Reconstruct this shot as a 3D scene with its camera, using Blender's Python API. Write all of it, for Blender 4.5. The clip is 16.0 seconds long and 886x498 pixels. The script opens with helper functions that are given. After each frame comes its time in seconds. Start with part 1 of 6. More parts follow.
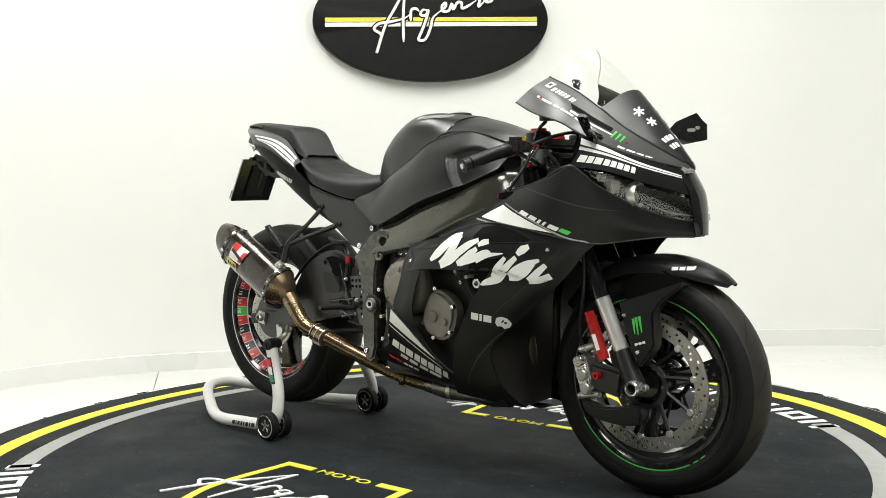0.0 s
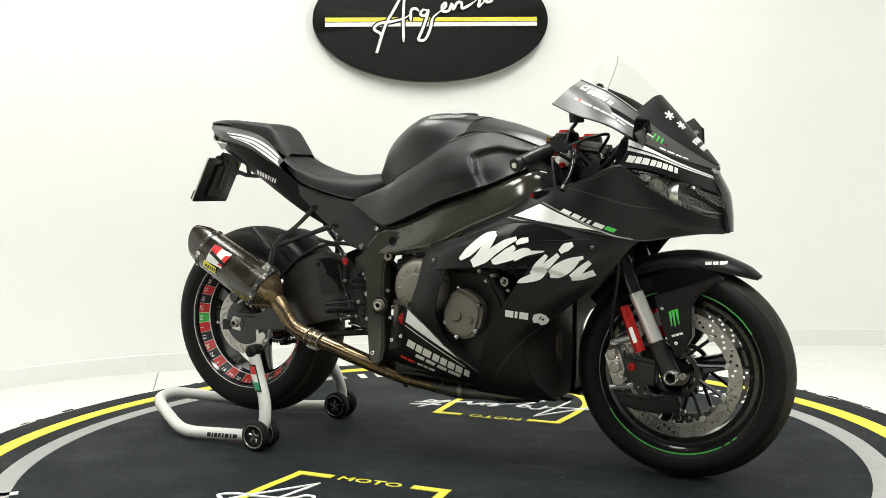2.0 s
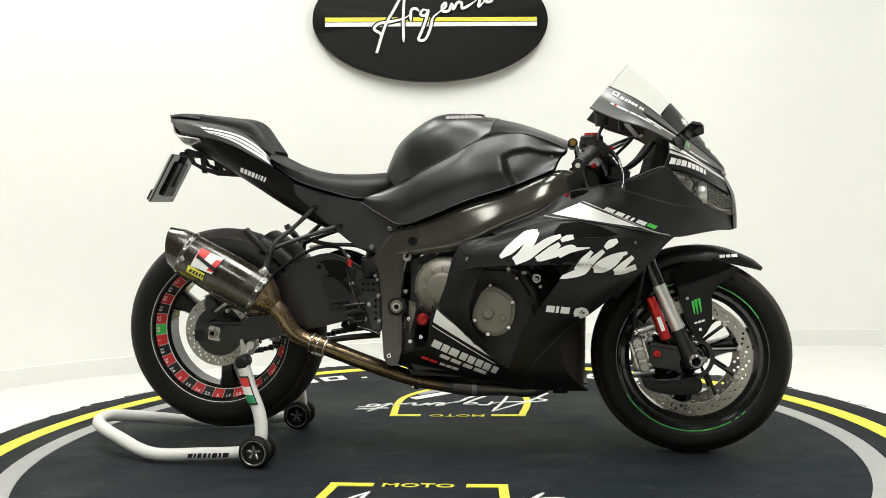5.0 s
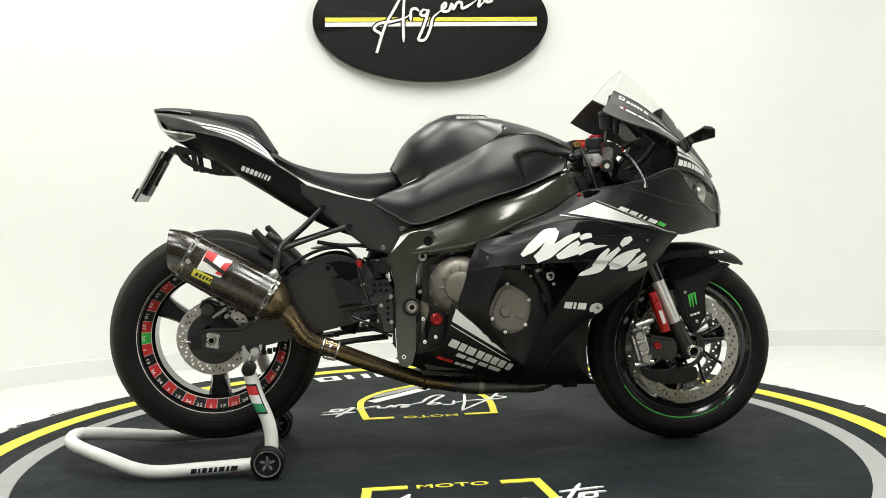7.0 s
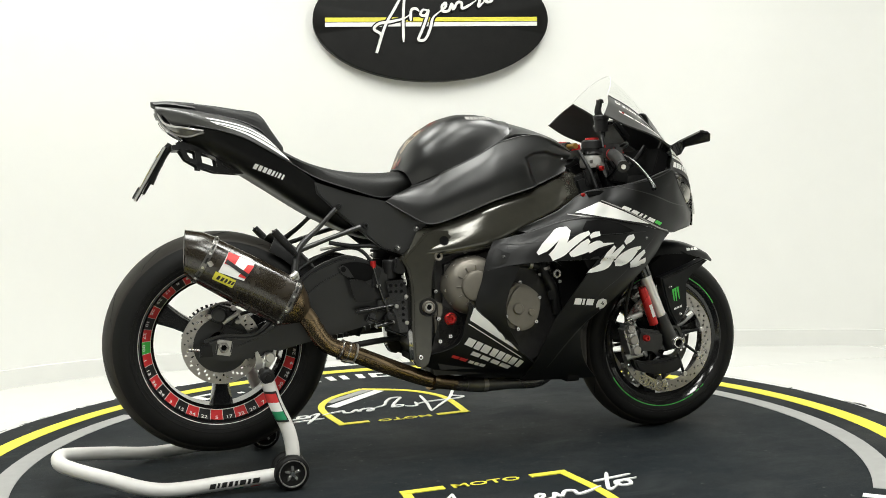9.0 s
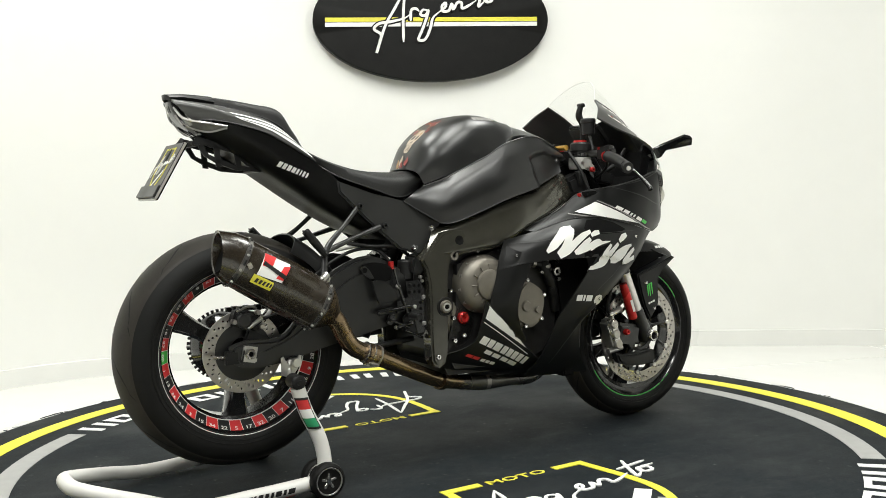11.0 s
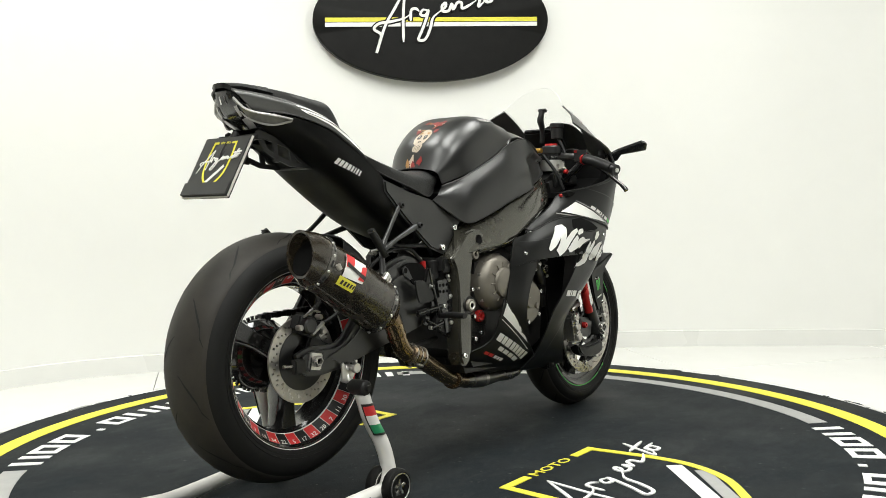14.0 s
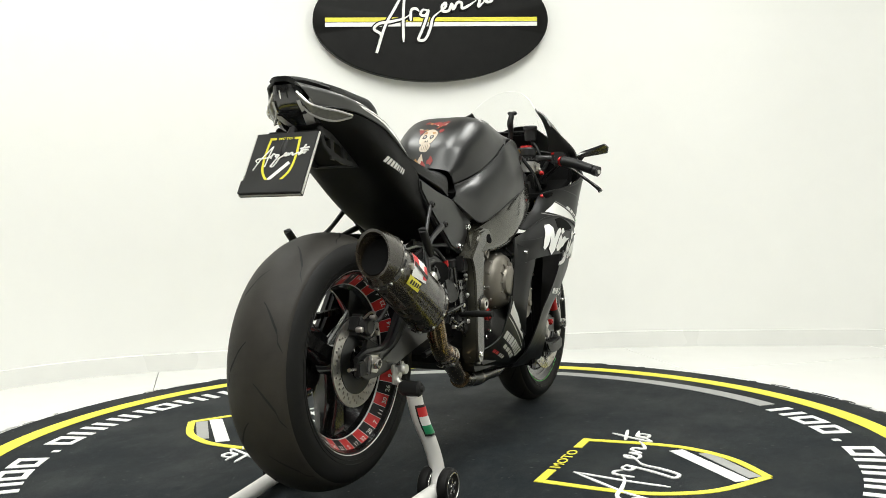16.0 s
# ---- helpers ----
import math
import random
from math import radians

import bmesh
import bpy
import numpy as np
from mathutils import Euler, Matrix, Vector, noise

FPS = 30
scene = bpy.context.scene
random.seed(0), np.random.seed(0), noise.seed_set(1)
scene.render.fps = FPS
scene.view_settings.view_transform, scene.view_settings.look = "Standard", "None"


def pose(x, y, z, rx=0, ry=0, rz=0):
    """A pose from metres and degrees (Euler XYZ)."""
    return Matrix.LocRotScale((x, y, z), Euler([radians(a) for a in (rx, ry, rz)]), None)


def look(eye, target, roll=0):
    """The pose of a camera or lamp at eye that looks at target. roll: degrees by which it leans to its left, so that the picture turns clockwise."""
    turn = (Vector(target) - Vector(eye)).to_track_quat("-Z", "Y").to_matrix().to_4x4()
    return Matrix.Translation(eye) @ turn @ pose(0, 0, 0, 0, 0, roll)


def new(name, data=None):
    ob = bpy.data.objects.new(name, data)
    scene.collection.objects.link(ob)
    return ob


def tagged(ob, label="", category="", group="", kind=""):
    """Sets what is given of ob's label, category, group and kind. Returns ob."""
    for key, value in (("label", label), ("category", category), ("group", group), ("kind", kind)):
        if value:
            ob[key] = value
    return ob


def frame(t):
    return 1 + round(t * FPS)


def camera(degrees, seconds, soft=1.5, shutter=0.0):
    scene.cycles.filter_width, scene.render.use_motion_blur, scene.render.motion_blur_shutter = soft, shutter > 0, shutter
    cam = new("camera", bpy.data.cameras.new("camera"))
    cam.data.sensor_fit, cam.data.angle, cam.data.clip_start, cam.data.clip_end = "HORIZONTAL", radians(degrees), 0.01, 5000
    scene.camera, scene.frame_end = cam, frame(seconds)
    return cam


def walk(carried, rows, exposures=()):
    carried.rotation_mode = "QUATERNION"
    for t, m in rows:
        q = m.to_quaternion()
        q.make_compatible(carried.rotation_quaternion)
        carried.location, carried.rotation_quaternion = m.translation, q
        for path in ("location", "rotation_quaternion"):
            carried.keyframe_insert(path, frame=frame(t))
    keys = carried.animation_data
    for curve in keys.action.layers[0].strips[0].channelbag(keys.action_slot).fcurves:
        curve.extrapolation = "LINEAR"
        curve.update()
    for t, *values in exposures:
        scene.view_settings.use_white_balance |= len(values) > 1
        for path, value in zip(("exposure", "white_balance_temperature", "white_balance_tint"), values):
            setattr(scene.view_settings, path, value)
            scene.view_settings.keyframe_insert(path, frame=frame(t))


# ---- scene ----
from mathutils.bvhtree import BVHTree

# ---------------- camera: it stands still before the turntable ----------------
cam = camera(50.7056, 16.0, soft=0.8)
EYE = (0.0238, -2.9199, 0.7731)
STAND_POINT = look(EYE, (EYE[0], EYE[1] + 1.0, EYE[2] - math.tan(radians(2.9497))), roll=-1.386)
walk(cam, [(0, STAND_POINT), (16, STAND_POINT)], exposures=[(0, 0.0), (16, 0.0)])

# ---------------- light: unseen dark ceiling with light panels -------------------
world = bpy.data.worlds.new("world")
scene.world = world
world.use_nodes = True
world.node_tree.nodes["Background"].inputs[0].default_value = (1.0, 0.99, 0.95, 1)
world.node_tree.nodes["Background"].inputs[1].default_value = 0.35

FLOOR_Z = -0.04
CEIL_Z = 3.1
PANELS = [(-1.15, 0.35), (1.15, 0.35), (-1.15, -1.9), (1.15, -1.9), (-1.15, -4.0), (1.15, -4.0), (0.0, -0.8)]
PANEL_W, PANEL_L = 0.6, 1.2
PANEL_POWER = 37.0


def area_lamp(x, y, z, sx, sy, power):
    d = bpy.data.lights.new("panel_light", "AREA")
    d.shape, d.size, d.size_y, d.energy, d.color = "RECTANGLE", sx, sy, power, (0.985, 0.993, 0.945)
    ob = new("panel_light", d)
    ob.matrix_world = pose(x, y, z)
    return ob


for px_, py_ in PANELS:
    area_lamp(px_, py_, CEIL_Z - 0.03, PANEL_W, PANEL_L, PANEL_POWER * (1 + 0.11 * px_ / 1.15))


# ---------------- materials ----------------
def material(name, color, rough=0.5, metal=0.0, coat=0.0, vary=0.12, grain=60.0, bump=0.0, bump_scale=250.0,
             spread=0.1, emit=0.0, spec=0.5, speck=0.0):
    """A surface with mottling at two scales, uneven gloss and fine relief."""
    m = bpy.data.materials.new(name)
    m.use_nodes = True
    nt = m.node_tree
    b = nt.nodes["Principled BSDF"]
    b.inputs["Metallic"].default_value = metal
    b.inputs["Coat Weight"].default_value = coat
    b.inputs["Coat Roughness"].default_value = 0.12
    b.inputs["Specular IOR Level"].default_value = spec
    co = nt.nodes.new("ShaderNodeTexCoord")
    n1 = nt.nodes.new("ShaderNodeTexNoise")
    n1.inputs["Scale"].default_value = grain
    n1.inputs["Detail"].default_value = 4
    n2 = nt.nodes.new("ShaderNodeTexNoise")
    n2.inputs["Scale"].default_value = grain / 12
    n2.inputs["Detail"].default_value = 3
    nt.links.new(co.outputs["Object"], n1.inputs["Vector"])
    nt.links.new(co.outputs["Object"], n2.inputs["Vector"])
    add = nt.nodes.new("ShaderNodeMath")
    add.operation = "ADD"
    nt.links.new(n1.outputs[0], add.inputs[0])
    nt.links.new(n2.outputs[0], add.inputs[1])
    mr = nt.nodes.new("ShaderNodeMapRange")
    mr.inputs[1].default_value, mr.inputs[2].default_value = 0.6, 1.4
    mr.inputs[3].default_value, mr.inputs[4].default_value = 1 - vary, 1 + vary
    nt.links.new(add.outputs[0], mr.inputs[0])
    mul = nt.nodes.new("ShaderNodeVectorMath")
    mul.operation = "SCALE"
    mul.inputs[0].default_value = color
    nt.links.new(mr.outputs[0], mul.inputs["Scale"])
    if speck:
        n4 = nt.nodes.new("ShaderNodeTexNoise")
        n4.inputs["Scale"].default_value = 42
        n4.inputs["Detail"].default_value = 6
        nt.links.new(co.outputs["Object"], n4.inputs["Vector"])
        sk = nt.nodes.new("ShaderNodeMapRange")
        sk.inputs[1].default_value, sk.inputs[2].default_value = 0.66, 0.74
        nt.links.new(n4.outputs[0], sk.inputs[0])
        mixc = nt.nodes.new("ShaderNodeMix")
        mixc.data_type = "RGBA"
        mixc.inputs[7].default_value = (speck, speck, speck * .96, 1)
        nt.links.new(sk.outputs[0], mixc.inputs[0])
        nt.links.new(mul.outputs[0], mixc.inputs[6])
        nt.links.new(mixc.outputs[2], b.inputs["Base Color"])
    else:
        nt.links.new(mul.outputs[0], b.inputs["Base Color"])
    mr2 = nt.nodes.new("ShaderNodeMapRange")
    mr2.inputs[1].default_value, mr2.inputs[2].default_value = 0.3, 0.7
    mr2.inputs[3].default_value, mr2.inputs[4].default_value = max(0.02, rough - spread), min(1, rough + spread)
    nt.links.new(n2.outputs[0], mr2.inputs[0])
    nt.links.new(mr2.outputs[0], b.inputs["Roughness"])
    if bump:
        n3 = nt.nodes.new("ShaderNodeTexNoise")
        n3.inputs["Scale"].default_value = bump_scale
        n3.inputs["Detail"].default_value = 3
        nt.links.new(co.outputs["Object"], n3.inputs["Vector"])
        bp = nt.nodes.new("ShaderNodeBump")
        bp.inputs["Strength"].default_value = bump
        bp.inputs["Distance"].default_value = 0.002
        nt.links.new(n3.outputs[0], bp.inputs["Height"])
        nt.links.new(bp.outputs[0], b.inputs["Normal"])
    if emit:
        b.inputs["Emission Color"].default_value = (*color, 1)
        b.inputs["Emission Strength"].default_value = emit
    return m


M_WALL = material("wall_paint", (0.82, 0.82, 0.79), 0.55, vary=0.015, grain=8, bump=0.04, bump_scale=120)
# for added, unseen walls, dark so that the bike mirrors little light
M_DARKW = material("dark_grey_paint", (0.07, 0.07, 0.068), 0.7, vary=0.05, grain=8)
# unseen ceiling, its grey set low to dim reflections on the bike
M_CEIL = material("ceiling_grey", (0.12, 0.12, 0.118), 0.7, vary=0.03, grain=8)
M_BASE = material("skirting_paint", (0.78, 0.78, 0.75), 0.35, vary=0.03, grain=10)
M_FLOOR = material("floor_tile_white", (0.80, 0.80, 0.77), 0.16, vary=0.03, grain=6, spread=0.06)
M_GROUT = material("grout", (0.5, 0.5, 0.48), 0.8)
M_PANEL = material("light_panel_glow", (0.985, 0.993, 0.945), 0.5, emit=2.0)
M_MAT = material("rubber_mat", (0.0092, 0.0126, 0.0150), 0.74, spec=0.15, speck=0.075, vary=0.42, grain=30, bump=0.25, bump_scale=500, spread=0.14)

def scuffed(m, color, scale, lo, hi, stretch):
    """Streaky worn patches laid over a material's own colour."""
    nt = m.node_tree
    b = nt.nodes["Principled BSDF"]
    old = b.inputs["Base Color"].links[0].from_socket
    co = nt.nodes.new("ShaderNodeTexCoord")
    mp = nt.nodes.new("ShaderNodeMapping")
    mp.inputs["Scale"].default_value = stretch
    mp.inputs["Rotation"].default_value = (0, 0, 0.6)
    n = nt.nodes.new("ShaderNodeTexNoise")
    n.inputs["Scale"].default_value = scale
    n.inputs["Detail"].default_value = 9
    n.inputs["Roughness"].default_value = 0.68
    n.inputs["Distortion"].default_value = 0.8
    r = nt.nodes.new("ShaderNodeMapRange")
    r.inputs[1].default_value, r.inputs[2].default_value = lo, hi
    r.inputs[4].default_value = 0.75
    mix = nt.nodes.new("ShaderNodeMix")
    mix.data_type = "RGBA"
    mix.inputs[7].default_value = (*color, 1)
    nt.links.new(co.outputs["Object"], mp.inputs["Vector"])
    nt.links.new(mp.outputs[0], n.inputs["Vector"])
    nt.links.new(n.outputs[0], r.inputs[0])
    nt.links.new(r.outputs[0], mix.inputs[0])
    nt.links.new(old, mix.inputs[6])
    nt.links.new(mix.outputs[2], b.inputs["Base Color"])


scuffed(M_MAT, (0.030, 0.034, 0.035), 3.5, 0.50, 0.74, (1.0, 2.4, 1.0))
scuffed(M_MAT, (0.022, 0.028, 0.032), 26.0, 0.56, 0.70, (1.0, 1.7, 1.0))
M_YEL = material("mat_yellow", (0.80, 0.72, 0.055), 0.6, vary=0.06, grain=25)
M_GREYP = material("mat_grey", (0.34, 0.34, 0.33), 0.65, vary=0.1, grain=25)
M_WHITEP = material("mat_white", (0.78, 0.78, 0.76), 0.6, vary=0.06, grain=25)
M_RIMW = material("platform_edge_worn", (0.62, 0.62, 0.60), 0.5, vary=0.25, grain=45)
M_BLACKM = material("matt_black_paint", (0.0068, 0.0070, 0.0067), 0.35, vary=0.08, grain=160, spread=0.04, spec=0.70)
M_BLACKF = material("fairing_black", (0.007, 0.0072, 0.007), 0.38, vary=0.08, grain=160, spread=0.05, spec=0.27)
# near-black that puts the shade of holes and recesses into the colour
M_DEEP = material("recess_shade_black", (0.004, 0.004, 0.004), 0.85, vary=0.1, grain=60, spec=0.1)
M_INNER = material("inner_panel_plastic", (0.011, 0.010, 0.0085), 0.6, spec=0.22, vary=0.2, grain=60, bump=0.1, bump_scale=500)
M_COWL = material("cowl_grey_paint", (0.060, 0.060, 0.057), 0.34, vary=0.06, grain=160, spread=0.05)
M_UNDER = material("undertail_plastic", (0.004, 0.004, 0.0038), 0.46, spec=0.13, vary=0.2, grain=70, bump=0.08, bump_scale=600)
M_GREYM = material("matt_dark_grey", (0.021, 0.0213, 0.0206), 0.38, vary=0.06, grain=160, spread=0.05)
M_PLAST = material("black_plastic", (0.008, 0.008, 0.008), 0.45, spec=0.35, vary=0.15, grain=90, bump=0.08, bump_scale=900)
M_GLOSSB = material("gloss_black", (0.010, 0.010, 0.010), 0.14, vary=0.1, grain=50, spread=0.05, coat=0.4)
M_FRAME = material("dark_bronze_frame", (0.058, 0.056, 0.044), 0.15, metal=0.45, coat=0.55, vary=0.16, grain=40, spread=0.06, bump=0.03, bump_scale=90)
M_ENGINE = material("engine_dark_metal", (0.035, 0.034, 0.033), 0.45, metal=0.5, vary=0.3, grain=40, bump=0.1)
M_COVER = material("engine_cover_grey", (0.185, 0.170, 0.142), 0.42, metal=0.45, vary=0.1, grain=60, bump=0.08, bump_scale=700)
M_SEAT = material("seat_vinyl", (0.0085, 0.0087, 0.0083), 0.50, spec=0.4, vary=0.12, grain=120, bump=0.2, bump_scale=1400)
M_TREAD = material("worn_tread_rubber", (0.0215, 0.0188, 0.0145), 0.62, spec=0.35, vary=0.35, grain=28, bump=0.2, bump_scale=300, spread=0.1)
M_TYRE = material("tyre_rubber", (0.0062, 0.0062, 0.0058), 0.62, spec=0.24, vary=0.2, grain=35, bump=0.12, bump_scale=350, spread=0.08)
M_GROOVE = material("groove_shade_black", (0.006, 0.006, 0.006), 0.9)
M_STEEL = material("brake_steel", (0.42, 0.40, 0.37), 0.32, metal=0.9, vary=0.12, grain=90)
M_GREYSTRAP = material("dark_steel_band", (0.16, 0.155, 0.145), 0.30, metal=0.8, vary=0.15, grain=60)
M_HEADER = material("dark_header_steel", (0.055, 0.044, 0.030), 0.45, metal=0.6, vary=0.3, grain=30)
M_POLISH = material("polished_fork_tube", (0.76, 0.75, 0.72), 0.20, metal=0.55, vary=0.05)
M_CHROME = material("chrome", (0.78, 0.78, 0.77), 0.12, metal=1.0, vary=0.05)
M_ALU = material("bare_aluminium", (0.60, 0.59, 0.56), 0.32, metal=0.85, vary=0.1)
M_TITAN = material("heat_tinted_titanium", (0.24, 0.175, 0.105), 0.25, metal=0.9, vary=0.3, grain=25)
M_CARBON = material("carbon_silencer", (0.021, 0.016, 0.010), 0.24, coat=0.45, vary=0.3, grain=300)
M_RED = material("red_anodised", (0.48, 0.02, 0.018), 0.3, metal=0.5, vary=0.08)
M_REDP = material("red_print", (0.62, 0.035, 0.035), 0.4, vary=0.06)
M_GREEN = material("green_print", (0.06, 0.50, 0.07), 0.4, vary=0.06)
M_GREEND = material("dark_green_print", (0.02, 0.26, 0.11), 0.4, vary=0.06)
M_WHITE = material("white_print", (0.80, 0.80, 0.77), 0.4, vary=0.03)
M_BLKP = material("black_print", (0.012, 0.012, 0.012), 0.45)
M_YELP = material("yellow_print", (0.72, 0.66, 0.05), 0.4)
M_STAND = material("white_powder_coat", (0.72, 0.71, 0.68), 0.36, vary=0.06, grain=30)
M_GOLD = material("gold_anodised", (0.55, 0.32, 0.07), 0.3, metal=0.9)
M_SIGN = material("sign_black_board", (0.0065, 0.0065, 0.006), 0.42, spec=0.16, vary=0.35, grain=22, bump=0.12, bump_scale=60, spread=0.12)
M_FIN = material("clear_grey_lamp_plastic", (0.13, 0.127, 0.115), 0.12, vary=0.25, grain=120, coat=0.4)
M_SMOKED = material("smoked_lamp_plastic", (0.035, 0.034, 0.031), 0.12, vary=0.1, coat=0.4)
M_SMOKE = material("lamp_plastic_grey", (0.30, 0.29, 0.28), 0.18, vary=0.1, coat=0.4)
M_PRINTR = material("muted_red_print", (0.22, 0.022, 0.018), 0.4, vary=0.35, grain=110)
M_PRINTO = material("ochre_print", (0.30, 0.16, 0.05), 0.4, vary=0.3, grain=110)
M_BONE = material("bone_print", (0.42, 0.35, 0.27), 0.45, vary=0.2, grain=80)


def glass(name, tint, rough=0.06, shine=0.007):
    m = bpy.data.materials.new(name)
    m.use_nodes = True
    nt = m.node_tree
    nt.nodes.clear()
    out = nt.nodes.new("ShaderNodeOutputMaterial")
    tr = nt.nodes.new("ShaderNodeBsdfTransparent")
    tr.inputs[0].default_value = (*tint, 1)
    gl = nt.nodes.new("ShaderNodeBsdfGlossy")
    gl.inputs["Roughness"].default_value = rough
    mix = nt.nodes.new("ShaderNodeMixShader")
    mix.inputs[0].default_value = shine
    nt.links.new(tr.outputs[0], mix.inputs[1])
    nt.links.new(gl.outputs[0], mix.inputs[2])
    nt.links.new(mix.outputs[0], out.inputs[0])
    return m


M_SCREEN = glass("clear_screen", (0.988, 0.99, 0.986))
M_LENS = glass("lamp_lens", (0.80, 0.80, 0.78), 0.05, 0.05)


# ---------------- mesh helpers ----------------
def spline(pts, n):
    """n points along a smooth curve through pts, evenly spread by chord length."""
    p = np.array(pts, float)
    if len(p) == 1:
        return np.repeat(p, n, 0)
    d = np.concatenate([[0], np.cumsum(np.linalg.norm(np.diff(p, axis=0), axis=1) + 1e-9)])
    if len(p) == 2:
        return np.array([[np.interp(t, d, p[:, k]) for k in range(p.shape[1])] for t in np.linspace(0, d[-1], n)])
    m = np.zeros_like(p)
    for i in range(len(p)):
        a, b = max(i - 1, 0), min(i + 1, len(p) - 1)
        m[i] = (p[b] - p[a]) / (d[b] - d[a])
    out = []
    for t in np.linspace(0, d[-1], n):
        i = min(max(np.searchsorted(d, t, "right") - 1, 0), len(p) - 2)
        h = d[i + 1] - d[i]
        s = (t - d[i]) / h
        out.append((2*s**3 - 3*s**2 + 1) * p[i] + (s**3 - 2*s**2 + s) * h * m[i]
                   + (-2*s**3 + 3*s**2) * p[i + 1] + (s**3 - s**2) * h * m[i + 1])
    return np.array(out)


def mesh_part(name, verts, faces, mat, parent=None, label="", smooth=40):
    me = bpy.data.meshes.new(name)
    me.from_pydata([tuple(map(float, v)) for v in verts], [], [tuple(map(int, f)) for f in faces])
    me.update()
    bm = bmesh.new()
    bm.from_mesh(me)
    bmesh.ops.remove_doubles(bm, verts=bm.verts, dist=1e-5)
    bmesh.ops.recalc_face_normals(bm, faces=bm.faces)
    lim = radians(smooth)
    for f in bm.faces:
        f.smooth = smooth > 0
    for e in bm.edges:
        if len(e.link_faces) == 2 and e.calc_face_angle(0) > lim:
            e.smooth = False
    bm.to_mesh(me)
    bm.free()
    if mat:
        me.materials.append(mat)
    ob = new(name, me)
    if parent is not None:
        ob.parent = parent
    if label:
        tagged(ob, label)
    return ob


def part(name, bm, mat, parent=None, label="", smooth=40):
    """Links a bmesh as one mesh object under a thing or a part."""
    verts = [v.co[:] for v in bm.verts]
    bm.verts.index_update()
    faces = [[v.index for v in f.verts] for f in bm.faces]
    bm.free()
    return mesh_part(name, verts, faces, mat, parent, label, smooth)


def grid_shell(G, thick):
    """Vertices and faces of a sheet of points, thickened inwards."""
    nu, nv = G.shape[:2]
    du = np.gradient(G, axis=0)
    dv = np.gradient(G, axis=1)
    nrm = np.cross(du, dv)
    nrm /= np.linalg.norm(nrm, axis=2, keepdims=True) + 1e-12
    B = G - nrm * thick
    verts = np.concatenate([G.reshape(-1, 3), B.reshape(-1, 3)])
    o = nu * nv
    F = []
    for i in range(nu - 1):
        for j in range(nv - 1):
            a, b, c, d = i*nv + j, (i+1)*nv + j, (i+1)*nv + j + 1, i*nv + j + 1
            F += [(a, b, c, d), (o + d, o + c, o + b, o + a)]
    for i in range(nu - 1):
        F += [(i*nv, o + i*nv, o + (i+1)*nv, (i+1)*nv),
              ((i+1)*nv + nv - 1, o + (i+1)*nv + nv - 1, o + i*nv + nv - 1, i*nv + nv - 1)]
    for j in range(nv - 1):
        k = (nu - 1) * nv
        F += [(j + 1, o + j + 1, o + j, j), (k + j, o + k + j, o + k + j + 1, k + j + 1)]
    return verts, F


def sheet(rails, nu=24, nv=10, side=-1, sym=False):
    R = [spline(r, nu) for r in rails]
    if sym:
        M = [r * np.array([1, -1, 1]) for r in R[::-1]]
        R = R + (M[1:] if np.allclose(R[-1][:, 1], 0, atol=1e-6) else M)
        nv = nv * 2 - 1
    G = np.stack([spline([r[i] for r in R], nv) for i in range(nu)])
    if not sym:
        G = G * np.array([1, side, 1])
    return G


SHEETS = {}


def skin(name, rails, mat, parent, nu=24, nv=10, thick=0.004, side=-1, sym=False, cut=None, label="", smooth=50, gap_lines=(), dent=None):
    """A curved panel through rails given as (x, half width, z); sym spans both sides of the bike."""
    G = sheet(rails, nu, nv, side, sym)
    if cut:
        G = G[cut[0]:cut[1]]
    if dent:
        G[..., 1] -= np.sign(G[..., 1]) * np.vectorize(dent)(G[..., 0], G[..., 2])
    # keep the thickness on the inner side
    i, j = G.shape[0] // 2, (0 if sym else G.shape[1] // 2)
    n = np.cross(np.gradient(G, axis=0)[i, j], np.gradient(G, axis=1)[i, j])
    if n[1] * (side if not sym else np.sign(G[i, j, 1])) < 0:
        thick = -thick
    v, f = grid_shell(G, thick)
    ob = mesh_part(name, v, f, mat, parent, label, smooth)
    SHEETS[name, 0 if sym else side] = G
    # thin black tubes added for the shaded gaps along panel edges
    for k in gap_lines:
        tube("edge_gap_line", [tuple(q) for q in G[:, k][::2]], 0.0022, M_BLKP, ob, 6, len(G))
    return ob


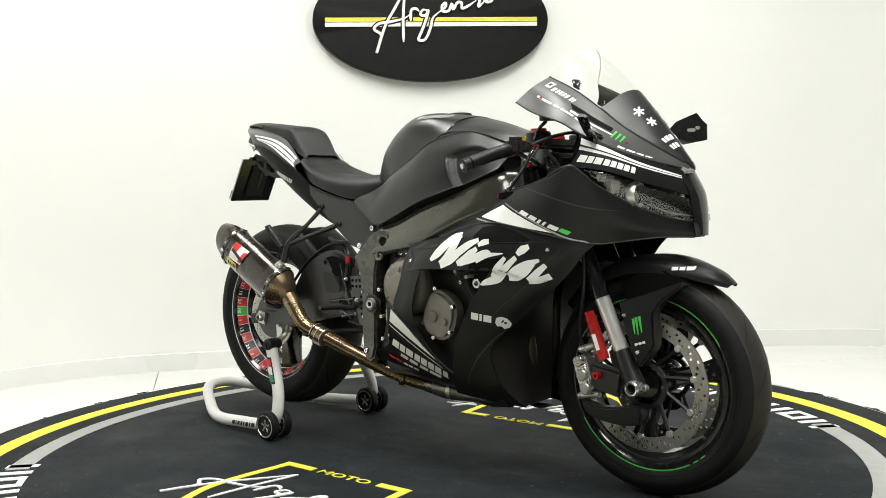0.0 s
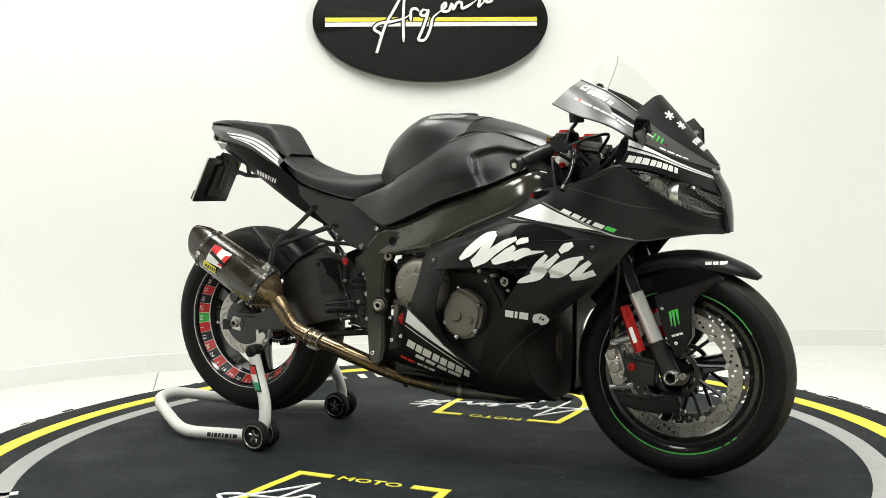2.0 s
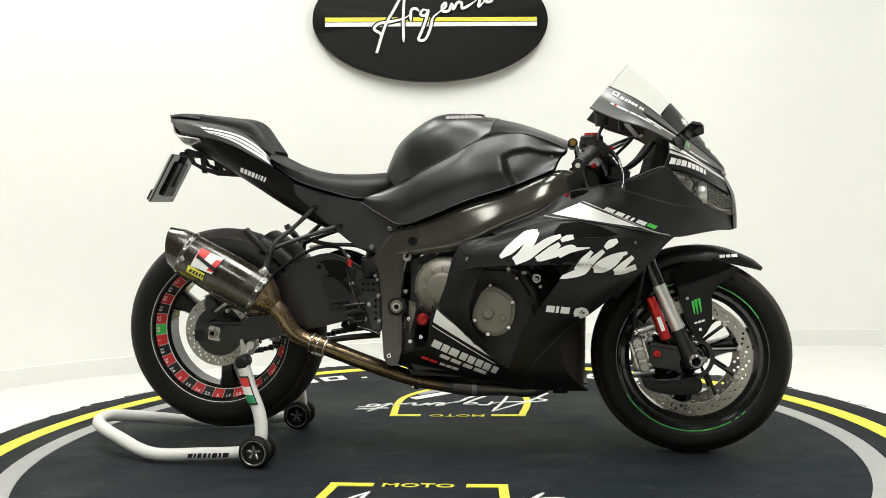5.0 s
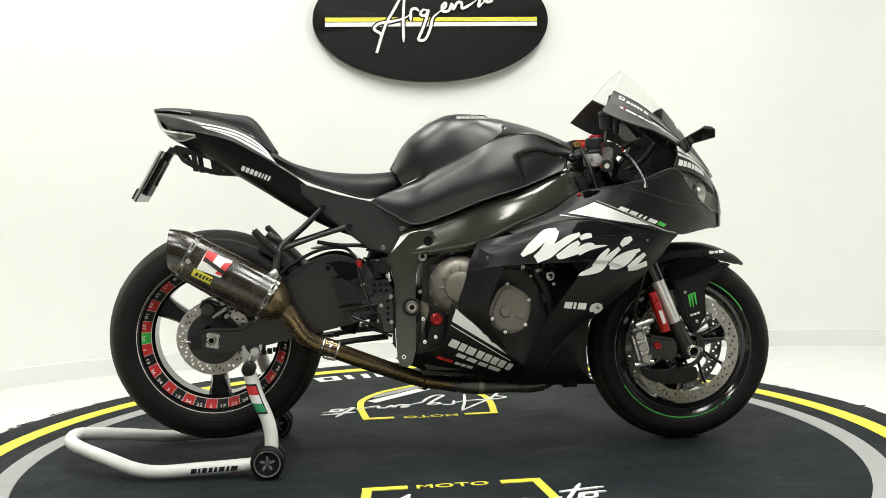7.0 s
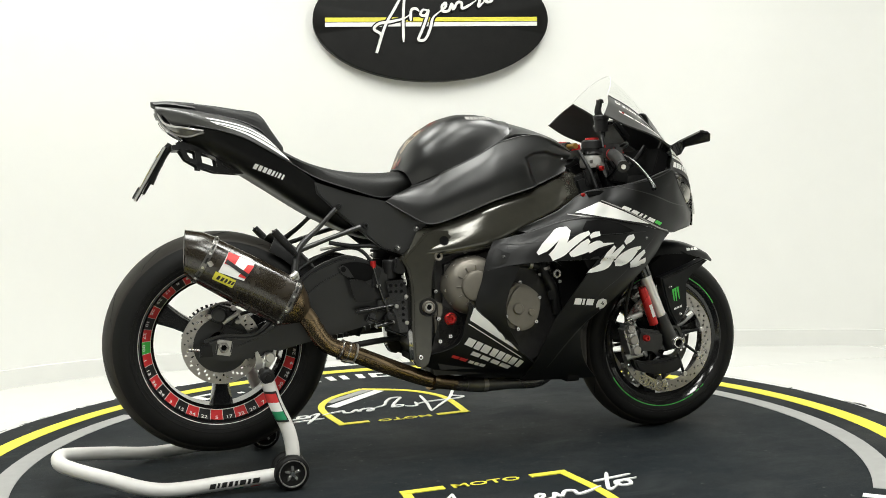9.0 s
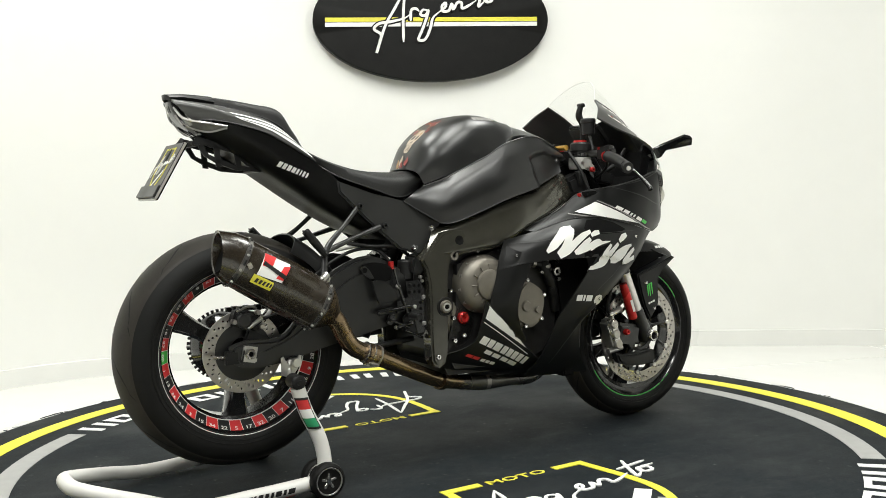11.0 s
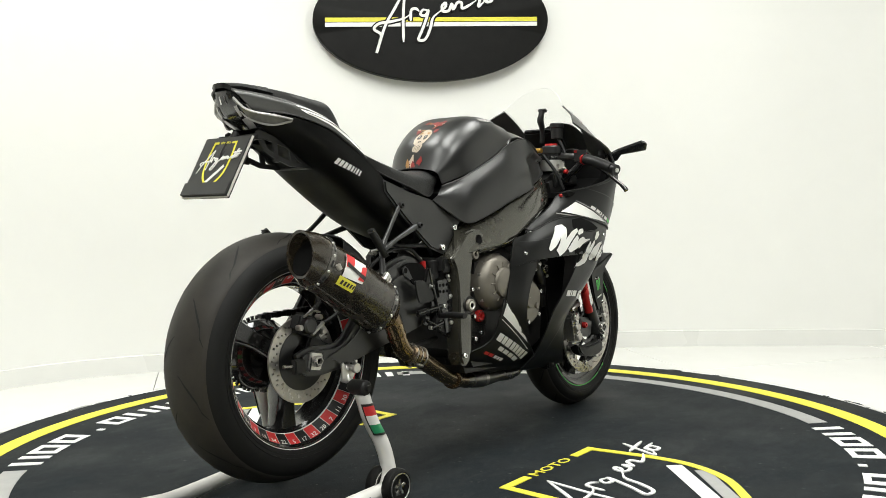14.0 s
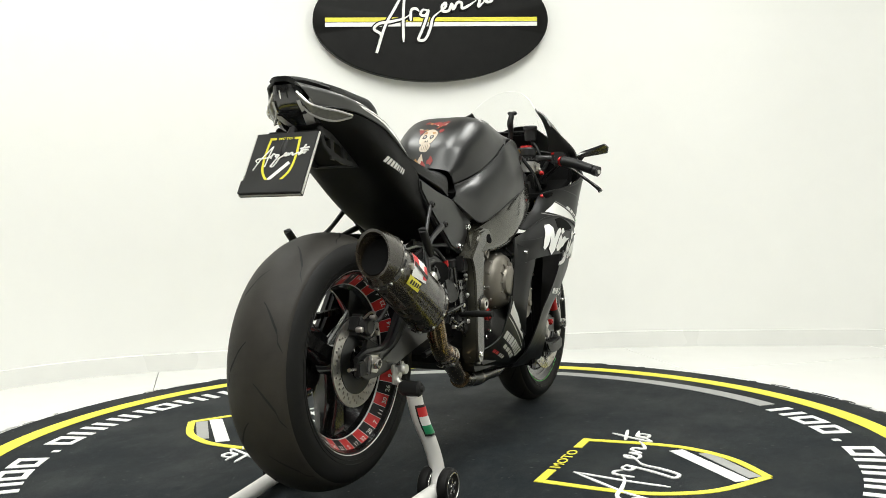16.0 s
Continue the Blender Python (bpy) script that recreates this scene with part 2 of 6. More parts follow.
def tube(name, pts, r, mat, parent=None, seg=12, n=None, label="", squash=1.0, caps=True):
    """A round bar or pipe along a smooth curve; r may be a list along it."""
    n = n or (2 if len(pts) == 2 else 8 * len(pts))
    C = spline(pts, n)
    rad = np.interp(np.linspace(0, 1, n), np.linspace(0, 1, len(r)), r) if isinstance(r, (list, tuple)) else np.full(n, r)
    T = np.gradient(C, axis=0)
    T /= np.linalg.norm(T, axis=1, keepdims=True) + 1e-12
    up = np.array([0, 0, 1.0]) if abs(T[0][2]) < 0.9 else np.array([1.0, 0, 0])
    V, F = [], []
    for k in range(n):
        a = np.cross(T[k], up)
        a /= np.linalg.norm(a)
        b = np.cross(a, T[k])
        up = b
        for s in range(seg):
            w = 2 * math.pi * s / seg
            V.append(C[k] + rad[k] * (math.cos(w) * a * squash + math.sin(w) * b))
    for k in range(n - 1):
        for s in range(seg):
            t = (s + 1) % seg
            F.append((k*seg + s, k*seg + t, (k+1)*seg + t, (k+1)*seg + s))
    if caps:
        F.append(tuple(range(seg))[::-1])
        F.append(tuple((n-1)*seg + s for s in range(seg)))
    return mesh_part(name, V, F, mat, parent, label, 50)


def lathe(name, prof, centre, mat, parent=None, seg=48, axis="y", closed=False, label="", smooth=35):
    """Turned shape: prof is (radius, offset along the axis)."""
    V, F = [], []
    m = len(prof)
    c = np.array(centre, float)
    for s in range(seg):
        w = 2 * math.pi * s / seg
        cw, sw = math.cos(w), math.sin(w)
        for r, o in prof:
            V.append(c + {"y": (r*cw, o, r*sw), "z": (r*cw, r*sw, o), "x": (o, r*cw, r*sw)}[axis])
    for s in range(seg):
        t = (s + 1) % seg
        for k in range(m if closed else m - 1):
            l = (k + 1) % m
            F.append((s*m + k, s*m + l, t*m + l, t*m + k))
    if not closed:
        for k in (0, m - 1):
            if prof[k][0] > 1e-6:
                F.append(tuple(s*m + k for s in range(seg)))
    return mesh_part(name, V, F, mat, parent, label, smooth)


def plate(name, outline, y0, y1, mat, parent=None, bevel=0.003, label="", round_n=0, smooth=40):
    """A thick plate with bevelled edges; outline is (x, z)."""
    o = spline(list(outline) + [outline[0]], round_n)[:-1] if round_n else np.array(outline, float)
    bm = bmesh.new()
    vs = [bm.verts.new((x, y0, z)) for x, z in o]
    f = bm.faces.new(vs)
    ext = bmesh.ops.extrude_face_region(bm, geom=[f])
    bmesh.ops.translate(bm, verts=[g for g in ext["geom"] if isinstance(g, bmesh.types.BMVert)], vec=(0, y1 - y0, 0))
    if bevel:
        ed = [e for e in bm.edges if abs(e.verts[0].co.y - e.verts[1].co.y) < 1e-6]
        bmesh.ops.bevel(bm, geom=ed, offset=bevel, segments=2, affect="EDGES", clamp_overlap=True)
    return part(name, bm, mat, parent, label, smooth)


def block(name, centre, size, mat, parent=None, rot=(0, 0, 0), bevel=0.003, label="", seg=2):
    bm = bmesh.new()
    bmesh.ops.create_cube(bm, size=1, matrix=Matrix.Diagonal((*size, 1)))
    bmesh.ops.bevel(bm, geom=bm.edges[:], offset=bevel, segments=seg, affect="EDGES", clamp_overlap=True)
    bmesh.ops.transform(bm, matrix=pose(*centre, *rot), verts=bm.verts)
    return part(name, bm, mat, parent, label)


def bolt(parent, x, y, z, r=0.008, side=-1, mat=None, name="bolt"):
    """A domed screw head with a socket, facing sideways."""
    h = r * 0.7
    return lathe(name, [(0, -0.15*h*side), (r*.45, -0.15*h*side), (r*.45, h*side), (r*.8, h*side), (r, h*.5*side), (r, -.006*side)],
                 (x, y, z), mat or M_CHROME, parent, seg=14)


def thing(name, label, category, group="", kind=""):
    ob = new(name)
    ob.empty_display_size = 0.1
    return tagged(ob, label, category, group, kind)


# ---------------- the showroom ----------------
WALL_LINE = spline([(-3.15, -1.4), (-3.0, -0.6), (-2.6, 0.55), (-2.02, 1.32), (-1.62, 1.62), (-1.05, 1.77), (0.0, 1.98), (0.98, 2.10),
                    (1.60, 2.05), (2.35, 1.93), (3.1, 1.5), (3.5, 0.5), (3.7, -1.4)], 120)


def wall_strip(name, line, z0, z1, thick, mat, inset=0.0, lip=0.0):
    d = np.gradient(line, axis=0)
    n = np.stack([-d[:, 1], d[:, 0]], 1)
    n /= np.linalg.norm(n, axis=1, keepdims=True)
    a, b = line - n * inset, line + n * thick
    V, F = [], []
    for p, q in zip(a, b):
        V += [(*p, z0), (*p, z1 - lip), (*(p + (q - p) * min(1, lip * 3 / max(thick, .001) * .3)), z1), (*q, z1), (*q, z0)]
    for i in range(len(line) - 1):
        for k in range(5):
            l = (k + 1) % 5
            F.append((i*5 + k, i*5 + l, (i+1)*5 + l, (i+1)*5 + k))
    F += [tuple(range(5)), tuple(range(len(V) - 5, len(V)))]
    return mesh_part(name, V, F, mat, smooth=50)


wall = wall_strip("wall_north", WALL_LINE, FLOOR_Z - 0.1, CEIL_Z + 0.1, 0.12, M_WALL)
tagged(wall, "smooth white painted wall curving round the turntable", "wall", kind="structure")
base = wall_strip("baseboard", WALL_LINE, FLOOR_Z, FLOOR_Z + 0.088, 0.0, M_BASE, inset=0.012, lip=0.004)
tagged(base, "low white skirting board along the curved wall", "baseboard", kind="structure")
# walls out of view, added to darken what the bodywork reflects
back = block("wall_south", (0.15, -6.05, 1.5), (7.2, 0.12, 3.4), M_DARKW, bevel=0.004)
tagged(back, "added dark grey wall behind the viewer that keeps reflections dark", "wall", kind="structure")
for x_, nm in ((-3.21, "wall_west"), (3.76, "wall_east")):
    sw = block(nm, (x_, -3.7, 1.5), (0.12, 4.6, 3.4), M_DARKW, bevel=0.004)
    tagged(sw, "added dark grey side wall out of view that keeps reflections dark", "wall", kind="structure")
ceil = block("ceiling", (0.15, -1.9, CEIL_Z + 0.06), (7.6, 8.6, 0.1), M_CEIL, bevel=0.004)
tagged(ceil, "unseen ceiling, kept dark grey to dim reflections", "ceiling", kind="structure")
bed = block("floor", (0.15, -1.9, FLOOR_Z - 0.06), (7.6, 8.6, 0.1), M_GROUT, bevel=0.002)
tagged(bed, "white glossy tiled floor with thin joints", "floor", kind="structure")
TILE = 1.2
TILE_TURN = pose(-0.45, 0.35, 0, 0, 0, 14)
tile_me = None
for i in range(-4, 5):
    for j in range(-6, 4):
        c = TILE_TURN @ Vector((i * TILE, j * TILE, 0))
        if abs(c.x) > 4.2 or c.y < -6.5 or c.y > 3:
            continue
        if tile_me is None:
            t_ob = block("tile", (0, 0, -0.005), (TILE - 0.003, TILE - 0.003, 0.01), M_FLOOR, bed, bevel=0.0012, seg=1)
            tile_me = t_ob.data
        else:
            t_ob = new("tile", tile_me)
            t_ob.parent = bed
        t_ob.matrix_basis = Matrix.Translation((c.x, c.y, FLOOR_Z)) @ pose(0, 0, 0, 0, 0, 14)
for px_, py_ in PANELS:
    p = thing("ceiling_light", "flat white ceiling light panel, switched on", "ceiling light", "ceiling light panels")
    p.matrix_basis = pose(px_, py_, CEIL_Z)
    fr = block("frame", (0, 0, 0.0), (PANEL_W + 0.04, PANEL_L + 0.04, 0.03), M_BASE, p)
    df = block("diffuser", (0, 0, -0.018), (PANEL_W, PANEL_L, 0.006), M_PANEL, p, bevel=0.001)


# ---------------- wall sign ----------------
def ribbon(name, pts, w, mat, parent, to3d, n=None, h=0.002, label="", taper=False):
    """A flat painted stroke: a 2D curve of some width laid on a surface by to3d(u, v, height)."""
    n = n or max(2, 5 * (len(pts) - 1) + 1)
    C = spline(pts, n)
    T = np.gradient(C, axis=0)
    T /= np.linalg.norm(T, axis=1, keepdims=True) + 1e-12
    N = np.stack([-T[:, 1], T[:, 0]], 1)
    ws = np.full(n, w / 2.0)
    if taper:
        ws *= np.interp(np.linspace(0, 1, n), [0, .12, .85, 1], [.5, 1, 1, .35])
    V, F = [], []
    for k in range(n):
        a, b = C[k] + N[k] * ws[k], C[k] - N[k] * ws[k]
        hk = h + (0.000012 * k if taper else 0)
        V += [to3d(*a, hk), to3d(*b, hk), to3d(*b, 0), to3d(*a, 0)]
    for k in range(n - 1):
        for j in range(4):
            l = (j + 1) % 4
            F.append((k*4 + j, k*4 + l, (k+1)*4 + l, (k+1)*4 + j))
    F += [(0, 1, 2, 3), tuple(range(4*n - 4, 4*n))]
    return mesh_part(name, V, F, mat, parent, label, 30)


# strokes of the flowing white emblem, in units of its width
EMBLEM = [[(-.43, -.37), (-.39, -.05), (-.32, .295)],
          [(-.32, .295), (-.49, .067), (-.63, -.12), (-.75, -.36), (-.80, -.47), (-.75, -.36), (-.71, -.24), (-.79, -.16), (-.72, -.10), (-.55, -.09), (-.36, -.06), (-.28, -.01)],
          [(-.30, -.11), (-.27, .03), (-.21, .04), (-.17, .0)],
          [(-.05, .0), (-.12, .015), (-.16, -.04), (-.10, -.06), (-.05, .0), (-.10, -.12), (-.17, -.25), (-.23, -.36), (-.15, -.37), (-.06, -.24), (.0, -.10), (.10, -.03)],
          [(.10, -.03), (.18, .02), (.19, .07), (.14, .04), (.14, -.03), (.22, -.03), (.27, .05), (.28, -.02), (.35, .06), (.40, .05), (.40, -.02), (.48, .0), (.60, .06)],
          [(.78, .31), (.68, .12), (.62, -.02), (.70, .03)], [(.61, .17), (.91, .22)], [(.70, .03), (.74, .11), (.82, .10), (.80, .03), (.73, .03), (.75, .10), (.90, .13)]]

sign = thing("wall_sign", "oval black board sign with stripes and flowing white emblem", "sign")
sign.matrix_basis = pose(-0.005, 1.938, 1.699, 0, -0.6, 9)
SA, SB = 0.608, 0.312
V, F = [], []
prof = [(0.0, -0.030), (0.985, -0.030), (1.0, -0.024), (1.0, 0.026), (0.0, 0.026)]
NS = 96
for k in range(NS):
    w = 2 * math.pi * k / NS
    V += [(SA * r * math.cos(w), o, SB * r * math.sin(w)) for r, o in prof]
for k in range(NS):
    t = (k + 1) % NS
    F += [(k*5 + j, k*5 + j + 1, t*5 + j + 1, t*5 + j) for j in range(4)]
mesh_part("board", V, F, M_SIGN, sign, smooth=35)


def on_sign(u, v, h):
    return (u, -0.0305 - h, v)


for z, m, nm in ((0.0, M_YELP, "yellow_stripe"), (-0.0245, M_WHITE, "white_stripe")):
    ribbon(nm, [(-0.547, z), (0.547, z)], 0.021, m, sign, on_sign, h=0.004)
C6, S6 = 0.39 * math.cos(radians(6)), 0.39 * math.sin(radians(6))
SIGN_EMBLEM = [[(C6 * a - S6 * b - 0.003, S6 * a + C6 * b + 0.046) for a, b in st] for st in EMBLEM]
for i_, st in enumerate(SIGN_EMBLEM):
    ribbon("emblem_outline", st, 0.026, M_SIGN, sign, on_sign, n=9 * (len(st) - 1) + 1, h=0.005 + 0.0002 * i_)
for i_, st in enumerate(SIGN_EMBLEM):
    ribbon("emblem_stroke", st, 0.0135, M_WHITE, sign, on_sign, n=9 * (len(st) - 1) + 1, h=0.009 + 0.0006 * i_, taper=True)

# ---------------- turntable ----------------
table = thing("turntable", "round turntable with dark rubber mat, yellow ring and white lettering bars", "turntable")
lathe("platform", [(0, FLOOR_Z + .002), (1.605, FLOOR_Z + .002), (1.618, FLOOR_Z + .008), (1.618, -0.012), (1.610, -0.006), (0, -0.006)], (0, 0, 0), M_RIMW, table, 160, "z")
lathe("rubber_mat", [(0, -0.005), (1.568, -0.005), (1.570, -0.002), (1.566, 0.0), (0, 0.0)], (0, 0, 0), M_MAT, table, 160, "z")


def arc_band(name, r0, r1, a0, a1, mat, parent, h=0.0016, n=60):
    V, F = [], []
    full = abs(a1 - a0) > 359.9
    for k in range(n + (0 if full else 1)):
        w = radians(a0 + (a1 - a0) * k / n)
        V += [(r * math.cos(w), r * math.sin(w), z) for r, z in ((r0, 0.0), (r0, h), (r1, h), (r1, 0.0))]
    m = len(V) // 4
    for k in range(m if full else m - 1):
        t = (k + 1) % m
        F += [(k*4 + j, k*4 + j + 1, t*4 + j + 1, t*4 + j) for j in range(3)]
    if not full:
        F += [(0, 1, 2, 3), (4*m - 4, 4*m - 3, 4*m - 2, 4*m - 1)]
    return mesh_part(name, V, F, mat, parent, smooth=30)


arc_band("yellow_ring", 1.392, 1.457, 0, 360, M_YEL, table, n=180)
for a0 in (-44.5, 135.5):
    arc_band("grey_arc", 1.243, 1.310, a0, a0 + 91, M_GREYP, table)

# chipped paint and dark scuffs round the platform's edge
rng = random.Random(21)
for k in range(120):
    a0, ra = 360 * rng.random(), 1.574 + .022 * rng.random()
    ln, wd = .4 + 4.5 * rng.random() ** 2, .004 + .012 * rng.random()
    V, F = [], []
    for i in range(7):
        w = radians(a0 + ln * i / 6)
        e = wd * (.35 + .65 * math.sin(math.pi * i / 6)) * (.7 + .6 * rng.random())
        V += [(r * math.cos(w), r * math.sin(w), z) for r, z in ((ra, -.0062), (ra, -.0048 + .00001 * k), (min(ra + e, 1.607), -.0048 + .00001 * k), (min(ra + e, 1.607), -.0062))]
    for i in range(6):
        F += [(i*4 + j, i*4 + j + 1, i*4 + j + 5, i*4 + j + 4) for j in range(3)]
    mesh_part("edge_scuff", V, F, (M_PLAST, M_MAT, M_GREYP)[k % 3], table, smooth=30)


def mat_letter_bars(a_start):
    """A line of broad white shapes along the ring, one for each sign of an address: hollow blocks and paired bars."""
    step = 90.0 / 15
    for k in range(15):
        c, hw, bar = a_start + step * (k + 0.5), step * 0.39, 1.35
        r0, r1 = 1.222, 1.318
        if k == 11:
            arc_band("lettering_bar", r0, r0 + .024, c - .55, c + .55, M_WHITEP, table, n=3)
            continue
        for q in ((c - hw, c - hw + bar), (c + hw - bar, c + hw)):
            arc_band("lettering_bar", r0, r1, q[0], q[1], M_WHITEP, table, n=2)
        if k in (1, 3, 6, 10, 12, 13):
            for ra in (r0, r1 - .02):
                arc_band("lettering_bar", ra, ra + .02, c - hw + bar, c + hw - bar, M_WHITEP, table, n=4)


for a0 in (-136.5, 43.5):
    mat_letter_bars(a0)


def shield(turn):
    """A yellow shield outline with grey and white stripes and a flowing emblem, printed on the mat."""
    c, s = math.cos(turn), math.sin(turn)

    def lay(u, v, h):
        return (c * u - s * v, s * u + c * v, h)

    Lr = [(-0.245, -0.42), (-0.26, -0.62), (-0.245, -0.74), (-0.17, -0.87), (0.0, -0.985)]
    Rr = [(-a - 0.025, b) for a, b in Lr[:-1]] + [(0.0, -0.985)]
    for side, hs in ((Lr, 0.0016), (Rr, 0.0020)):
        ribbon("shield_side", side, 0.026, M_YEL, table, lay, h=hs, n=24)
    ribbon("shield_top", [(-0.258, -0.413), (-0.135, -0.413)], 0.026, M_YEL, table, lay, h=0.0024)
    ribbon("shield_top", [(0.232, -0.413), (0.12, -0.413)], 0.026, M_YEL, table, lay, h=0.0024)
    ribbon("white_stripe", [(0.190, -0.70), (-0.060, -0.925)], 0.046, M_WHITEP, table, lay, h=0.0012)
    ribbon("grey_stripe", [(0.185, -0.785), (-0.015, -0.952)], 0.040, M_GREYP, table, lay, h=0.0014)
    for i_, st in enumerate(EMBLEM):
        ribbon("emblem_stroke", [(0.42 * a + 0.0, 0.42 * b - 0.60) for a, b in st], 0.0115, M_WHITEP, table, lay, n=9 * (len(st) - 1) + 1, h=0.0022 + 0.0001 * i_, taper=True)
    word("word", "MOTO", M_YEL, table, Matrix(((c, -s, 0, 0), (s, c, 0, 0), (0, 0, 1, 0.0005), (0, 0, 0, 1)))
         @ pose(-0.115, -0.428, 0), 0.045, 1.5)


def word(name, text, mat, parent, m, size, stretch=1.0, depth=0.0008, centre=False):
    """Lettering in the built-in face, as a mesh."""
    cu = bpy.data.curves.new(name, "FONT")
    cu.body, cu.size, cu.extrude, cu.resolution_u = text, size, depth, 2
    cu.align_x = "CENTER" if centre else "LEFT"
    cu.offset = size * 0.012
    tmp = new(name, cu)
    me = bpy.data.meshes.new_from_object(tmp.evaluated_get(bpy.context.evaluated_depsgraph_get()))
    bpy.data.objects.remove(tmp)
    bpy.data.curves.remove(cu)
    me.transform(m @ Matrix.Diagonal((stretch, 1, 1, 1)))
    me.materials.clear()
    me.materials.append(mat)
    ob = new(name, me)
    ob.parent = parent
    return ob


shield(0.0)
shield(math.pi)


# ---------------- motorcycle ----------------
bike = thing("motorcycle", "matt black sports motorcycle with white graphics on a rear stand", "motorcycle")
FA = (0.769, 0.0, 0.2945)
RA = (-0.672, 0.0, 0.385)


def ring_with_holes(name, r0, r1, y, mat, parent, centre, cells, nr=5, thick=0.005, wave=0.0, na=144):
    """A drilled brake disc: a ring of small cells, of which some are left open."""
    c = np.array(centre)
    open_ = set(cells(na, nr))
    rr = np.linspace(r0, r1, nr + 1)
    V, F = [], []
    for yy in (y - thick / 2, y + thick / 2):
        for i in range(na):
            w = 2 * math.pi * i / na
            for r in rr:
                q = r + (wave * math.cos(10 * w) if r > r1 - 1e-6 else 0)
                V.append(c + (q * math.cos(w), yy, q * math.sin(w)))
    m, o = nr + 1, na * (nr + 1)
    for i in range(na):
        t = (i + 1) % na
        for k in range(nr):
            if (i, k) in open_:
                continue
            a, b, d, e = i*m + k, i*m + k + 1, t*m + k + 1, t*m + k
            F += [(a, b, d, e), (o + e, o + d, o + b, o + a)]
            for (p, q, nb) in ((b, d, (i, k + 1)), (e, a, (i, k - 1)), (a, b, ((i - 1) % na, k)), (d, e, (t, k))):
                if nb in open_ or nb[1] < 0 or nb[1] >= nr:
                    F.append((p, q, o + q, o + p))
    return mesh_part(name, V, F, mat, parent, smooth=30)


def drill(na, nr):
    for i in range(na):
        if i % 6 == 0:
            yield (i, 1)
        elif i % 6 == 2:
            yield (i, 2)
        elif i % 6 == 4:
            yield (i, 3)


def spoke(parent, C, ang, r0, r1, w0, w1, y0, y1, mat):
    """A cast wheel spoke, thick at the hub, with a raised flat face."""
    V, F = [], []
    a = radians(ang)
    rad, tan = np.array([math.cos(a), 0, math.sin(a)]), np.array([-math.sin(a), 0, math.cos(a)])
    n = 7
    for k in range(n):
        s = k / (n - 1)
        r = r0 + (r1 - r0) * s
        w = (w0 + (w1 - w0) * s) * (1 - 0.28 * math.sin(math.pi * s))
        yh = y0 + (y1 - y0) * s
        for u, v in ((-1, -.55), (-.7, -1), (.7, -1), (1, -.55), (1, .55), (.7, 1), (-.7, 1), (-1, .55)):
            V.append(np.array(C) + rad * r + tan * (w * u) + np.array([0, yh * v, 0]))
    for k in range(n - 1):
        for j in range(8):
            l = (j + 1) % 8
            F.append((k*8 + j, k*8 + l, (k+1)*8 + l, (k+1)*8 + j))
    F += [tuple(range(8)), tuple(range(8*n - 8, 8*n))]
    return mesh_part("spoke", V, F, mat, parent, smooth=40)


def wheel(name, C, tyre_prof, hw, label, spokes):
    rim_prof = [(.2285, -hw), (.2285, -hw + .008), (.215, -hw + .013), (.196, -.035), (.196, .035), (.215, hw - .013), (.2285, hw - .008),
                (.2285, hw), (.219, hw - .001), (.205, hw * .69), (.182, .030), (.182, -.030), (.205, -hw * .69), (.219, -hw + .001)]
    w = lathe(name, rim_prof, C, M_GLOSSB, bike, 96, closed=True, label=label)
    lathe("hub", [(0, -.062), (.034, -.062), (.040, -.055), (.040, .055), (.034, .062), (0, .062)], C, M_GLOSSB, w, 40)
    lathe("tyre", tyre_prof, C, M_TYRE, w, 128, closed=True, label="worn black rubber tyre", smooth=60)
    crown = [q for q in tyre_prof if q[0] > max(t[0] for t in tyre_prof) - (.031 if hw > .06 else .020)]
    dome = [tuple(q) for q in spline(crown, 15)]
    lathe("worn_tread", [(a + .0006, b) for a, b in dome] + [(a - .002, b) for a, b in dome[::-1]], C, M_TREAD, w, 128, closed=True,
          label="dusty worn tread band", smooth=60)
    for sd in (-1, 1):
        for rr_, yy_ in ((.236, .0918), (.2455, .0945)) if hw > .06 else ((.236, .0566), (.243, .0586)):
            lathe("sidewall_ring", [(rr_ - .0012, sd * (yy_ - .002)), (rr_ - .0006, sd * (yy_ + .0012)), (rr_ + .0006, sd * (yy_ + .0014)), (rr_ + .0012, sd * (yy_ - .002))],
                  C, M_TYRE, w, 96, closed=True)
    for a in spokes:
        spoke(w, C, a, .030, .186, .026, .034, .040, .028, M_GLOSSB)
    return w


rear_prof = [(.2200, -.082), (.2300, -.0905), (.252, -.0960), (.272, -.0945), (.290, -.0800), (.304, -.058), (.3140, -.030), (.3175, 0),
             (.3140, .030), (.304, .058), (.290, .080), (.272, .0945), (.252, .0960), (.230, .0905), (.220, .082), (.212, .070), (.212, -.070)]
front_prof = [(.2200, -.048), (.230, -.0545), (.248, -.0600), (.262, -.059), (.276, -.048), (.287, -.031), (.2940, -.012), (.2950, 0),
              (.2940, .012), (.287, .031), (.276, .048), (.262, .059), (.248, .0600), (.230, .0545), (.220, .048), (.212, .036), (.212, -.036)]
rear_wheel = wheel("rear_wheel", RA, rear_prof, .084, "gloss black three-spoke rim with a roulette sticker band", (270, 150, 30))
front_wheel = wheel("front_wheel", FA, front_prof, .050, "gloss black three-spoke rim with green edge tape", (15, 135, 255))

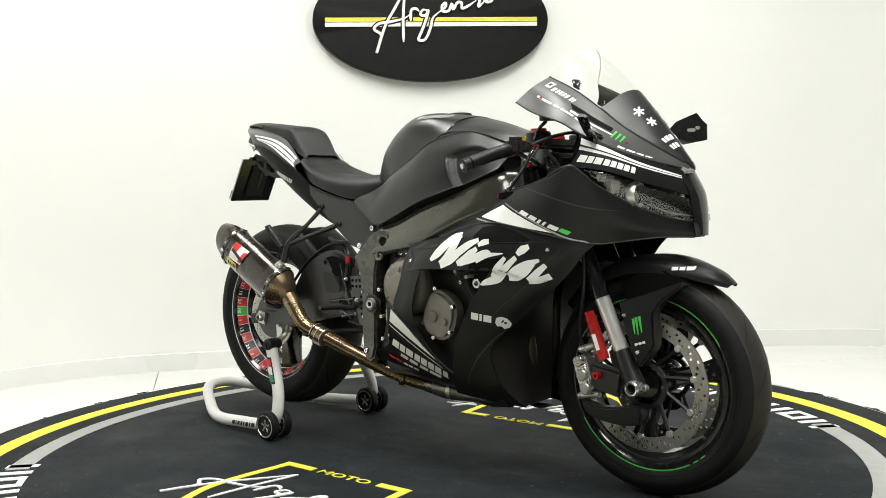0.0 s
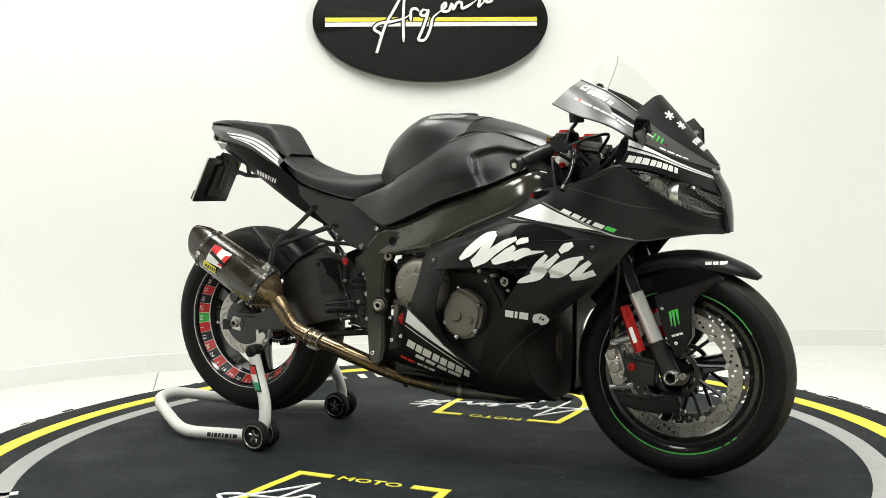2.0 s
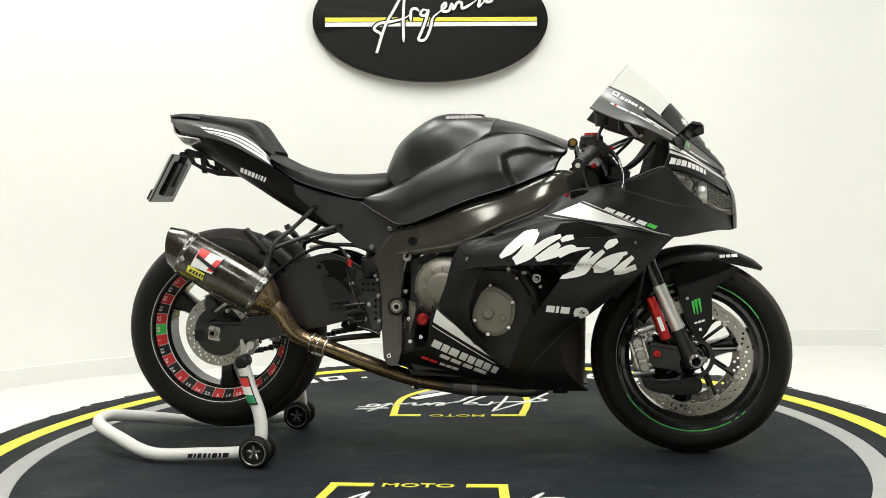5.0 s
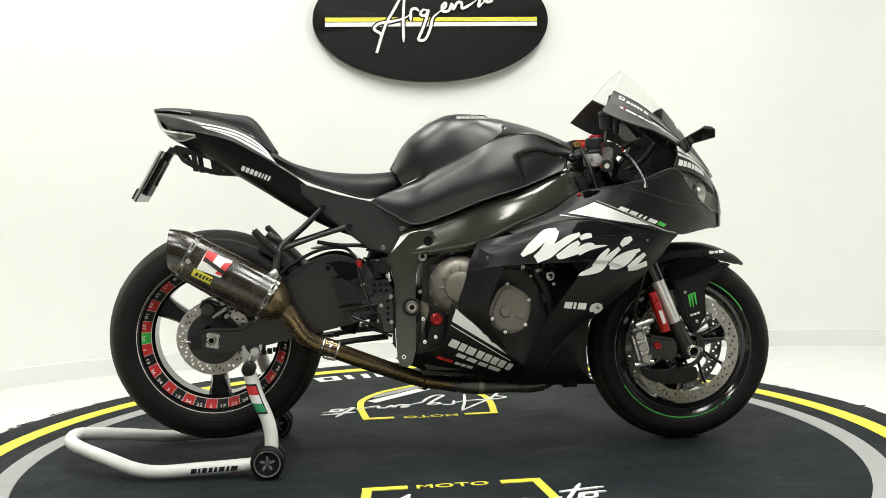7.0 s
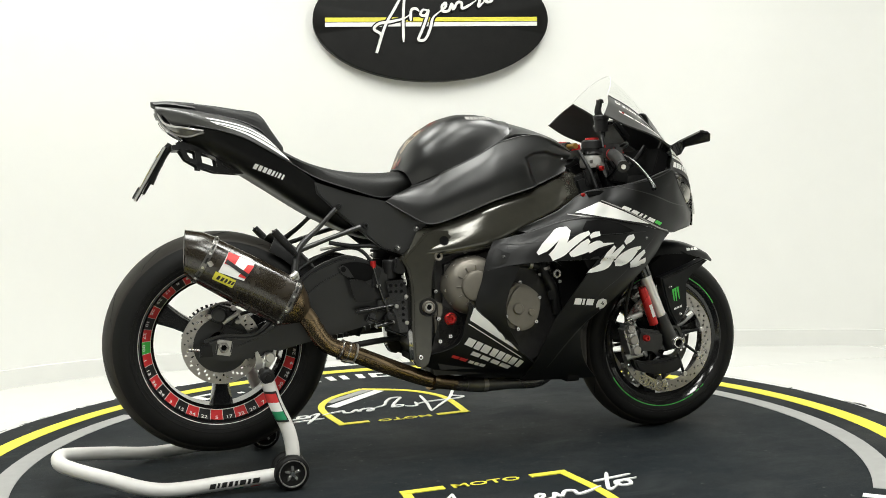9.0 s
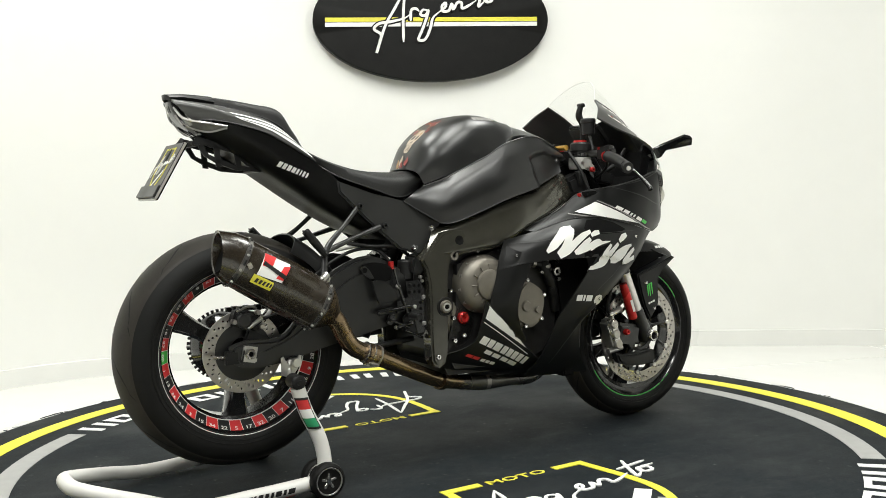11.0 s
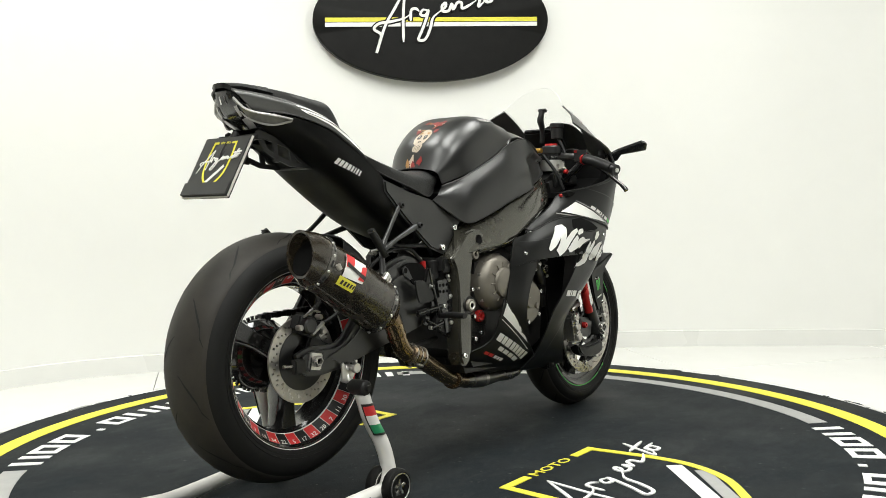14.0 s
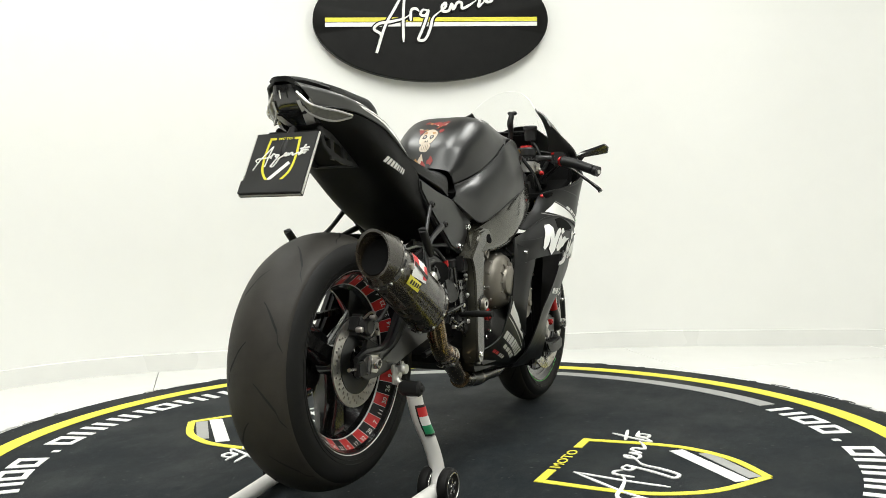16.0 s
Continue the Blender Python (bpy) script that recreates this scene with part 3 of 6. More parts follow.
# brake discs
for y in (-.066, .066):
    d = ring_with_holes("brake_disc", .135, .171, y, M_STEEL, front_wheel, FA, drill)
    lathe("disc_carrier", [(.050, -.004), (.062, -.004), (.062, .004), (.050, .004)], (FA[0], y, FA[2]), M_BLACKM, front_wheel, 40, closed=True)
    for k in range(10):
        a = 2 * math.pi * k / 10 + .2
        p0 = (FA[0] + .06 * math.cos(a + .22), y, FA[2] + .06 * math.sin(a + .22))
        p1 = (FA[0] + .131 * math.cos(a), y, FA[2] + .131 * math.sin(a))
        tube("carrier_arm", [p0, p1], .0052, M_BLACKM, front_wheel, 6)
        lathe("disc_button", [(0, -.007), (.007, -.007), (.009, -.004), (.009, .004), (.007, .007), (0, .007)],
              (FA[0] + .135 * math.cos(a), y, FA[2] + .135 * math.sin(a)), M_ALU, front_wheel, 12)
ring_with_holes("brake_disc", .075, .110, -.083, M_STEEL, rear_wheel, RA, drill, na=120)
lathe("disc_carrier", [(.040, -.090), (.078, -.087), (.078, -.080), (.040, -.078)], RA, M_BLACKM, rear_wheel, 40, closed=True)

# roulette band on both faces of the rear rim
ORDER = [0, 28, 9, 26, 30, 11, 7, 20, 32, 17, 5, 22, 34, 15, 3, 24, 36, 13, 1, "00", 27, 10, 25, 29, 12, 8, 19, 31, 18, 6, 21, 33, 16, 4, 23, 35, 14, 2]
REDS = {1, 3, 5, 7, 9, 12, 14, 16, 18, 19, 21, 23, 25, 27, 30, 32, 34, 36}
BAND = {-1: ((.2245, -.0853), (.1900, -.0440)), 1: ((.2245, .0853), (.1900, .0440))}


def band_point(side, r_t, ang, lift):
    (ro, yo), (ri, yi) = BAND[side]
    r, y = ro + (ri - ro) * r_t, yo + (yi - yo) * r_t
    return np.array([RA[0] + r * math.cos(ang), y + side * lift, RA[2] + r * math.sin(ang)])


def band_piece(name, side, t0, t1, a0, a1, lift, mat, parent, n=4):
    V, F = [], []
    for k in range(n + 1):
        w = a0 + (a1 - a0) * k / n
        V += [band_point(side, t0, w, lift), band_point(side, t1, w, lift), band_point(side, t1, w, -.0015), band_point(side, t0, w, -.0015)]
    for k in range(n):
        for j in range(4):
            l = (j + 1) % 4
            F.append((k*4 + j, k*4 + l, (k+1)*4 + l, (k+1)*4 + j))
    F += [(0, 1, 2, 3), tuple(range(4*n, 4*n + 4))]
    return mesh_part(name, V, F, mat, parent, smooth=30)


for side in (-1, 1):
    for t0, t1 in ((-.01, .03), (.97, 1.01)):
        for q in range(4):
            band_piece("sticker_edge", side, t0, t1, q * math.pi / 2, (q + 1) * math.pi / 2, .0012, M_WHITE, rear_wheel, 24)
    for k, num in enumerate(ORDER):
        a1 = -2 * math.pi * k / 38 + radians(4)
        a0 = a1 - 2 * math.pi / 38
        mt = M_GREEN if num in (0, "00") else (M_REDP if num in REDS else M_BLKP)
        band_piece("sticker_segment", side, .03, .97, a0 + .003, a1 - .003, .001, mt, rear_wheel)
        band_piece("sticker_divider", side, .04, .96, a1 - .0032, a1 + .0032, .0012, M_WHITE, rear_wheel, 1)
        if side < 0:
            am = (a0 + a1) / 2
            mid = Vector(band_point(side, .50, am, .0018))
            # foot of each number points outwards
            up = Vector((-math.cos(am), 0, -math.sin(am)))
            slope = Vector(band_point(side, 1, am, 0) - band_point(side, 0, am, 0)).normalized()
            right = slope.cross(Vector((0, -1, 0))).normalized()
            nor = right.cross(slope)
            m = Matrix.Translation(mid - slope * .0065) @ Matrix((right, slope, nor)).transposed().to_4x4()
            word("number", str(num), M_WHITE, rear_wheel, m, .0158, 1.2, .0002, True)

# green edge tape on the front rim
for a0, a1 in ((210, 300), (303, 307), (309, 313), (30, 120)):
    for y in (-1, 1):
        V, F = [], []
        n = 24
        for k in range(n + 1):
            w = radians(a0 + (a1 - a0) * k / n)
            V += [np.array(FA) + (r * math.cos(w), y * o, r * math.sin(w)) for r, o in ((.2275, .0506), (.2205, .0500), (.2205, .048), (.2275, .048))]
        for k in range(n):
            F += [(k*4 + j, k*4 + (j + 1) % 4, (k+1)*4 + (j + 1) % 4, (k+1)*4 + j) for j in range(4)]
        mesh_part("rim_tape", V, F, M_GREEN, front_wheel, "bright green rim tape")

# ---- body: tank, covers, seat, tail ----
tank = skin("tank", [
    [(-.105, .095, .822), (-.027, .138, .858), (.075, .152, .906), (.15, .150, .946), (.186, .140, .966), (.198, .118, .990)],
    [(-.124, .090, .856), (-.066, .122, .918), (.026, .136, .976), (.11, .126, 1.002), (.182, .105, 1.003), (.203, .092, 1.004)],
    [(-.133, .05, .868), (-.087, .075, .948), (.015, .09, 1.017), (.1, .085, 1.029), (.185, .068, 1.014), (.208, .05, 1.014)],
    [(-.137, 0, .870), (-.088, 0, .953), (.02, 0, 1.026), (.1, 0, 1.033), (.19, 0, 1.022), (.212, 0, 1.018)]],
    M_BLACKM, bike, 40, 16, .006, sym=True, label="matt black fuel tank with an orange and bone print at its rear")
SCOOP = [(.226, .872), (.219, .901), (.253, .917), (.303, .924), (.345, .912), (.430, .905), (.430, .780), (.300, .770), (.255, .800), (.234, .840)]


def dent_in(outline, depth, edge):
    """A function that tells how far a panel is pressed in at (x, z), inside an outline."""
    def press(x, z):
        inside, near = False, 1.0
        for (x0, z0), (x1, z1) in zip(outline, outline[1:] + outline[:1]):
            if (z0 > z) != (z1 > z) and x < (x1 - x0) * (z - z0) / (z1 - z0) + x0:
                inside = not inside
            k = min(1, max(0, ((x - x0) * (x1 - x0) + (z - z0) * (z1 - z0)) / ((x1 - x0) ** 2 + (z1 - z0) ** 2)))
            near = min(near, math.hypot(x - x0 - k * (x1 - x0), z - z0 - k * (z1 - z0)))
        e = min(1.0, near / edge)
        return depth * e * e * (3 - 2 * e) if inside else 0.0
    return press


for s in (-1, 1):
    skin("tank_side_cover", [
        [(-.200, .135, .775), (-.140, .150, .738), (-.075, .165, .707), (.017, .180, .732), (.118, .190, .771), (.253, .185, .811), (.372, .160, .856)],
        [(-.180, .135, .788), (-.120, .150, .775), (-.060, .172, .765), (.035, .188, .800), (.130, .196, .835), (.262, .180, .860), (.385, .138, .882)],
        [(-.150, .120, .802), (-.085, .140, .812), (-.045, .162, .815), (.055, .178, .858), (.140, .180, .895), (.270, .163, .915), (.400, .122, .905)],
        [(-.112, .098, .817), (-.060, .125, .836), (-.027, .141, .854), (.075, .156, .902), (.155, .155, .944), (.280, .136, .964), (.412, .100, .914)]],
        M_BLACKM, bike, 80, 36, .005, s, gap_lines=(0, -1), dent=dent_in(SCOOP, .018, .018))
skin("airbox_cover", [
    [(.150, .156, .943), (.190, .147, .966), (.28, .138, .965), (.35, .124, .944), (.414, .100, .915)],
    [(.195, .110, .992), (.215, .100, .992), (.28, .092, .983), (.35, .082, .962), (.416, .065, .932)],
    [(.214, .0, 1.016), (.240, .0, 1.010), (.29, .0, .996), (.35, .0, .973), (.418, .0, .944)]],
    M_BLACKM, bike, 24, 12, .005, sym=True)
skin("rider_seat", [
    [(-.472, .095, .895), (-.40, .128, .848), (-.3, .140, .812), (-.2, .118, .787), (-.108, .066, .812)],
    [(-.486, .095, .918), (-.41, .124, .880), (-.31, .134, .848), (-.2, .114, .832), (-.098, .070, .838)],
    [(-.490, .06, .932), (-.42, .08, .893), (-.325, .085, .867), (-.215, .072, .858), (-.102, .046, .860)],
    [(-.492, 0, .934), (-.42, 0, .890), (-.325, 0, .866), (-.22, 0, .859), (-.108, 0, .868)]],
    M_SEAT, bike, 30, 12, .012, sym=True, label="black grained vinyl rider seat", gap_lines=(0, -1))
skin("pillion_seat", [
    [(-.792, .036, 1.050), (-.70, .066, 1.034), (-.60, .078, 1.010), (-.545, .084, .984), (-.515, .084, .952), (-.480, .074, .925)],
    [(-.798, .032, 1.064), (-.70, .060, 1.054), (-.60, .071, 1.038), (-.545, .076, 1.024), (-.510, .074, .978), (-.480, .064, .938)],
    [(-.800, 0, 1.068), (-.70, 0, 1.060), (-.60, 0, 1.046), (-.548, 0, 1.036), (-.508, 0, .985), (-.482, 0, .938)]],
    M_SEAT, bike, 30, 10, .010, sym=True, label="black pillion pad with stitched front bolster", gap_lines=(0, -1))
for s in (-1, 1):
    skin("tail_cowl", [
        [(-.824, .034, 1.054), (-.72, .066, 1.038), (-.60, .080, 1.008), (-.54, .088, .974), (-.485, .096, .915)],
        [(-.822, .046, 1.044), (-.72, .106, 1.022), (-.60, .122, .985), (-.54, .128, .950), (-.475, .130, .900)],
        [(-.780, .060, 1.000), (-.71, .110, .992), (-.60, .130, .962), (-.54, .134, .930), (-.465, .134, .888)]],
        M_COWL, bike, 24, 10, .005, s, label="dark grey tail cowl with white stripes", gap_lines=(-1,))
skin("undertail", [
    [(-.785, .050, .995), (-.71, .106, .988), (-.60, .128, .958), (-.50, .132, .905), (-.40, .130, .835), (-.355, .120, .775)],
    [(-.745, .055, .955), (-.66, .108, .935), (-.56, .128, .885), (-.47, .128, .825), (-.37, .122, .755), (-.300, .112, .715)],
    [(-.700, .045, .930), (-.60, .080, .870), (-.52, .095, .820), (-.42, .098, .755), (-.33, .095, .705), (-.235, .090, .668)],
    [(-.690, .0, .925), (-.59, .0, .862), (-.51, .0, .812), (-.41, .0, .748), (-.32, .0, .700), (-.230, .0, .664)]],
    M_UNDER, bike, 30, 14, .005, sym=True, label="black undertail tray")
block("tail_inner", (-.64, 0, .965), (.22, .15, .04), M_PLAST, bike, (0, 15, 0), .01)

# ---- frame ----
for s in (-1, 1):
    skin("main_frame", [
        [(-.105, 0.108, .692), (-.074, 0.118, .704), (.018, 0.130, .731), (.119, 0.138, .770), (.253, 0.132, .808), (.374, 0.106, .853), (.435, 0.070, .852)],
        [(-.108, 0.134, .688), (-.075, 0.144, .697), (.018, 0.156, .723), (.119, 0.164, .761), (.253, 0.158, .799), (.374, 0.130, .845), (.440, 0.088, .843)],
        [(-.128, 0.151, .655), (-.080, 0.161, .662), (.014, 0.174, .680), (.116, 0.182, .712), (.235, 0.177, .754), (.367, 0.149, .806), (.442, 0.106, .815)],
        [(-.152, 0.164, .617), (-.088, 0.174, .620), (.004, 0.186, .630), (.110, 0.193, .650), (.206, 0.189, .694), (.357, 0.161, .750), (.445, 0.117, .785)],
        [(-.158, 0.146, .605), (-.090, 0.159, .608), (.000, 0.170, .618), (.108, 0.180, .633), (.200, 0.176, .675), (.355, 0.144, .735), (.445, 0.104, .775)]],
        M_FRAME, bike, 32, 14, .012, s, label="polished dark bronze-grey aluminium main frame")
    plate("pivot_plate", [(-.165, .606), (-.125, .646), (-.092, .680), (-.060, .688), (-.022, .684), (-.004, .666), (-.020, .646), (-.040, .630), (-.056, .614), (-.068, .590), (-.075, .560),
                          (-.079, .500), (-.079, .43), (-.082, .335), (-.092, .300), (-.108, .288), (-.124, .292), (-.136, .312), (-.139, .39), (-.137, .47), (-.140, .535), (-.148, .575)], s * .120, s * .1735, M_FRAME, bike, .006)
    plate("subframe_plate", [(-.405, .835), (-.30, .800), (-.20, .776), (-.075, .708), (-.149, .618), (-.215, .640), (-.250, .668), (-.330, .735), (-.40, .802)],
          s * .118, s * .136, M_GREYM, bike, .005, label="dark grey rear subframe plate")

# engine and inner dark structure
plate("engine_block", [(-.05, .60), (.10, .64), (.26, .66), (.34, .60), (.36, .48), (.34, .30), (.20, .245), (-.06, .255), (-.10, .33), (-.06, .45)],
      -.150, .150, M_ENGINE, bike, .02, label="dark alloy engine block")
plate("radiator", [(.30, .66), (.44, .60), (.46, .56), (.40, .28), (.36, .26)], -.17, .17, M_DEEP, bike, .006)
block("airbox", (.12, 0, .80), (.50, .24, .14), M_PLAST, bike, (0, -18, 0), .02)
block("steering_head", (.50, 0, .80), (.10, .09, .20), M_BLACKM, bike, (0, -24, 0), .012)

# ---- fairing ----
fair = {}
for s in (-1, 1):
    fair["upper", s] = skin("upper_side_fairing", [
        [(.190, .180, .680), (.335, .178, .737), (.41, .180, .786), (.53, .222, .808), (.61, .245, .829), (.674, .254, .852), (.728, .213, .800), (.795, .150, .748), (.855, .082, .716), (.893, .018, .704)],
        [(.200, .195, .676), (.335, .200, .722), (.42, .214, .752), (.54, .240, .750), (.62, .244, .755), (.690, .226, .755), (.745, .192, .720), (.803, .142, .695), (.856, .078, .686), (.901, .012, .678)],
        [(.215, .205, .672), (.335, .215, .705), (.43, .235, .712), (.54, .242, .694), (.64, .228, .672), (.710, .192, .658), (.77, .150, .664), (.835, .095, .671), (.897, .010, .668)]],
        M_BLACKF, bike, 48, 14, .004, s, label="satin black upper side fairing", gap_lines=(0, -1))
    fair["mid", s] = skin("mid_fairing", [
        [(.104, .203, .652), (.215, .205, .674), (.335, .214, .706), (.43, .234, .711), (.54, .239, .692), (.64, .225, .670), (.705, .192, .656)],
        [(.080, .210, .604), (.200, .240, .640), (.33, .252, .668), (.43, .256, .662), (.53, .250, .645), (.62, .230, .625), (.680, .200, .635)],
        [(.070, .214, .565), (.150, .246, .582), (.25, .262, .588), (.36, .264, .588), (.47, .252, .585), (.56, .235, .560), (.645, .208, .592)]],
        M_BLACKF, bike, 40, 14, .004, s, label="satin black side fairing with broad white graphic")
    fair["rear", s] = skin("rear_fairing", [
        [(.100, .201, .640), (.079, .209, .600), (.061, .214, .536), (.040, .218, .472), (.054, .215, .440), (.110, .200, .380)],
        [(.130, .228, .620), (.125, .236, .580), (.108, .236, .520), (.095, .232, .465), (.105, .222, .420), (.145, .206, .360)],
        [(.185, .240, .605), (.165, .245, .565), (.140, .240, .510), (.128, .234, .455), (.138, .224, .405), (.180, .206, .335)]],
        M_BLACKF, bike, 24, 8, .004, s)
    fair["lower", s] = skin("lower_fairing", [
        [(.645, .206, .592), (.600, .212, .548), (.545, .215, .503), (.490, .215, .460), (.430, .212, .415), (.388, .208, .375), (.384, .202, .335), (.405, .186, .270), (.458, .152, .212)],
        [(.560, .232, .570), (.520, .236, .530), (.465, .235, .485), (.410, .230, .440), (.360, .224, .400), (.328, .214, .360), (.318, .204, .325), (.325, .180, .265), (.345, .142, .212)],
        [(.430, .252, .595), (.400, .252, .560), (.360, .248, .510), (.320, .238, .455), (.285, .226, .405), (.260, .212, .345), (.235, .185, .275), (.210, .140, .222)]],
        M_BLACKF, bike, 70, 40, .004, s, label="satin black lower fairing")
    fair["belly", s] = skin("belly_pan", [
        [(.020, .222, .476), (.075, .215, .425), (.140, .204, .362), (.200, .190, .310), (.270, .168, .262), (.462, .130, .214)],
        [(.010, .212, .420), (.050, .205, .375), (.110, .192, .325), (.180, .172, .285), (.260, .148, .245), (.462, .110, .206)],
        [(-.010, .190, .350), (.030, .180, .315), (.100, .160, .275), (.180, .135, .245), (.260, .110, .222), (.462, .080, .198)],
        [(-.140, .150, .312), (-.060, .130, .272), (.060, .105, .238), (.160, .080, .220), (.260, .060, .208), (.462, .030, .195)]],
        M_BLACKF, bike, 32, 14, .004, s, label="satin black belly pan with white wedge and lettering bars", gap_lines=(0,))
    # nose beside and above the headlamp
    fair["cowl", s] = skin("upper_cowl", [
        [(.534, .124, 1.090), (.61, .126, 1.050), (.68, .120, .998), (.74, .102, .945), (.80, .072, .900), (.872, .016, .846)],
        [(.510, .168, 1.062), (.58, .176, 1.028), (.655, .172, .982), (.715, .160, .940), (.785, .115, .888), (.872, .018, .841)],
        [(.478, .198, 1.024), (.545, .214, .990), (.63, .220, .960), (.69, .222, .926), (.775, .148, .876), (.870, .022, .836)]],
        M_COWL, bike, 32, 12, .004, s, label="dark grey upper cowl with small sponsor marks", gap_lines=(0, -1))
    fair["nose", s] = skin("nose_cowl", [
        [(.690, .222, .925), (.73, .194, .905), (.79, .134, .868), (.868, .022, .834)],
        [(.690, .236, .890), (.74, .206, .868), (.80, .150, .838), (.880, .026, .800)],
        [(.674, .254, .850), (.745, .209, .836), (.815, .142, .805), (.888, .032, .770)]],
        M_BLACKF, bike, 24, 10, .004, s, label="black nose cowl with white band and lettering bar")
    skin("headlamp_lens", [
        [(.690, .238, .842), (.752, .200, .828), (.820, .134, .797), (.886, .045, .765)],
        [(.712, .219, .822), (.774, .179, .794), (.838, .119, .764), (.895, .043, .736)],
        [(.729, .211, .802), (.796, .148, .750), (.861, .080, .718), (.902, .036, .708)]],
        M_LENS, bike, 20, 10, .003, s, label="clear headlamp lens")
    skin("headlamp_bowl", [
        [(.682, .226, .840), (.742, .188, .826), (.808, .122, .795), (.878, .040, .764)],
        [(.696, .199, .820), (.758, .157, .791), (.822, .099, .762), (.880, .034, .735)],
        [(.716, .198, .802), (.784, .136, .751), (.850, .070, .719), (.894, .032, .708)]],
        M_GLOSSB, bike, 16, 8, .003, s)
    lathe("projector_ring", [(.023, -.012), (.031, -.010), (.034, .004), (.030, .014), (.023, .010)], (.786, s * .136, .776), M_ALU, bike, 28, "x", closed=True)
    lathe("headlamp_bulb", [(0, .010), (.012, .008), (.022, .0), (.026, -.010), (0, -.012)], (.781, s * .128, .774), M_SMOKE, bike, 24, "x")
    block("lamp_reflector", (.742, s * .168, .800), (.030, .030, .034), M_ALU, bike, (0, 20, s * 25), .004)
    block("lamp_reflector", (.722, s * .190, .822), (.026, .022, .016), M_ALU, bike, (0, 30, s * 30), .003)
    block("lamp_bezel", (.765, s * .150, .762), (.020, .030, .012), M_ALU, bike, (0, 25, s * 35), .003)
    skin("lamp_strip", [[(.80, .120, .757), (.845, .077, .734), (.885, .036, .722)], [(.803, .114, .750), (.848, .072, .727), (.886, .032, .715)]], M_SMOKE, bike, 12, 3, .003, s)
skin("nose_intake", [
    [(.860, .045, .822), (.885, .043, .775), (.891, .040, .715), (.894, .030, .670)],
    [(.870, .025, .828), (.896, .025, .775), (.904, .022, .715), (.905, .018, .672)],
    [(.874, .0, .830), (.900, .0, .775), (.908, .0, .715), (.908, .0, .672)]],
    M_GLOSSB, bike, 16, 6, .006, sym=True, label="gloss black central air intake")
scr = [
    [(.532, .122, 1.092), (.61, .124, 1.053), (.68, .118, 1.001), (.74, .100, .948), (.80, .070, .903), (.872, .014, .849)],
    [(.562, .088, 1.130), (.63, .092, 1.080), (.698, .086, 1.020), (.755, .072, .960), (.812, .050, .910), (.874, .008, .850)],
    [(.585, .045, 1.157), (.65, .050, 1.102), (.715, .046, 1.038), (.775, .038, .968), (.822, .026, .912), (.874, .004, .850)],
    [(.597, 0, 1.166), (.66, 0, 1.112), (.723, 0, 1.045), (.784, 0, .970), (.828, 0, .914), (.875, 0, .850)]]
glass_ob = skin("windscreen", scr, M_SCREEN, bike, 33, 10, .003, sym=True, cut=(0, 14), label="clear pointed windscreen")
GW = SHEETS["windscreen", 0]
for line_ in (GW[0], GW[:, 0], GW[:, -1]):
    tube("screen_edge", [tuple(q) for q in line_], .0010, M_WHITE, glass_ob, 6, len(line_))
skin("screen_base", scr, M_BLACKM, bike, 33, 10, .003, sym=True, cut=(13, 33), label="matt black lower screen with white marks")

# inner panels that close the fairing behind the front wheel
for s in (-1, 1):
    skin("inner_fairing", [
        [(.640, .203, .590), (.596, .208, .548), (.541, .211, .503), (.486, .211, .460), (.426, .208, .415), (.384, .204, .375), (.380, .198, .335), (.401, .182, .270), (.454, .148, .214)],
        [(.600, .160, .590), (.560, .160, .548), (.515, .160, .503), (.480, .160, .460), (.448, .158, .415), (.432, .156, .375), (.430, .152, .335), (.436, .140, .270), (.452, .115, .214)],
        [(.500, .020, .590), (.480, .020, .548), (.466, .020, .503), (.462, .020, .468), (.460, .020, .412), (.458, .020, .335), (.456, .020, .265), (.450, .020, .214)]],
        M_INNER, bike, 24, 8, .004, s, label="matt brown-black inner fairing panel")

# ---- front fork, fender ----
def fork_at(z, y):
    return (FA[0] - 0.008 - (z - FA[2]) * 0.417, y, z)


for s in (-1, 1):
    tube("fork_upper", [fork_at(.88, s * .102), fork_at(.515, s * .102)], .0235, M_GLOSSB, bike, 20)
    tube("fork_stanchion", [fork_at(.53, s * .102), fork_at(.372, s * .102)], .0198, M_POLISH, bike, 20)
    tube("fork_foot", [fork_at(.385, s * .102), fork_at(.335, s * .102), (FA[0], s * .102, FA[2] - .015)], [.0225, .0245, .028], M_BLACKM, bike, 20)
    tube("damper_reservoir", [(.648, s * .126, .466), (.686, s * .126, .360)], .0150, M_RED, bike, 20, 4,
         label="bright red damper reservoir with white lettering bar")
    lathe("axle_nut", [(.0125, s * .130), (.013, s * .141), (.017, s * .142), (.020, s * .138), (.020, s * .110), (.0125, s * .110)], FA, M_ALU, bike, 24, closed=True)
    lathe("axle_bore", [(0, s * .131), (.0130, s * .131), (.0130, s * .11)], FA, M_DEEP, bike, 20)
fen = []
for hw_, dr in ((.072, -.020), (.066, .004), (.040, .018), (0.0, .024)):
    rail = []
    for a in (51.5, 59, 78, 100, 122, 142):
        rr = .304 + dr * (.3 if a < 52 else .7 if a < 60 else 1) + (.022 if a < 52 else .016 if a < 60 else .006 if a < 80 else 0)
        q = hw_ * (1.0 if 60 < a < 130 else (.34 if a < 52 else .70))
        rail.append((FA[0] + .004 + rr * math.cos(radians(a)), q, FA[2] + rr * math.sin(radians(a))))
    fen.append(rail)
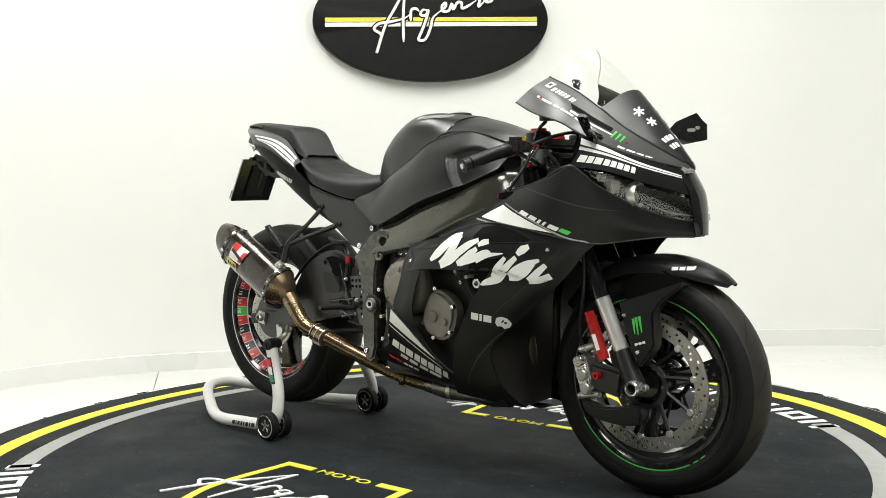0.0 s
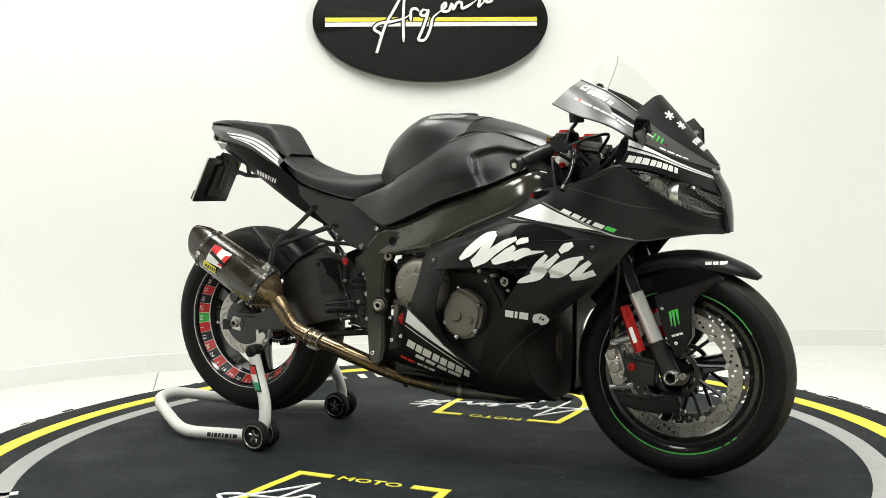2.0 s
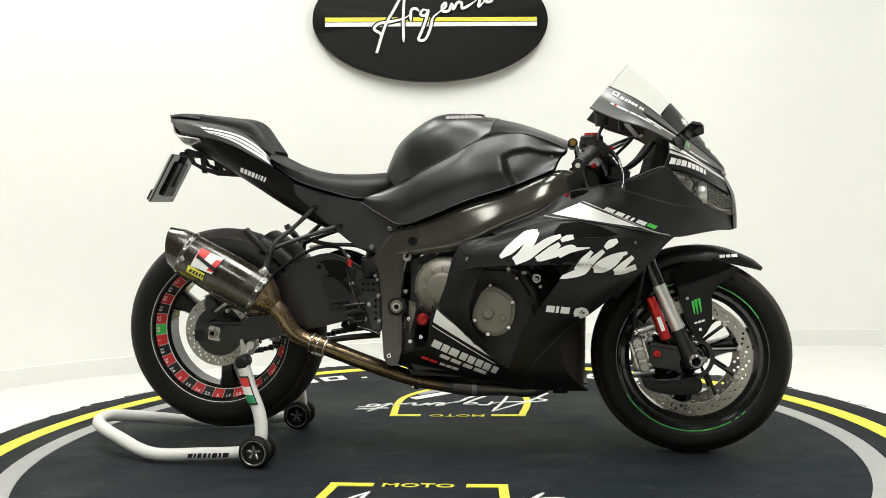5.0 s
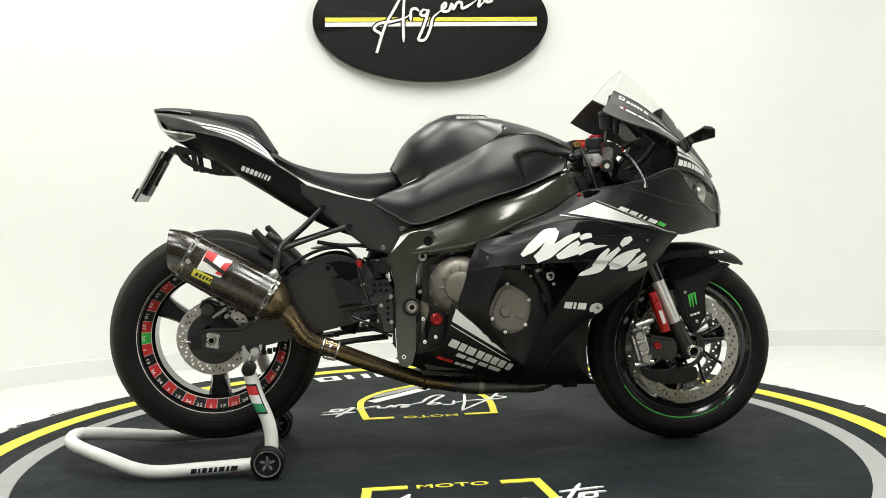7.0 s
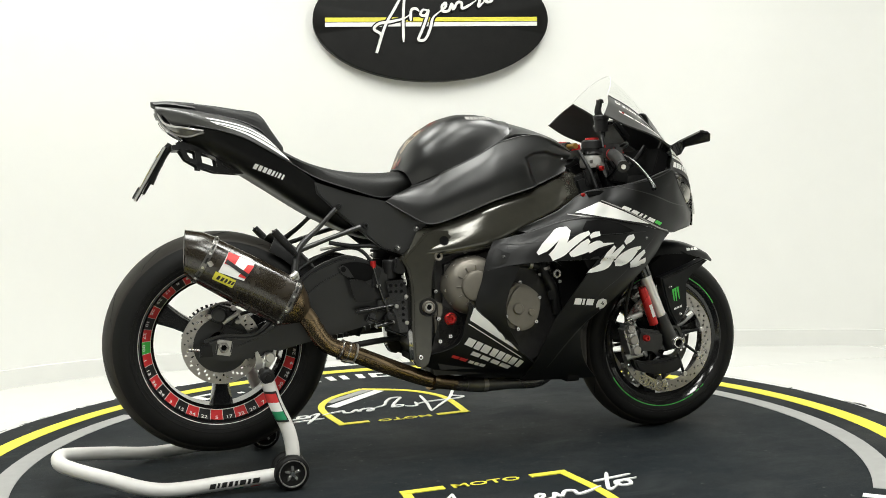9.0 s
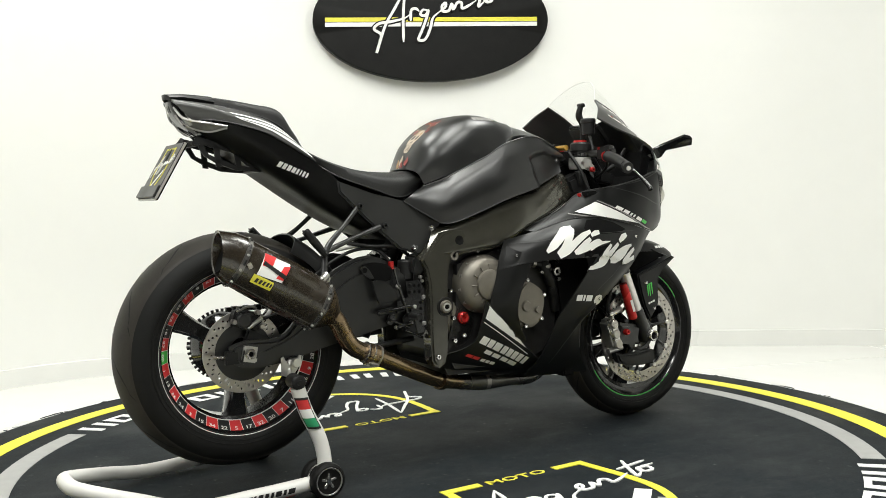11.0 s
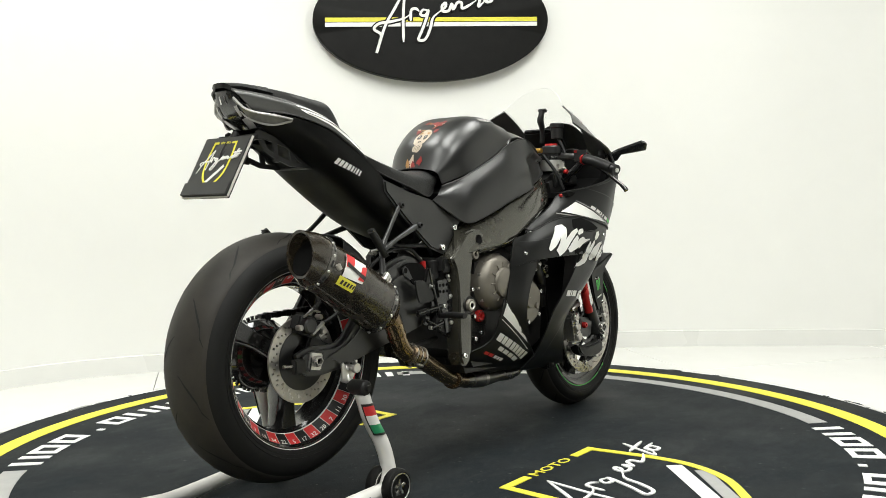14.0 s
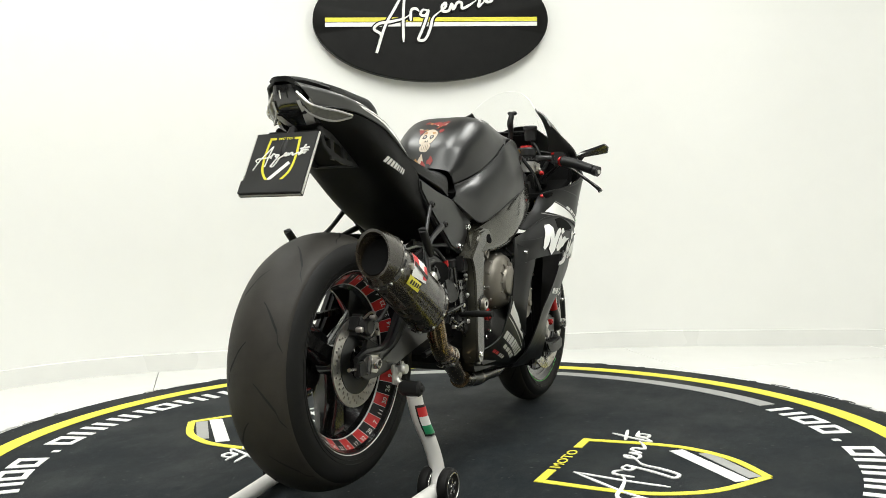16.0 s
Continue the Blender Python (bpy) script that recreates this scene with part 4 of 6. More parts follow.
skin("front_fender", fen, M_BLACKF, bike, 30, 8, .004, sym=True, label="satin black front fender")
for s in (-1, 1):
    plate("fender_bracket", [(.722, .506), (.811, .535), (.885, .562), (.900, .556), (.838, .512), (.818, .482), (.820, .402), (.802, .372), (.780, .346), (.754, .392), (.738, .44)], s * .070, s * .114, M_BLACKF, bike, .005)
    # near-black infill plate stands for the shaded recess under the fender
    plate("fender_recess_shade", [(.705, .545), (.76, .585), (.83, .590), (.885, .562), (.811, .530), (.722, .500)], s * .055, s * .072, M_DEEP, bike, .003)
    # radial brake caliper
    cal = block("brake_caliper", (.615, s * .092, .312), (.042, .060, .102), M_ALU, bike, (0, -16, 0), .010, "silver radial brake caliper", 3)
    for dz in (-.035, .0, .035):
        lathe("caliper_piston_cap", [(0, s * .034), (.013, s * .034), (.016, s * .030), (.016, s * .02)], (.615 - dz * .28, s * .092, .312 + dz), M_STEEL, cal, 16)
    tube("caliper_bolt", [(.60, s * .10, .375), (.655, s * .10, .392)], .010, M_ALU, cal, 12)
    tube("caliper_bolt", [(.595, s * .10, .252), (.655, s * .10, .262)], .010, M_ALU, cal, 12)
    block("caliper_bracket", (.68, s * .10, .305), (.10, .030, .07), M_BLACKM, bike, (0, 10, 0), .01)

# ---- swingarm, exhaust ----
for s in (-1, 1):
    plate("swingarm", [(-.722, .405), (-.70, .352), (-.60, .346), (-.45, .377), (-.25, .420), (-.153, .455), (-.145, .52), (-.20, .575), (-.298, .622), (-.365, .612),
                       (-.45, .565), (-.52, .478), (-.58, .420), (-.68, .418)], s * .098, s * .128, M_BLACKM, bike, .010, round_n=60, label="matt black braced swingarm")
    axb = block("axle_block", (-.670, s * .118, .383), (.042, .034, .042), M_ALU, bike, (0, 12, 0), .003)
    block("block_groove", (-.690, s * .1352, .379), (.004, .0012, .034), M_BLKP, axb, (0, 12, 0), 0, seg=1)
    block("block_groove", (-.650, s * .1352, .387), (.003, .0012, .034), M_BLKP, axb, (0, 12, 0), 0, seg=1)
    lathe("axle_nut", [(.008, s * .140), (.009, s * .149), (.012, s * .149), (.015, s * .146), (.015, s * .128)], RA, M_STEEL, bike, 6)
    lathe("axle_bore", [(0, s * .141), (.0085, s * .141), (.0085, s * .13)], RA, M_DEEP, bike, 16)
silencer = tube("silencer", [(-.722, -.195, .634), (-.600, -.195, .563), (-.495, -.193, .500)], [.065, .070, .070], M_CARBON, bike, 32, 20,
                label="brown-black carbon silencer with small stickers", squash=.80)
V, F = [], []
NR = 24
caps_ = [((-.721, -.195, .634), .0665, 0.0), ((-.742, -.195, .646), .0640, .4), ((-.770, -.194, .656), .0580, 1.0), ((-.768, -.194, .656), .0510, 1.0), ((-.730, -.195, .639), .0440, .3)]
for c, rad_, lean_ in caps_:
    n_ = Vector((-.866, 0, .5)).lerp(Vector((-1, 0, .06)), lean_).normalized()
    a_ = Vector((0, 1, 0))
    b_ = n_.cross(a_)
    for k in range(NR):
        w = 2 * math.pi * k / NR
        V.append(Vector(c) + a_ * (rad_ * .79 * math.cos(w)) + b_ * (rad_ * math.sin(w)))
for i in range(len(caps_) - 1):
    F += [(i*NR + k, i*NR + (k + 1) % NR, (i+1)*NR + (k + 1) % NR, (i+1)*NR + k) for k in range(NR)]
F.append(tuple((len(caps_) - 1) * NR + k for k in range(NR)))
mesh_part("silencer_end_cap", V, F, M_CARBON, bike, "dark carbon end cap with slanted mouth", 40)
# near-black plug puts shade into the silencer's open end
tube("mouth_shade", [(-.752, -.1945, .650), (-.728, -.195, .637)], [.0480, .0440], M_DEEP, silencer, 24, 4, squash=.79)
tube("silencer_strap", [(-.724, -.195, .6355), (-.712, -.195, .6285)], .0675, M_GREYSTRAP, bike, 24, 2, squash=.81)
tube("silencer_strap", [(-.510, -.193, .509), (-.498, -.193, .502)], .0712, M_GREYSTRAP, bike, 24, 2, squash=.81)
tube("silencer_cone", [(-.498, -.193, .501), (-.478, -.191, .487), (-.455, -.190, .470)], [.067, .052, .028], M_TITAN, bike, 20, 8, squash=.86)
tube("exhaust_pipe", [(-.468, -.190, .484), (-.444, -.188, .455), (-.424, -.183, .420), (-.398, -.177, .384), (-.360, -.166, .362), (-.326, -.160, .349), (-.196, -.122, .290), (-.063, -.078, .234), (.03, -.056, .212)],
     [.026, .0245, .0245, .0245, .0245, .0240, .0235, .023, .0225], M_TITAN, bike, 20, 40, label="heat-tinted titanium exhaust pipe")
tube("pipe_clamp", [(-.350, -.168, .359), (-.318, -.164, .347)], .0285, M_TITAN, bike, 20, 2)
tube("exhaust_collector", [(.02, -.057, .213), (.06, -.055, .208), (.10, -.055, .204), (.20, -.055, .200), (.33, -.05, .205), (.40, -.05, .30)], [.0225, .028, .022, .023, .020, .020], M_GREYSTRAP, bike, 16, 30)
tube("pipe_flange", [(-.060, -.077, .2335), (-.045, -.072, .229)], .030, M_TITAN, bike, 16, 2)
tube("pipe_flange", [(.115, -.055, .2035), (.130, -.055, .203)], .028, M_STEEL, bike, 16, 2)
tube("pipe_flange", [(-.4255, -.183, .423), (-.4225, -.1825, .418)], .0262, M_TITAN, bike, 18, 2)
for dx_, dz_ in ((-.355, .361), (-.335, .353), (-.314, .3455)):
    tube("clamp_band", [(dx_, -.168 + (dx_ + .355) * .08, dz_), (dx_ + .004, -.168 + (dx_ + .355) * .08, dz_ - .0015)], .0298, M_STEEL, bike, 20, 2)
tube("clamp_spring", [(-.352, -.185, .333), (-.318, -.180, .322)], .005, M_STEEL, bike, 8)
block("clamp_bolt", (-.340, -.150, .325), (.020, .016, .012), M_STEEL, bike, (0, 25, 0), .003)
plate("belly_front", [(.36, .205), (.402, .205), (.405, .30), (.40, .40), (.37, .40)], -.155, .155, M_DEEP, bike, .004)
plate("belly_floor", [(-.10, .285), (.05, .238), (.25, .208), (.40, .198), (.40, .215), (.25, .228), (.05, .258), (-.10, .305)], -.090, .090, M_DEEP, bike, .003)
for s in (-1, 1):
    plate("swingarm_brace", [(-.64, .385), (-.56, .365), (-.44, .395), (-.27, .435), (-.20, .470), (-.20, .52), (-.30, .575), (-.36, .570), (-.45, .510), (-.54, .425)], s * .126, s * .1325, M_BLACKM, bike, .003, round_n=44)
for s in (-1, 1):
    # near-black sheet and disc paint the shade of the swingarm's openings
    plate("swingarm_opening_shade", [(-.338, .598), (-.300, .604), (-.250, .592), (-.236, .560), (-.262, .548), (-.288, .540), (-.312, .560)], s * .131, s * .1345, M_DEEP, bike, .001, round_n=32)
    lug = plate("swingarm_lug", [(-.345, .590), (-.330, .597), (-.318, .588), (-.300, .560), (-.312, .556), (-.338, .572)], s * .1335, s * .139, M_BLACKM, bike, .002)
    lathe("lug_hole_shade", [(0, s * .0002), (.0075, s * .0002), (.0075, s * -.004)], (-.331, s * .1392, .584), M_DEEP, lug, 16)
# rivets and slots on the silencer bands
AX_ = Vector((-.195, -.002, .116)).normalized()
SIDE_ = Vector((0, 1, 0))
UPV_ = AX_.cross(SIDE_).normalized()
for c_, rad_ in ((Vector((-.718, -.195, .632)), .0682), (Vector((-.504, -.193, .5055)), .0720)):
    for k in range(20):
        a = 2 * math.pi * k / 20
        n_ = SIDE_ * (math.cos(a) * .81) + UPV_ * math.sin(a)
        q = c_ + n_ * rad_
        if k % 2:
            tube("band_rivet", [q - n_ * .002, q + n_ * .0022], [.0042, .0030], M_ALU, silencer, 8, 2)
        else:
            tg = (SIDE_ * (-math.sin(a)) + UPV_ * math.cos(a)).normalized()
            tube("band_slot", [q - tg * .008, q + tg * .008], .0028, M_BLKP, silencer, 6, 2)
# header pipes behind the front wheel
for y in (-.105, -.040, .040, .105):
    tube("header_pipe", [(.40, y, .535), (.425, y, .49), (.432, y * .95, .40), (.425, y * .8, .31), (.37, y * .6, .235)], .021, M_HEADER, bike, 14, 24)
# toothed speed ring inside the rear disc
ring_with_holes("speed_ring", .050, .066, -.0795, M_STEEL, rear_wheel, RA, lambda na, nr: [(i, 2) for i in range(na) if i % 2], nr=3, thick=.003, na=96)
# radiator core seen past the lower fairing
for k in range(14):
    z = .31 + k * .021
    block("radiator_fin", (.395 + (z - .30) * .10, 0, z), (.010, .30, .004), M_ENGINE, bike, (0, 0, 0), 0, seg=1)


# ---------------- marks laid on the bodywork ----------------
def body_tree(obs):
    V, F = [], []
    for ob in obs:
        o = len(V)
        V += [v.co.copy() for v in ob.data.vertices]
        F += [[i + o for i in p.vertices] for p in ob.data.polygons]
    return BVHTree.FromPolygons(V, F)


def drop_on(tree, p, way, lift):
    hit_, n, _, _ = tree.ray_cast(Vector(p), Vector(way), 3.0)
    if hit_ is None:
        hit_, n, _, _ = tree.find_nearest(Vector(p) + Vector(way) * 0.75)
    if n.dot(Vector(way)) > 0:
        n = -n
    return hit_ + n * lift


def mark(name, outline, mat, parent, tree, side=-1, lift=0.002, step=0.015, smooth_n=0, top=False, label=""):
    """A thin vinyl mark: a flat outline (x, z) pressed on to the curved body from the side (or from above)."""
    o = spline(list(outline) + [outline[0]], smooth_n)[:-1] if smooth_n else np.array(outline, float)
    bm = bmesh.new()
    f = bm.faces.new([bm.verts.new((x, z, 0)) for x, z in o])
    bmesh.ops.triangulate(bm, faces=[f])
    for _ in range(5):
        long_ = [e for e in bm.edges if e.calc_length() > step]
        if not long_:
            break
        bmesh.ops.subdivide_edges(bm, edges=long_, cuts=1)
        bmesh.ops.triangulate(bm, faces=bm.faces[:])
    for v in bm.verts:
        if top:
            p, way = (v.co.x, v.co.y, 2.0), (0, 0, -1)
        else:
            p, way = (v.co.x, side * 1.0, v.co.y), (0, -side, 0)
        v.co = drop_on(tree, p, way, lift)
    return part(name, bm, mat, parent, label, 60)


def stroke_mark(name, pts, w, mat, parent, tree, side=-1, lift=0.002, n=None, top=False):
    n = n or max(4, 6 * (len(pts) - 1))
    C = spline(pts, n)
    T = np.gradient(C, axis=0)
    T /= np.linalg.norm(T, axis=1, keepdims=True) + 1e-12
    N = np.stack([-T[:, 1], T[:, 0]], 1)
    ws = np.interp(np.linspace(0, 1, n), np.linspace(0, 1, len(w)), w) / 2 if isinstance(w, (list, tuple)) else np.full(n, w / 2)
    V, F = [], []
    for k in range(n):
        for q in (-1, 0, 1):
            u, v = C[k] + N[k] * ws[k] * q
            if top:
                V.append(drop_on(tree, (u, v, 2.0), (0, 0, -1), lift))
            else:
                V.append(drop_on(tree, (u, side * 1.0, v), (0, -side, 0), lift))
    for k in range(n - 1):
        for q in (0, 1):
            F.append((k*3 + q, k*3 + q + 1, k*3 + q + 4, k*3 + q + 3))
    return mesh_part(name, V, F, mat, parent, smooth=60)


def bars_mark(name, p0, p1, h, fills, mat, parent, tree, side=-1, lean=0.25, lift=0.002):
    """A word shown as plain blocks along a line; fills are (start, end) shares of its length."""
    p0, p1 = np.array(p0), np.array(p1)
    d = p1 - p0
    up = np.array([-d[1], d[0]]) / np.linalg.norm(d) * h
    up = up if up[1] > 0 else -up
    up = up + d / np.linalg.norm(d) * h * lean
    for a, b in fills:
        q = [p0 + d * a, p0 + d * b, p0 + d * b + up, p0 + d * a + up]
        mark(name, [tuple(v) for v in q], mat, parent, tree, side, lift, 0.012)


def sheet_point(key, u, v, side, lift):
    """A point just proud of a body panel, by its own length (u) and height (v)."""
    G = SHEETS[key]
    a, b = u * (G.shape[0] - 1), v * (G.shape[1] - 1)
    i, j = int(min(max(a, 0), G.shape[0] - 2)), int(min(max(b, 0), G.shape[1] - 2))
    fa, fb = a - i, b - j
    q = (G[i, j] * (1 - fa) + G[i+1, j] * fa) * (1 - fb) + (G[i, j+1] * (1 - fa) + G[i+1, j+1] * fa) * fb
    n = np.cross(G[i+1, j] - G[i, j], G[i, j+1] - G[i, j])
    n = n / (np.linalg.norm(n) + 1e-12)
    out_ = side if key[1] else (1 if q[1] > 0 else -1)
    return q + n * lift * (1 if n[1] * out_ > 0 else -1)


def uv_mark(name, key, side, quad, mat, parent, lift=0.0016, n=8, m=3):
    """A thin vinyl piece on a panel; quad gives its four corners as (u, v)."""
    (a, b, c, d) = [np.array(q) for q in quad]
    V, F = [], []
    for i in range(n + 1):
        for j in range(m + 1):
            s_, t_u = i / n, j / m
            uv = (a * (1 - s_) + b * s_) * (1 - t_u) + (d * (1 - s_) + c * s_) * t_u
            V.append(sheet_point(key, uv[0], uv[1], side, lift))
    for i in range(n):
        for j in range(m):
            k = i * (m + 1) + j
            F.append((k, k + m + 1, k + m + 2, k + 1))
    return mesh_part(name, V, F, mat, parent, smooth=60)


def uv_bars(name, key, side, p0, p1, h, fills, mat, parent, lean=0.0):
    p0, p1 = np.array(p0), np.array(p1)
    for a, b in fills:
        q0, q1 = p0 + (p1 - p0) * a, p0 + (p1 - p0) * b
        uv_mark(name, key, side, [q0, q1, q1 + (lean, -h), q0 + (lean, -h)], mat, parent, n=3, m=2)


trees = {s: body_tree([ob for (k, sd), ob in fair.items() if sd == s]) for s in (-1, 1)}
WORD8 = [(0, .13), (.15, .25), (.27, .40), (.43, .53), (.55, .65), (.67, .77), (.79, .89), (.92, 1)]

for s in (-1, 1):
    t_ = body_tree([fair[k, s] for k in ("mid", "lower", "rear")])
    mid = fair["mid", s]
    # broad brush strokes in white
    for pts, w in (([(.222, .611), (.250, .632), (.280, .656), (.300, .671), (.328, .680)], [.010, .026, .026, .024, .012]),
                   ([(.326, .680), (.316, .664), (.298, .638), (.282, .618), (.262, .600)], [.016, .024, .024, .022, .022]),
                   ([(.262, .598), (.300, .616), (.330, .637), (.362, .656), (.392, .668)], [.020, .026, .022, .020, .010]),
                   ([(.392, .654), (.404, .660), (.426, .664)], [.010, .016, .012]),
                   ([(.322, .604), (.345, .616), (.372, .634), (.388, .646)], [.014, .020, .022, .012]),
                   ([(.330, .603), (.372, .616), (.404, .632), (.424, .637), (.432, .630)], [.012, .014, .018, .016, .010]),
                   ([(.384, .614), (.420, .628), (.470, .634)], [.016, .012, .003]),
                   ([(.378, .549), (.420, .560), (.448, .570), (.474, .596), (.508, .625)], [.004, .018, .026, .018, .012]),
                   ([(.432, .572), (.450, .596), (.476, .624)], [.016, .018, .010]),
                   ([(.512, .632), (.526, .643), (.546, .652)], [.012, .022, .012]),
                   ([(.572, .618), (.534, .606), (.500, .588), (.482, .572)], [.008, .018, .022, .020]),
                   ([(.480, .570), (.504, .571), (.530, .586), (.556, .610)], [.012, .016, .018, .012]),
                   ([(.588, .606), (.566, .588), (.538, .564)], [.012, .018, .018]), ([(.536, .563), (.562, .566), (.596, .578)], [.014, .016, .016])):
        stroke_mark("brush_graphic", pts, w, M_WHITE, mid, t_, s, .003, 18)
    up_ = fair["upper", s]
    tm_, t_ = t_, body_tree([up_])
    mark("white_wedge", [(0.368, 0.728), (0.446, 0.758), (0.525, 0.724), (0.608, 0.687), (0.524, 0.700), (0.441, 0.714)], M_WHITE, up_, t_, s)
    stroke_mark("grey_pinstripe", [(0.346, 0.723), (0.457, 0.705), (0.574, 0.679), (0.705, 0.658)], [.003, .003, .004, .001], M_SMOKE, up_, t_, s, n=24)
    stroke_mark("grey_pinstripe", [(0.453, 0.762), (0.541, 0.723), (0.633, 0.679), (0.705, 0.658)], [.003, .004, .005, .001], M_SMOKE, up_, t_, s, n=24)
    bars_mark("model_bar", *[(0.510, 0.737), (0.620, 0.691)], .011, [(0, .22), (.27, .46), (.51, .58), (.64, .70), (.78, 1)], M_WHITE, up_, t_, s, .5)
    bars_mark("model_bar", *[(0.625, 0.691), (0.648, 0.681)], .011, [(0, 1)], M_GREEN, up_, t_, s, .5)
    lo = fair["lower", s]
    t_ = body_tree([lo])
    bars_mark("sponsor_bar", *[(0.345, 0.455), (0.410, 0.448)], .019, [(0, .36), (.42, .54), (.62, 1)], M_WHITE, lo, t_, s, .1)
    mark("round_emblem", [(0.422, 0.450), (0.428, 0.463), (0.445, 0.467), (0.459, 0.462), (0.466, 0.449), (0.457, 0.437), (0.441, 0.433), (0.434, 0.443), (0.443, 0.450), (0.433, 0.440), (0.424, 0.440)], M_WHITE, lo, t_, s)
    mark("emblem_hole", [(0.438, 0.450), (0.446, 0.459), (0.454, 0.452), (0.449, 0.440)], M_BLKP, lo, t_, s, .002)
    be = fair["belly", s]
    t_ = body_tree([be])
    mark("white_wedge", [(0.036, 0.470), (0.021, 0.426), (0.084, 0.384), (0.182, 0.321), (0.124, 0.379), (0.069, 0.438)], M_WHITE, be, t_, s)
    stroke_mark("grey_pinstripe", [(0.018, 0.415), (0.088, 0.369), (0.195, 0.299)], .0025, M_WHITE, be, t_, s, n=16)
    bars_mark("maker_bar", *[(0.010, 0.353), (0.194, 0.265)], .024, WORD8, M_WHITE, be, t_, s, .1)
    bars_mark("sponsor_bar", *[(0.032, 0.320), (0.162, 0.262)], .012, [(0, .2), (.24, .45), (.5, .7), (.74, 1)], M_WHITE, be, t_, s, .3)
    bars_mark("sponsor_bar", *[(-0.024, 0.314), (0.022, 0.297)], .009, [(0, .45), (.52, 1)], M_REDP, be, t_, s, .3)
    bars_mark("sponsor_bar", *[(0.029, 0.294), (0.082, 0.275)], .009, [(0, .3), (.36, .62), (.68, 1)], M_WHITE, be, t_, s, .3)
    # near-black patches paint the shade of air openings in the side fairing
    tu_, t_ = body_tree([up_]), tm_
    mark("vent_shade", [(0.371, 0.678), (0.392, 0.701), (0.441, 0.706), (0.499, 0.692), (0.548, 0.669), (0.515, 0.659), (0.440, 0.658), (0.383, 0.659)], M_DEEP, mid, t_, s, .0012)
    mark("vent_shade", [(0.361, 0.600), (0.394, 0.620), (0.435, 0.619), (0.484, 0.631), (0.443, 0.604), (0.409, 0.577), (0.376, 0.566), (0.360, 0.578)], M_DEEP, mid, t_, s, .0010)
    stroke_mark("panel_seam", [(0.123, 0.641), (0.200, 0.643), (0.321, 0.660), (0.460, 0.661), (0.592, 0.664)], .0015, M_BLKP, mid, t_, s, .0016, n=40)
    stroke_mark("panel_seam", [(0.381, 0.444), (0.410, 0.459), (0.443, 0.490), (0.510, 0.537), (0.628, 0.647)], .0015, M_BLKP, lo, t_, s, .0016, n=40)
    for q in ([(0.126, 0.606), (0.595, 0.644)]):
        p = drop_on(t_, (q[0], s * 1.0, q[1]), (0, -s, 0), 0.001)
        bolt(mid, p.x, p.y, p.z, .0055, s)
    # lighter grey strokes paint edge highlights on the upper fairing
    stroke_mark("crease_highlight", [(0.562, 0.811), (0.622, 0.827), (0.681, 0.855)], [.002, .004, .002], M_GREYM, up_, tu_, s, .0030, n=14)
    stroke_mark("crease_highlight", [(0.515, 0.803), (0.605, 0.778), (0.694, 0.750), (0.773, 0.737)], [.001, .004, .004, .001], M_GREYM, up_, tu_, s, .0030, n=20)
    lt_ = body_tree([lo])
    # painted highlight along the lower fairing's fold
    stroke_mark("crease_highlight", [(.445, .43), (.40, .40), (.33, .33), (.28, .26)], [.002, .005, .005, .002], M_GREYM, lo, lt_, s, .0028, n=20)
    p = drop_on(tu_, (.410, s * 1.0, .780), (0, -s, 0), 0.001)
    bolt(up_, p.x, p.y, p.z, .006, s, M_RED)
    # cowl marks
    co, no = fair["cowl", s], fair["nose", s]
    kc, kn = ("upper_cowl", s), ("nose_cowl", s)
    uv_mark("camera_icon", kc, s, [(.050, .12), (.090, .12), (.090, .32), (.050, .32)], M_WHITE, co)
    uv_mark("icon_hole", kc, s, [(.059, .17), (.081, .17), (.081, .27), (.059, .27)], M_GREYM, co, .0026)
    uv_bars("handle_bar", kc, s, (.105, .36), (.265, .36), .13, [(0, .14), (.2, .3), (.34, .44), (.48, .58), (.62, .72), (.82, .9), (.93, 1)], M_WHITE, co, .003)
    uv_bars("sponsor_bar", kc, s, (.08, .66), (.40, .72), .05, [(0, .10), (.12, .34), (.38, .5), (.53, .8), (.85, 1)], M_WHITE, co)
    # flat near-black patch paints the shade of the cowl's slot
    uv_mark("cowl_vent_shade", kc, s, [(.26, .40), (.54, .30), (.54, .46), (.30, .52)], M_DEEP, co, .0012, 12, 2)
    # white strip paints the reflection below the vent
    uv_mark("reflection_streak", kc, s, [(.30, .56), (.56, .52), (.56, .57), (.30, .62)], M_WHITE, co, .0014, 10, 1)
    for u_ in (.555, .580, .605):
        uv_mark("claw_mark", kc, s, [(u_, .34), (u_ + .014, .34), (u_ + .010, .66), (u_ + .004, .66)], M_GREEN, co)
    uv_bars("sponsor_bar", kc, s, (.62, .90), (.80, .86), .09, [(0, .2), (.25, .5), (.55, .75), (.8, 1)], M_WHITE, co)
    for u_, v_ in ((.10, .60), (.635, .55)):
        uv_mark("red_rivet", kc, s, [(u_, v_), (u_ + .014, v_), (u_ + .014, v_ + .06), (u_, v_ + .06)], M_RED, co, .002, 2, 2)
    uv_mark("white_band", kn, s, [(.0, .10), (.92, .30), (.92, .42), (.0, .46)], M_WHITE, no, n=16)
    uv_mark("black_line", kn, s, [(.0, .30), (.92, .365), (.92, .385), (.0, .36)], M_BLKP, no, .0026, 16, 1)
    uv_bars("maker_bar", kn, s, (.03, .84), (.48, .78), .24, WORD8, M_WHITE, no)

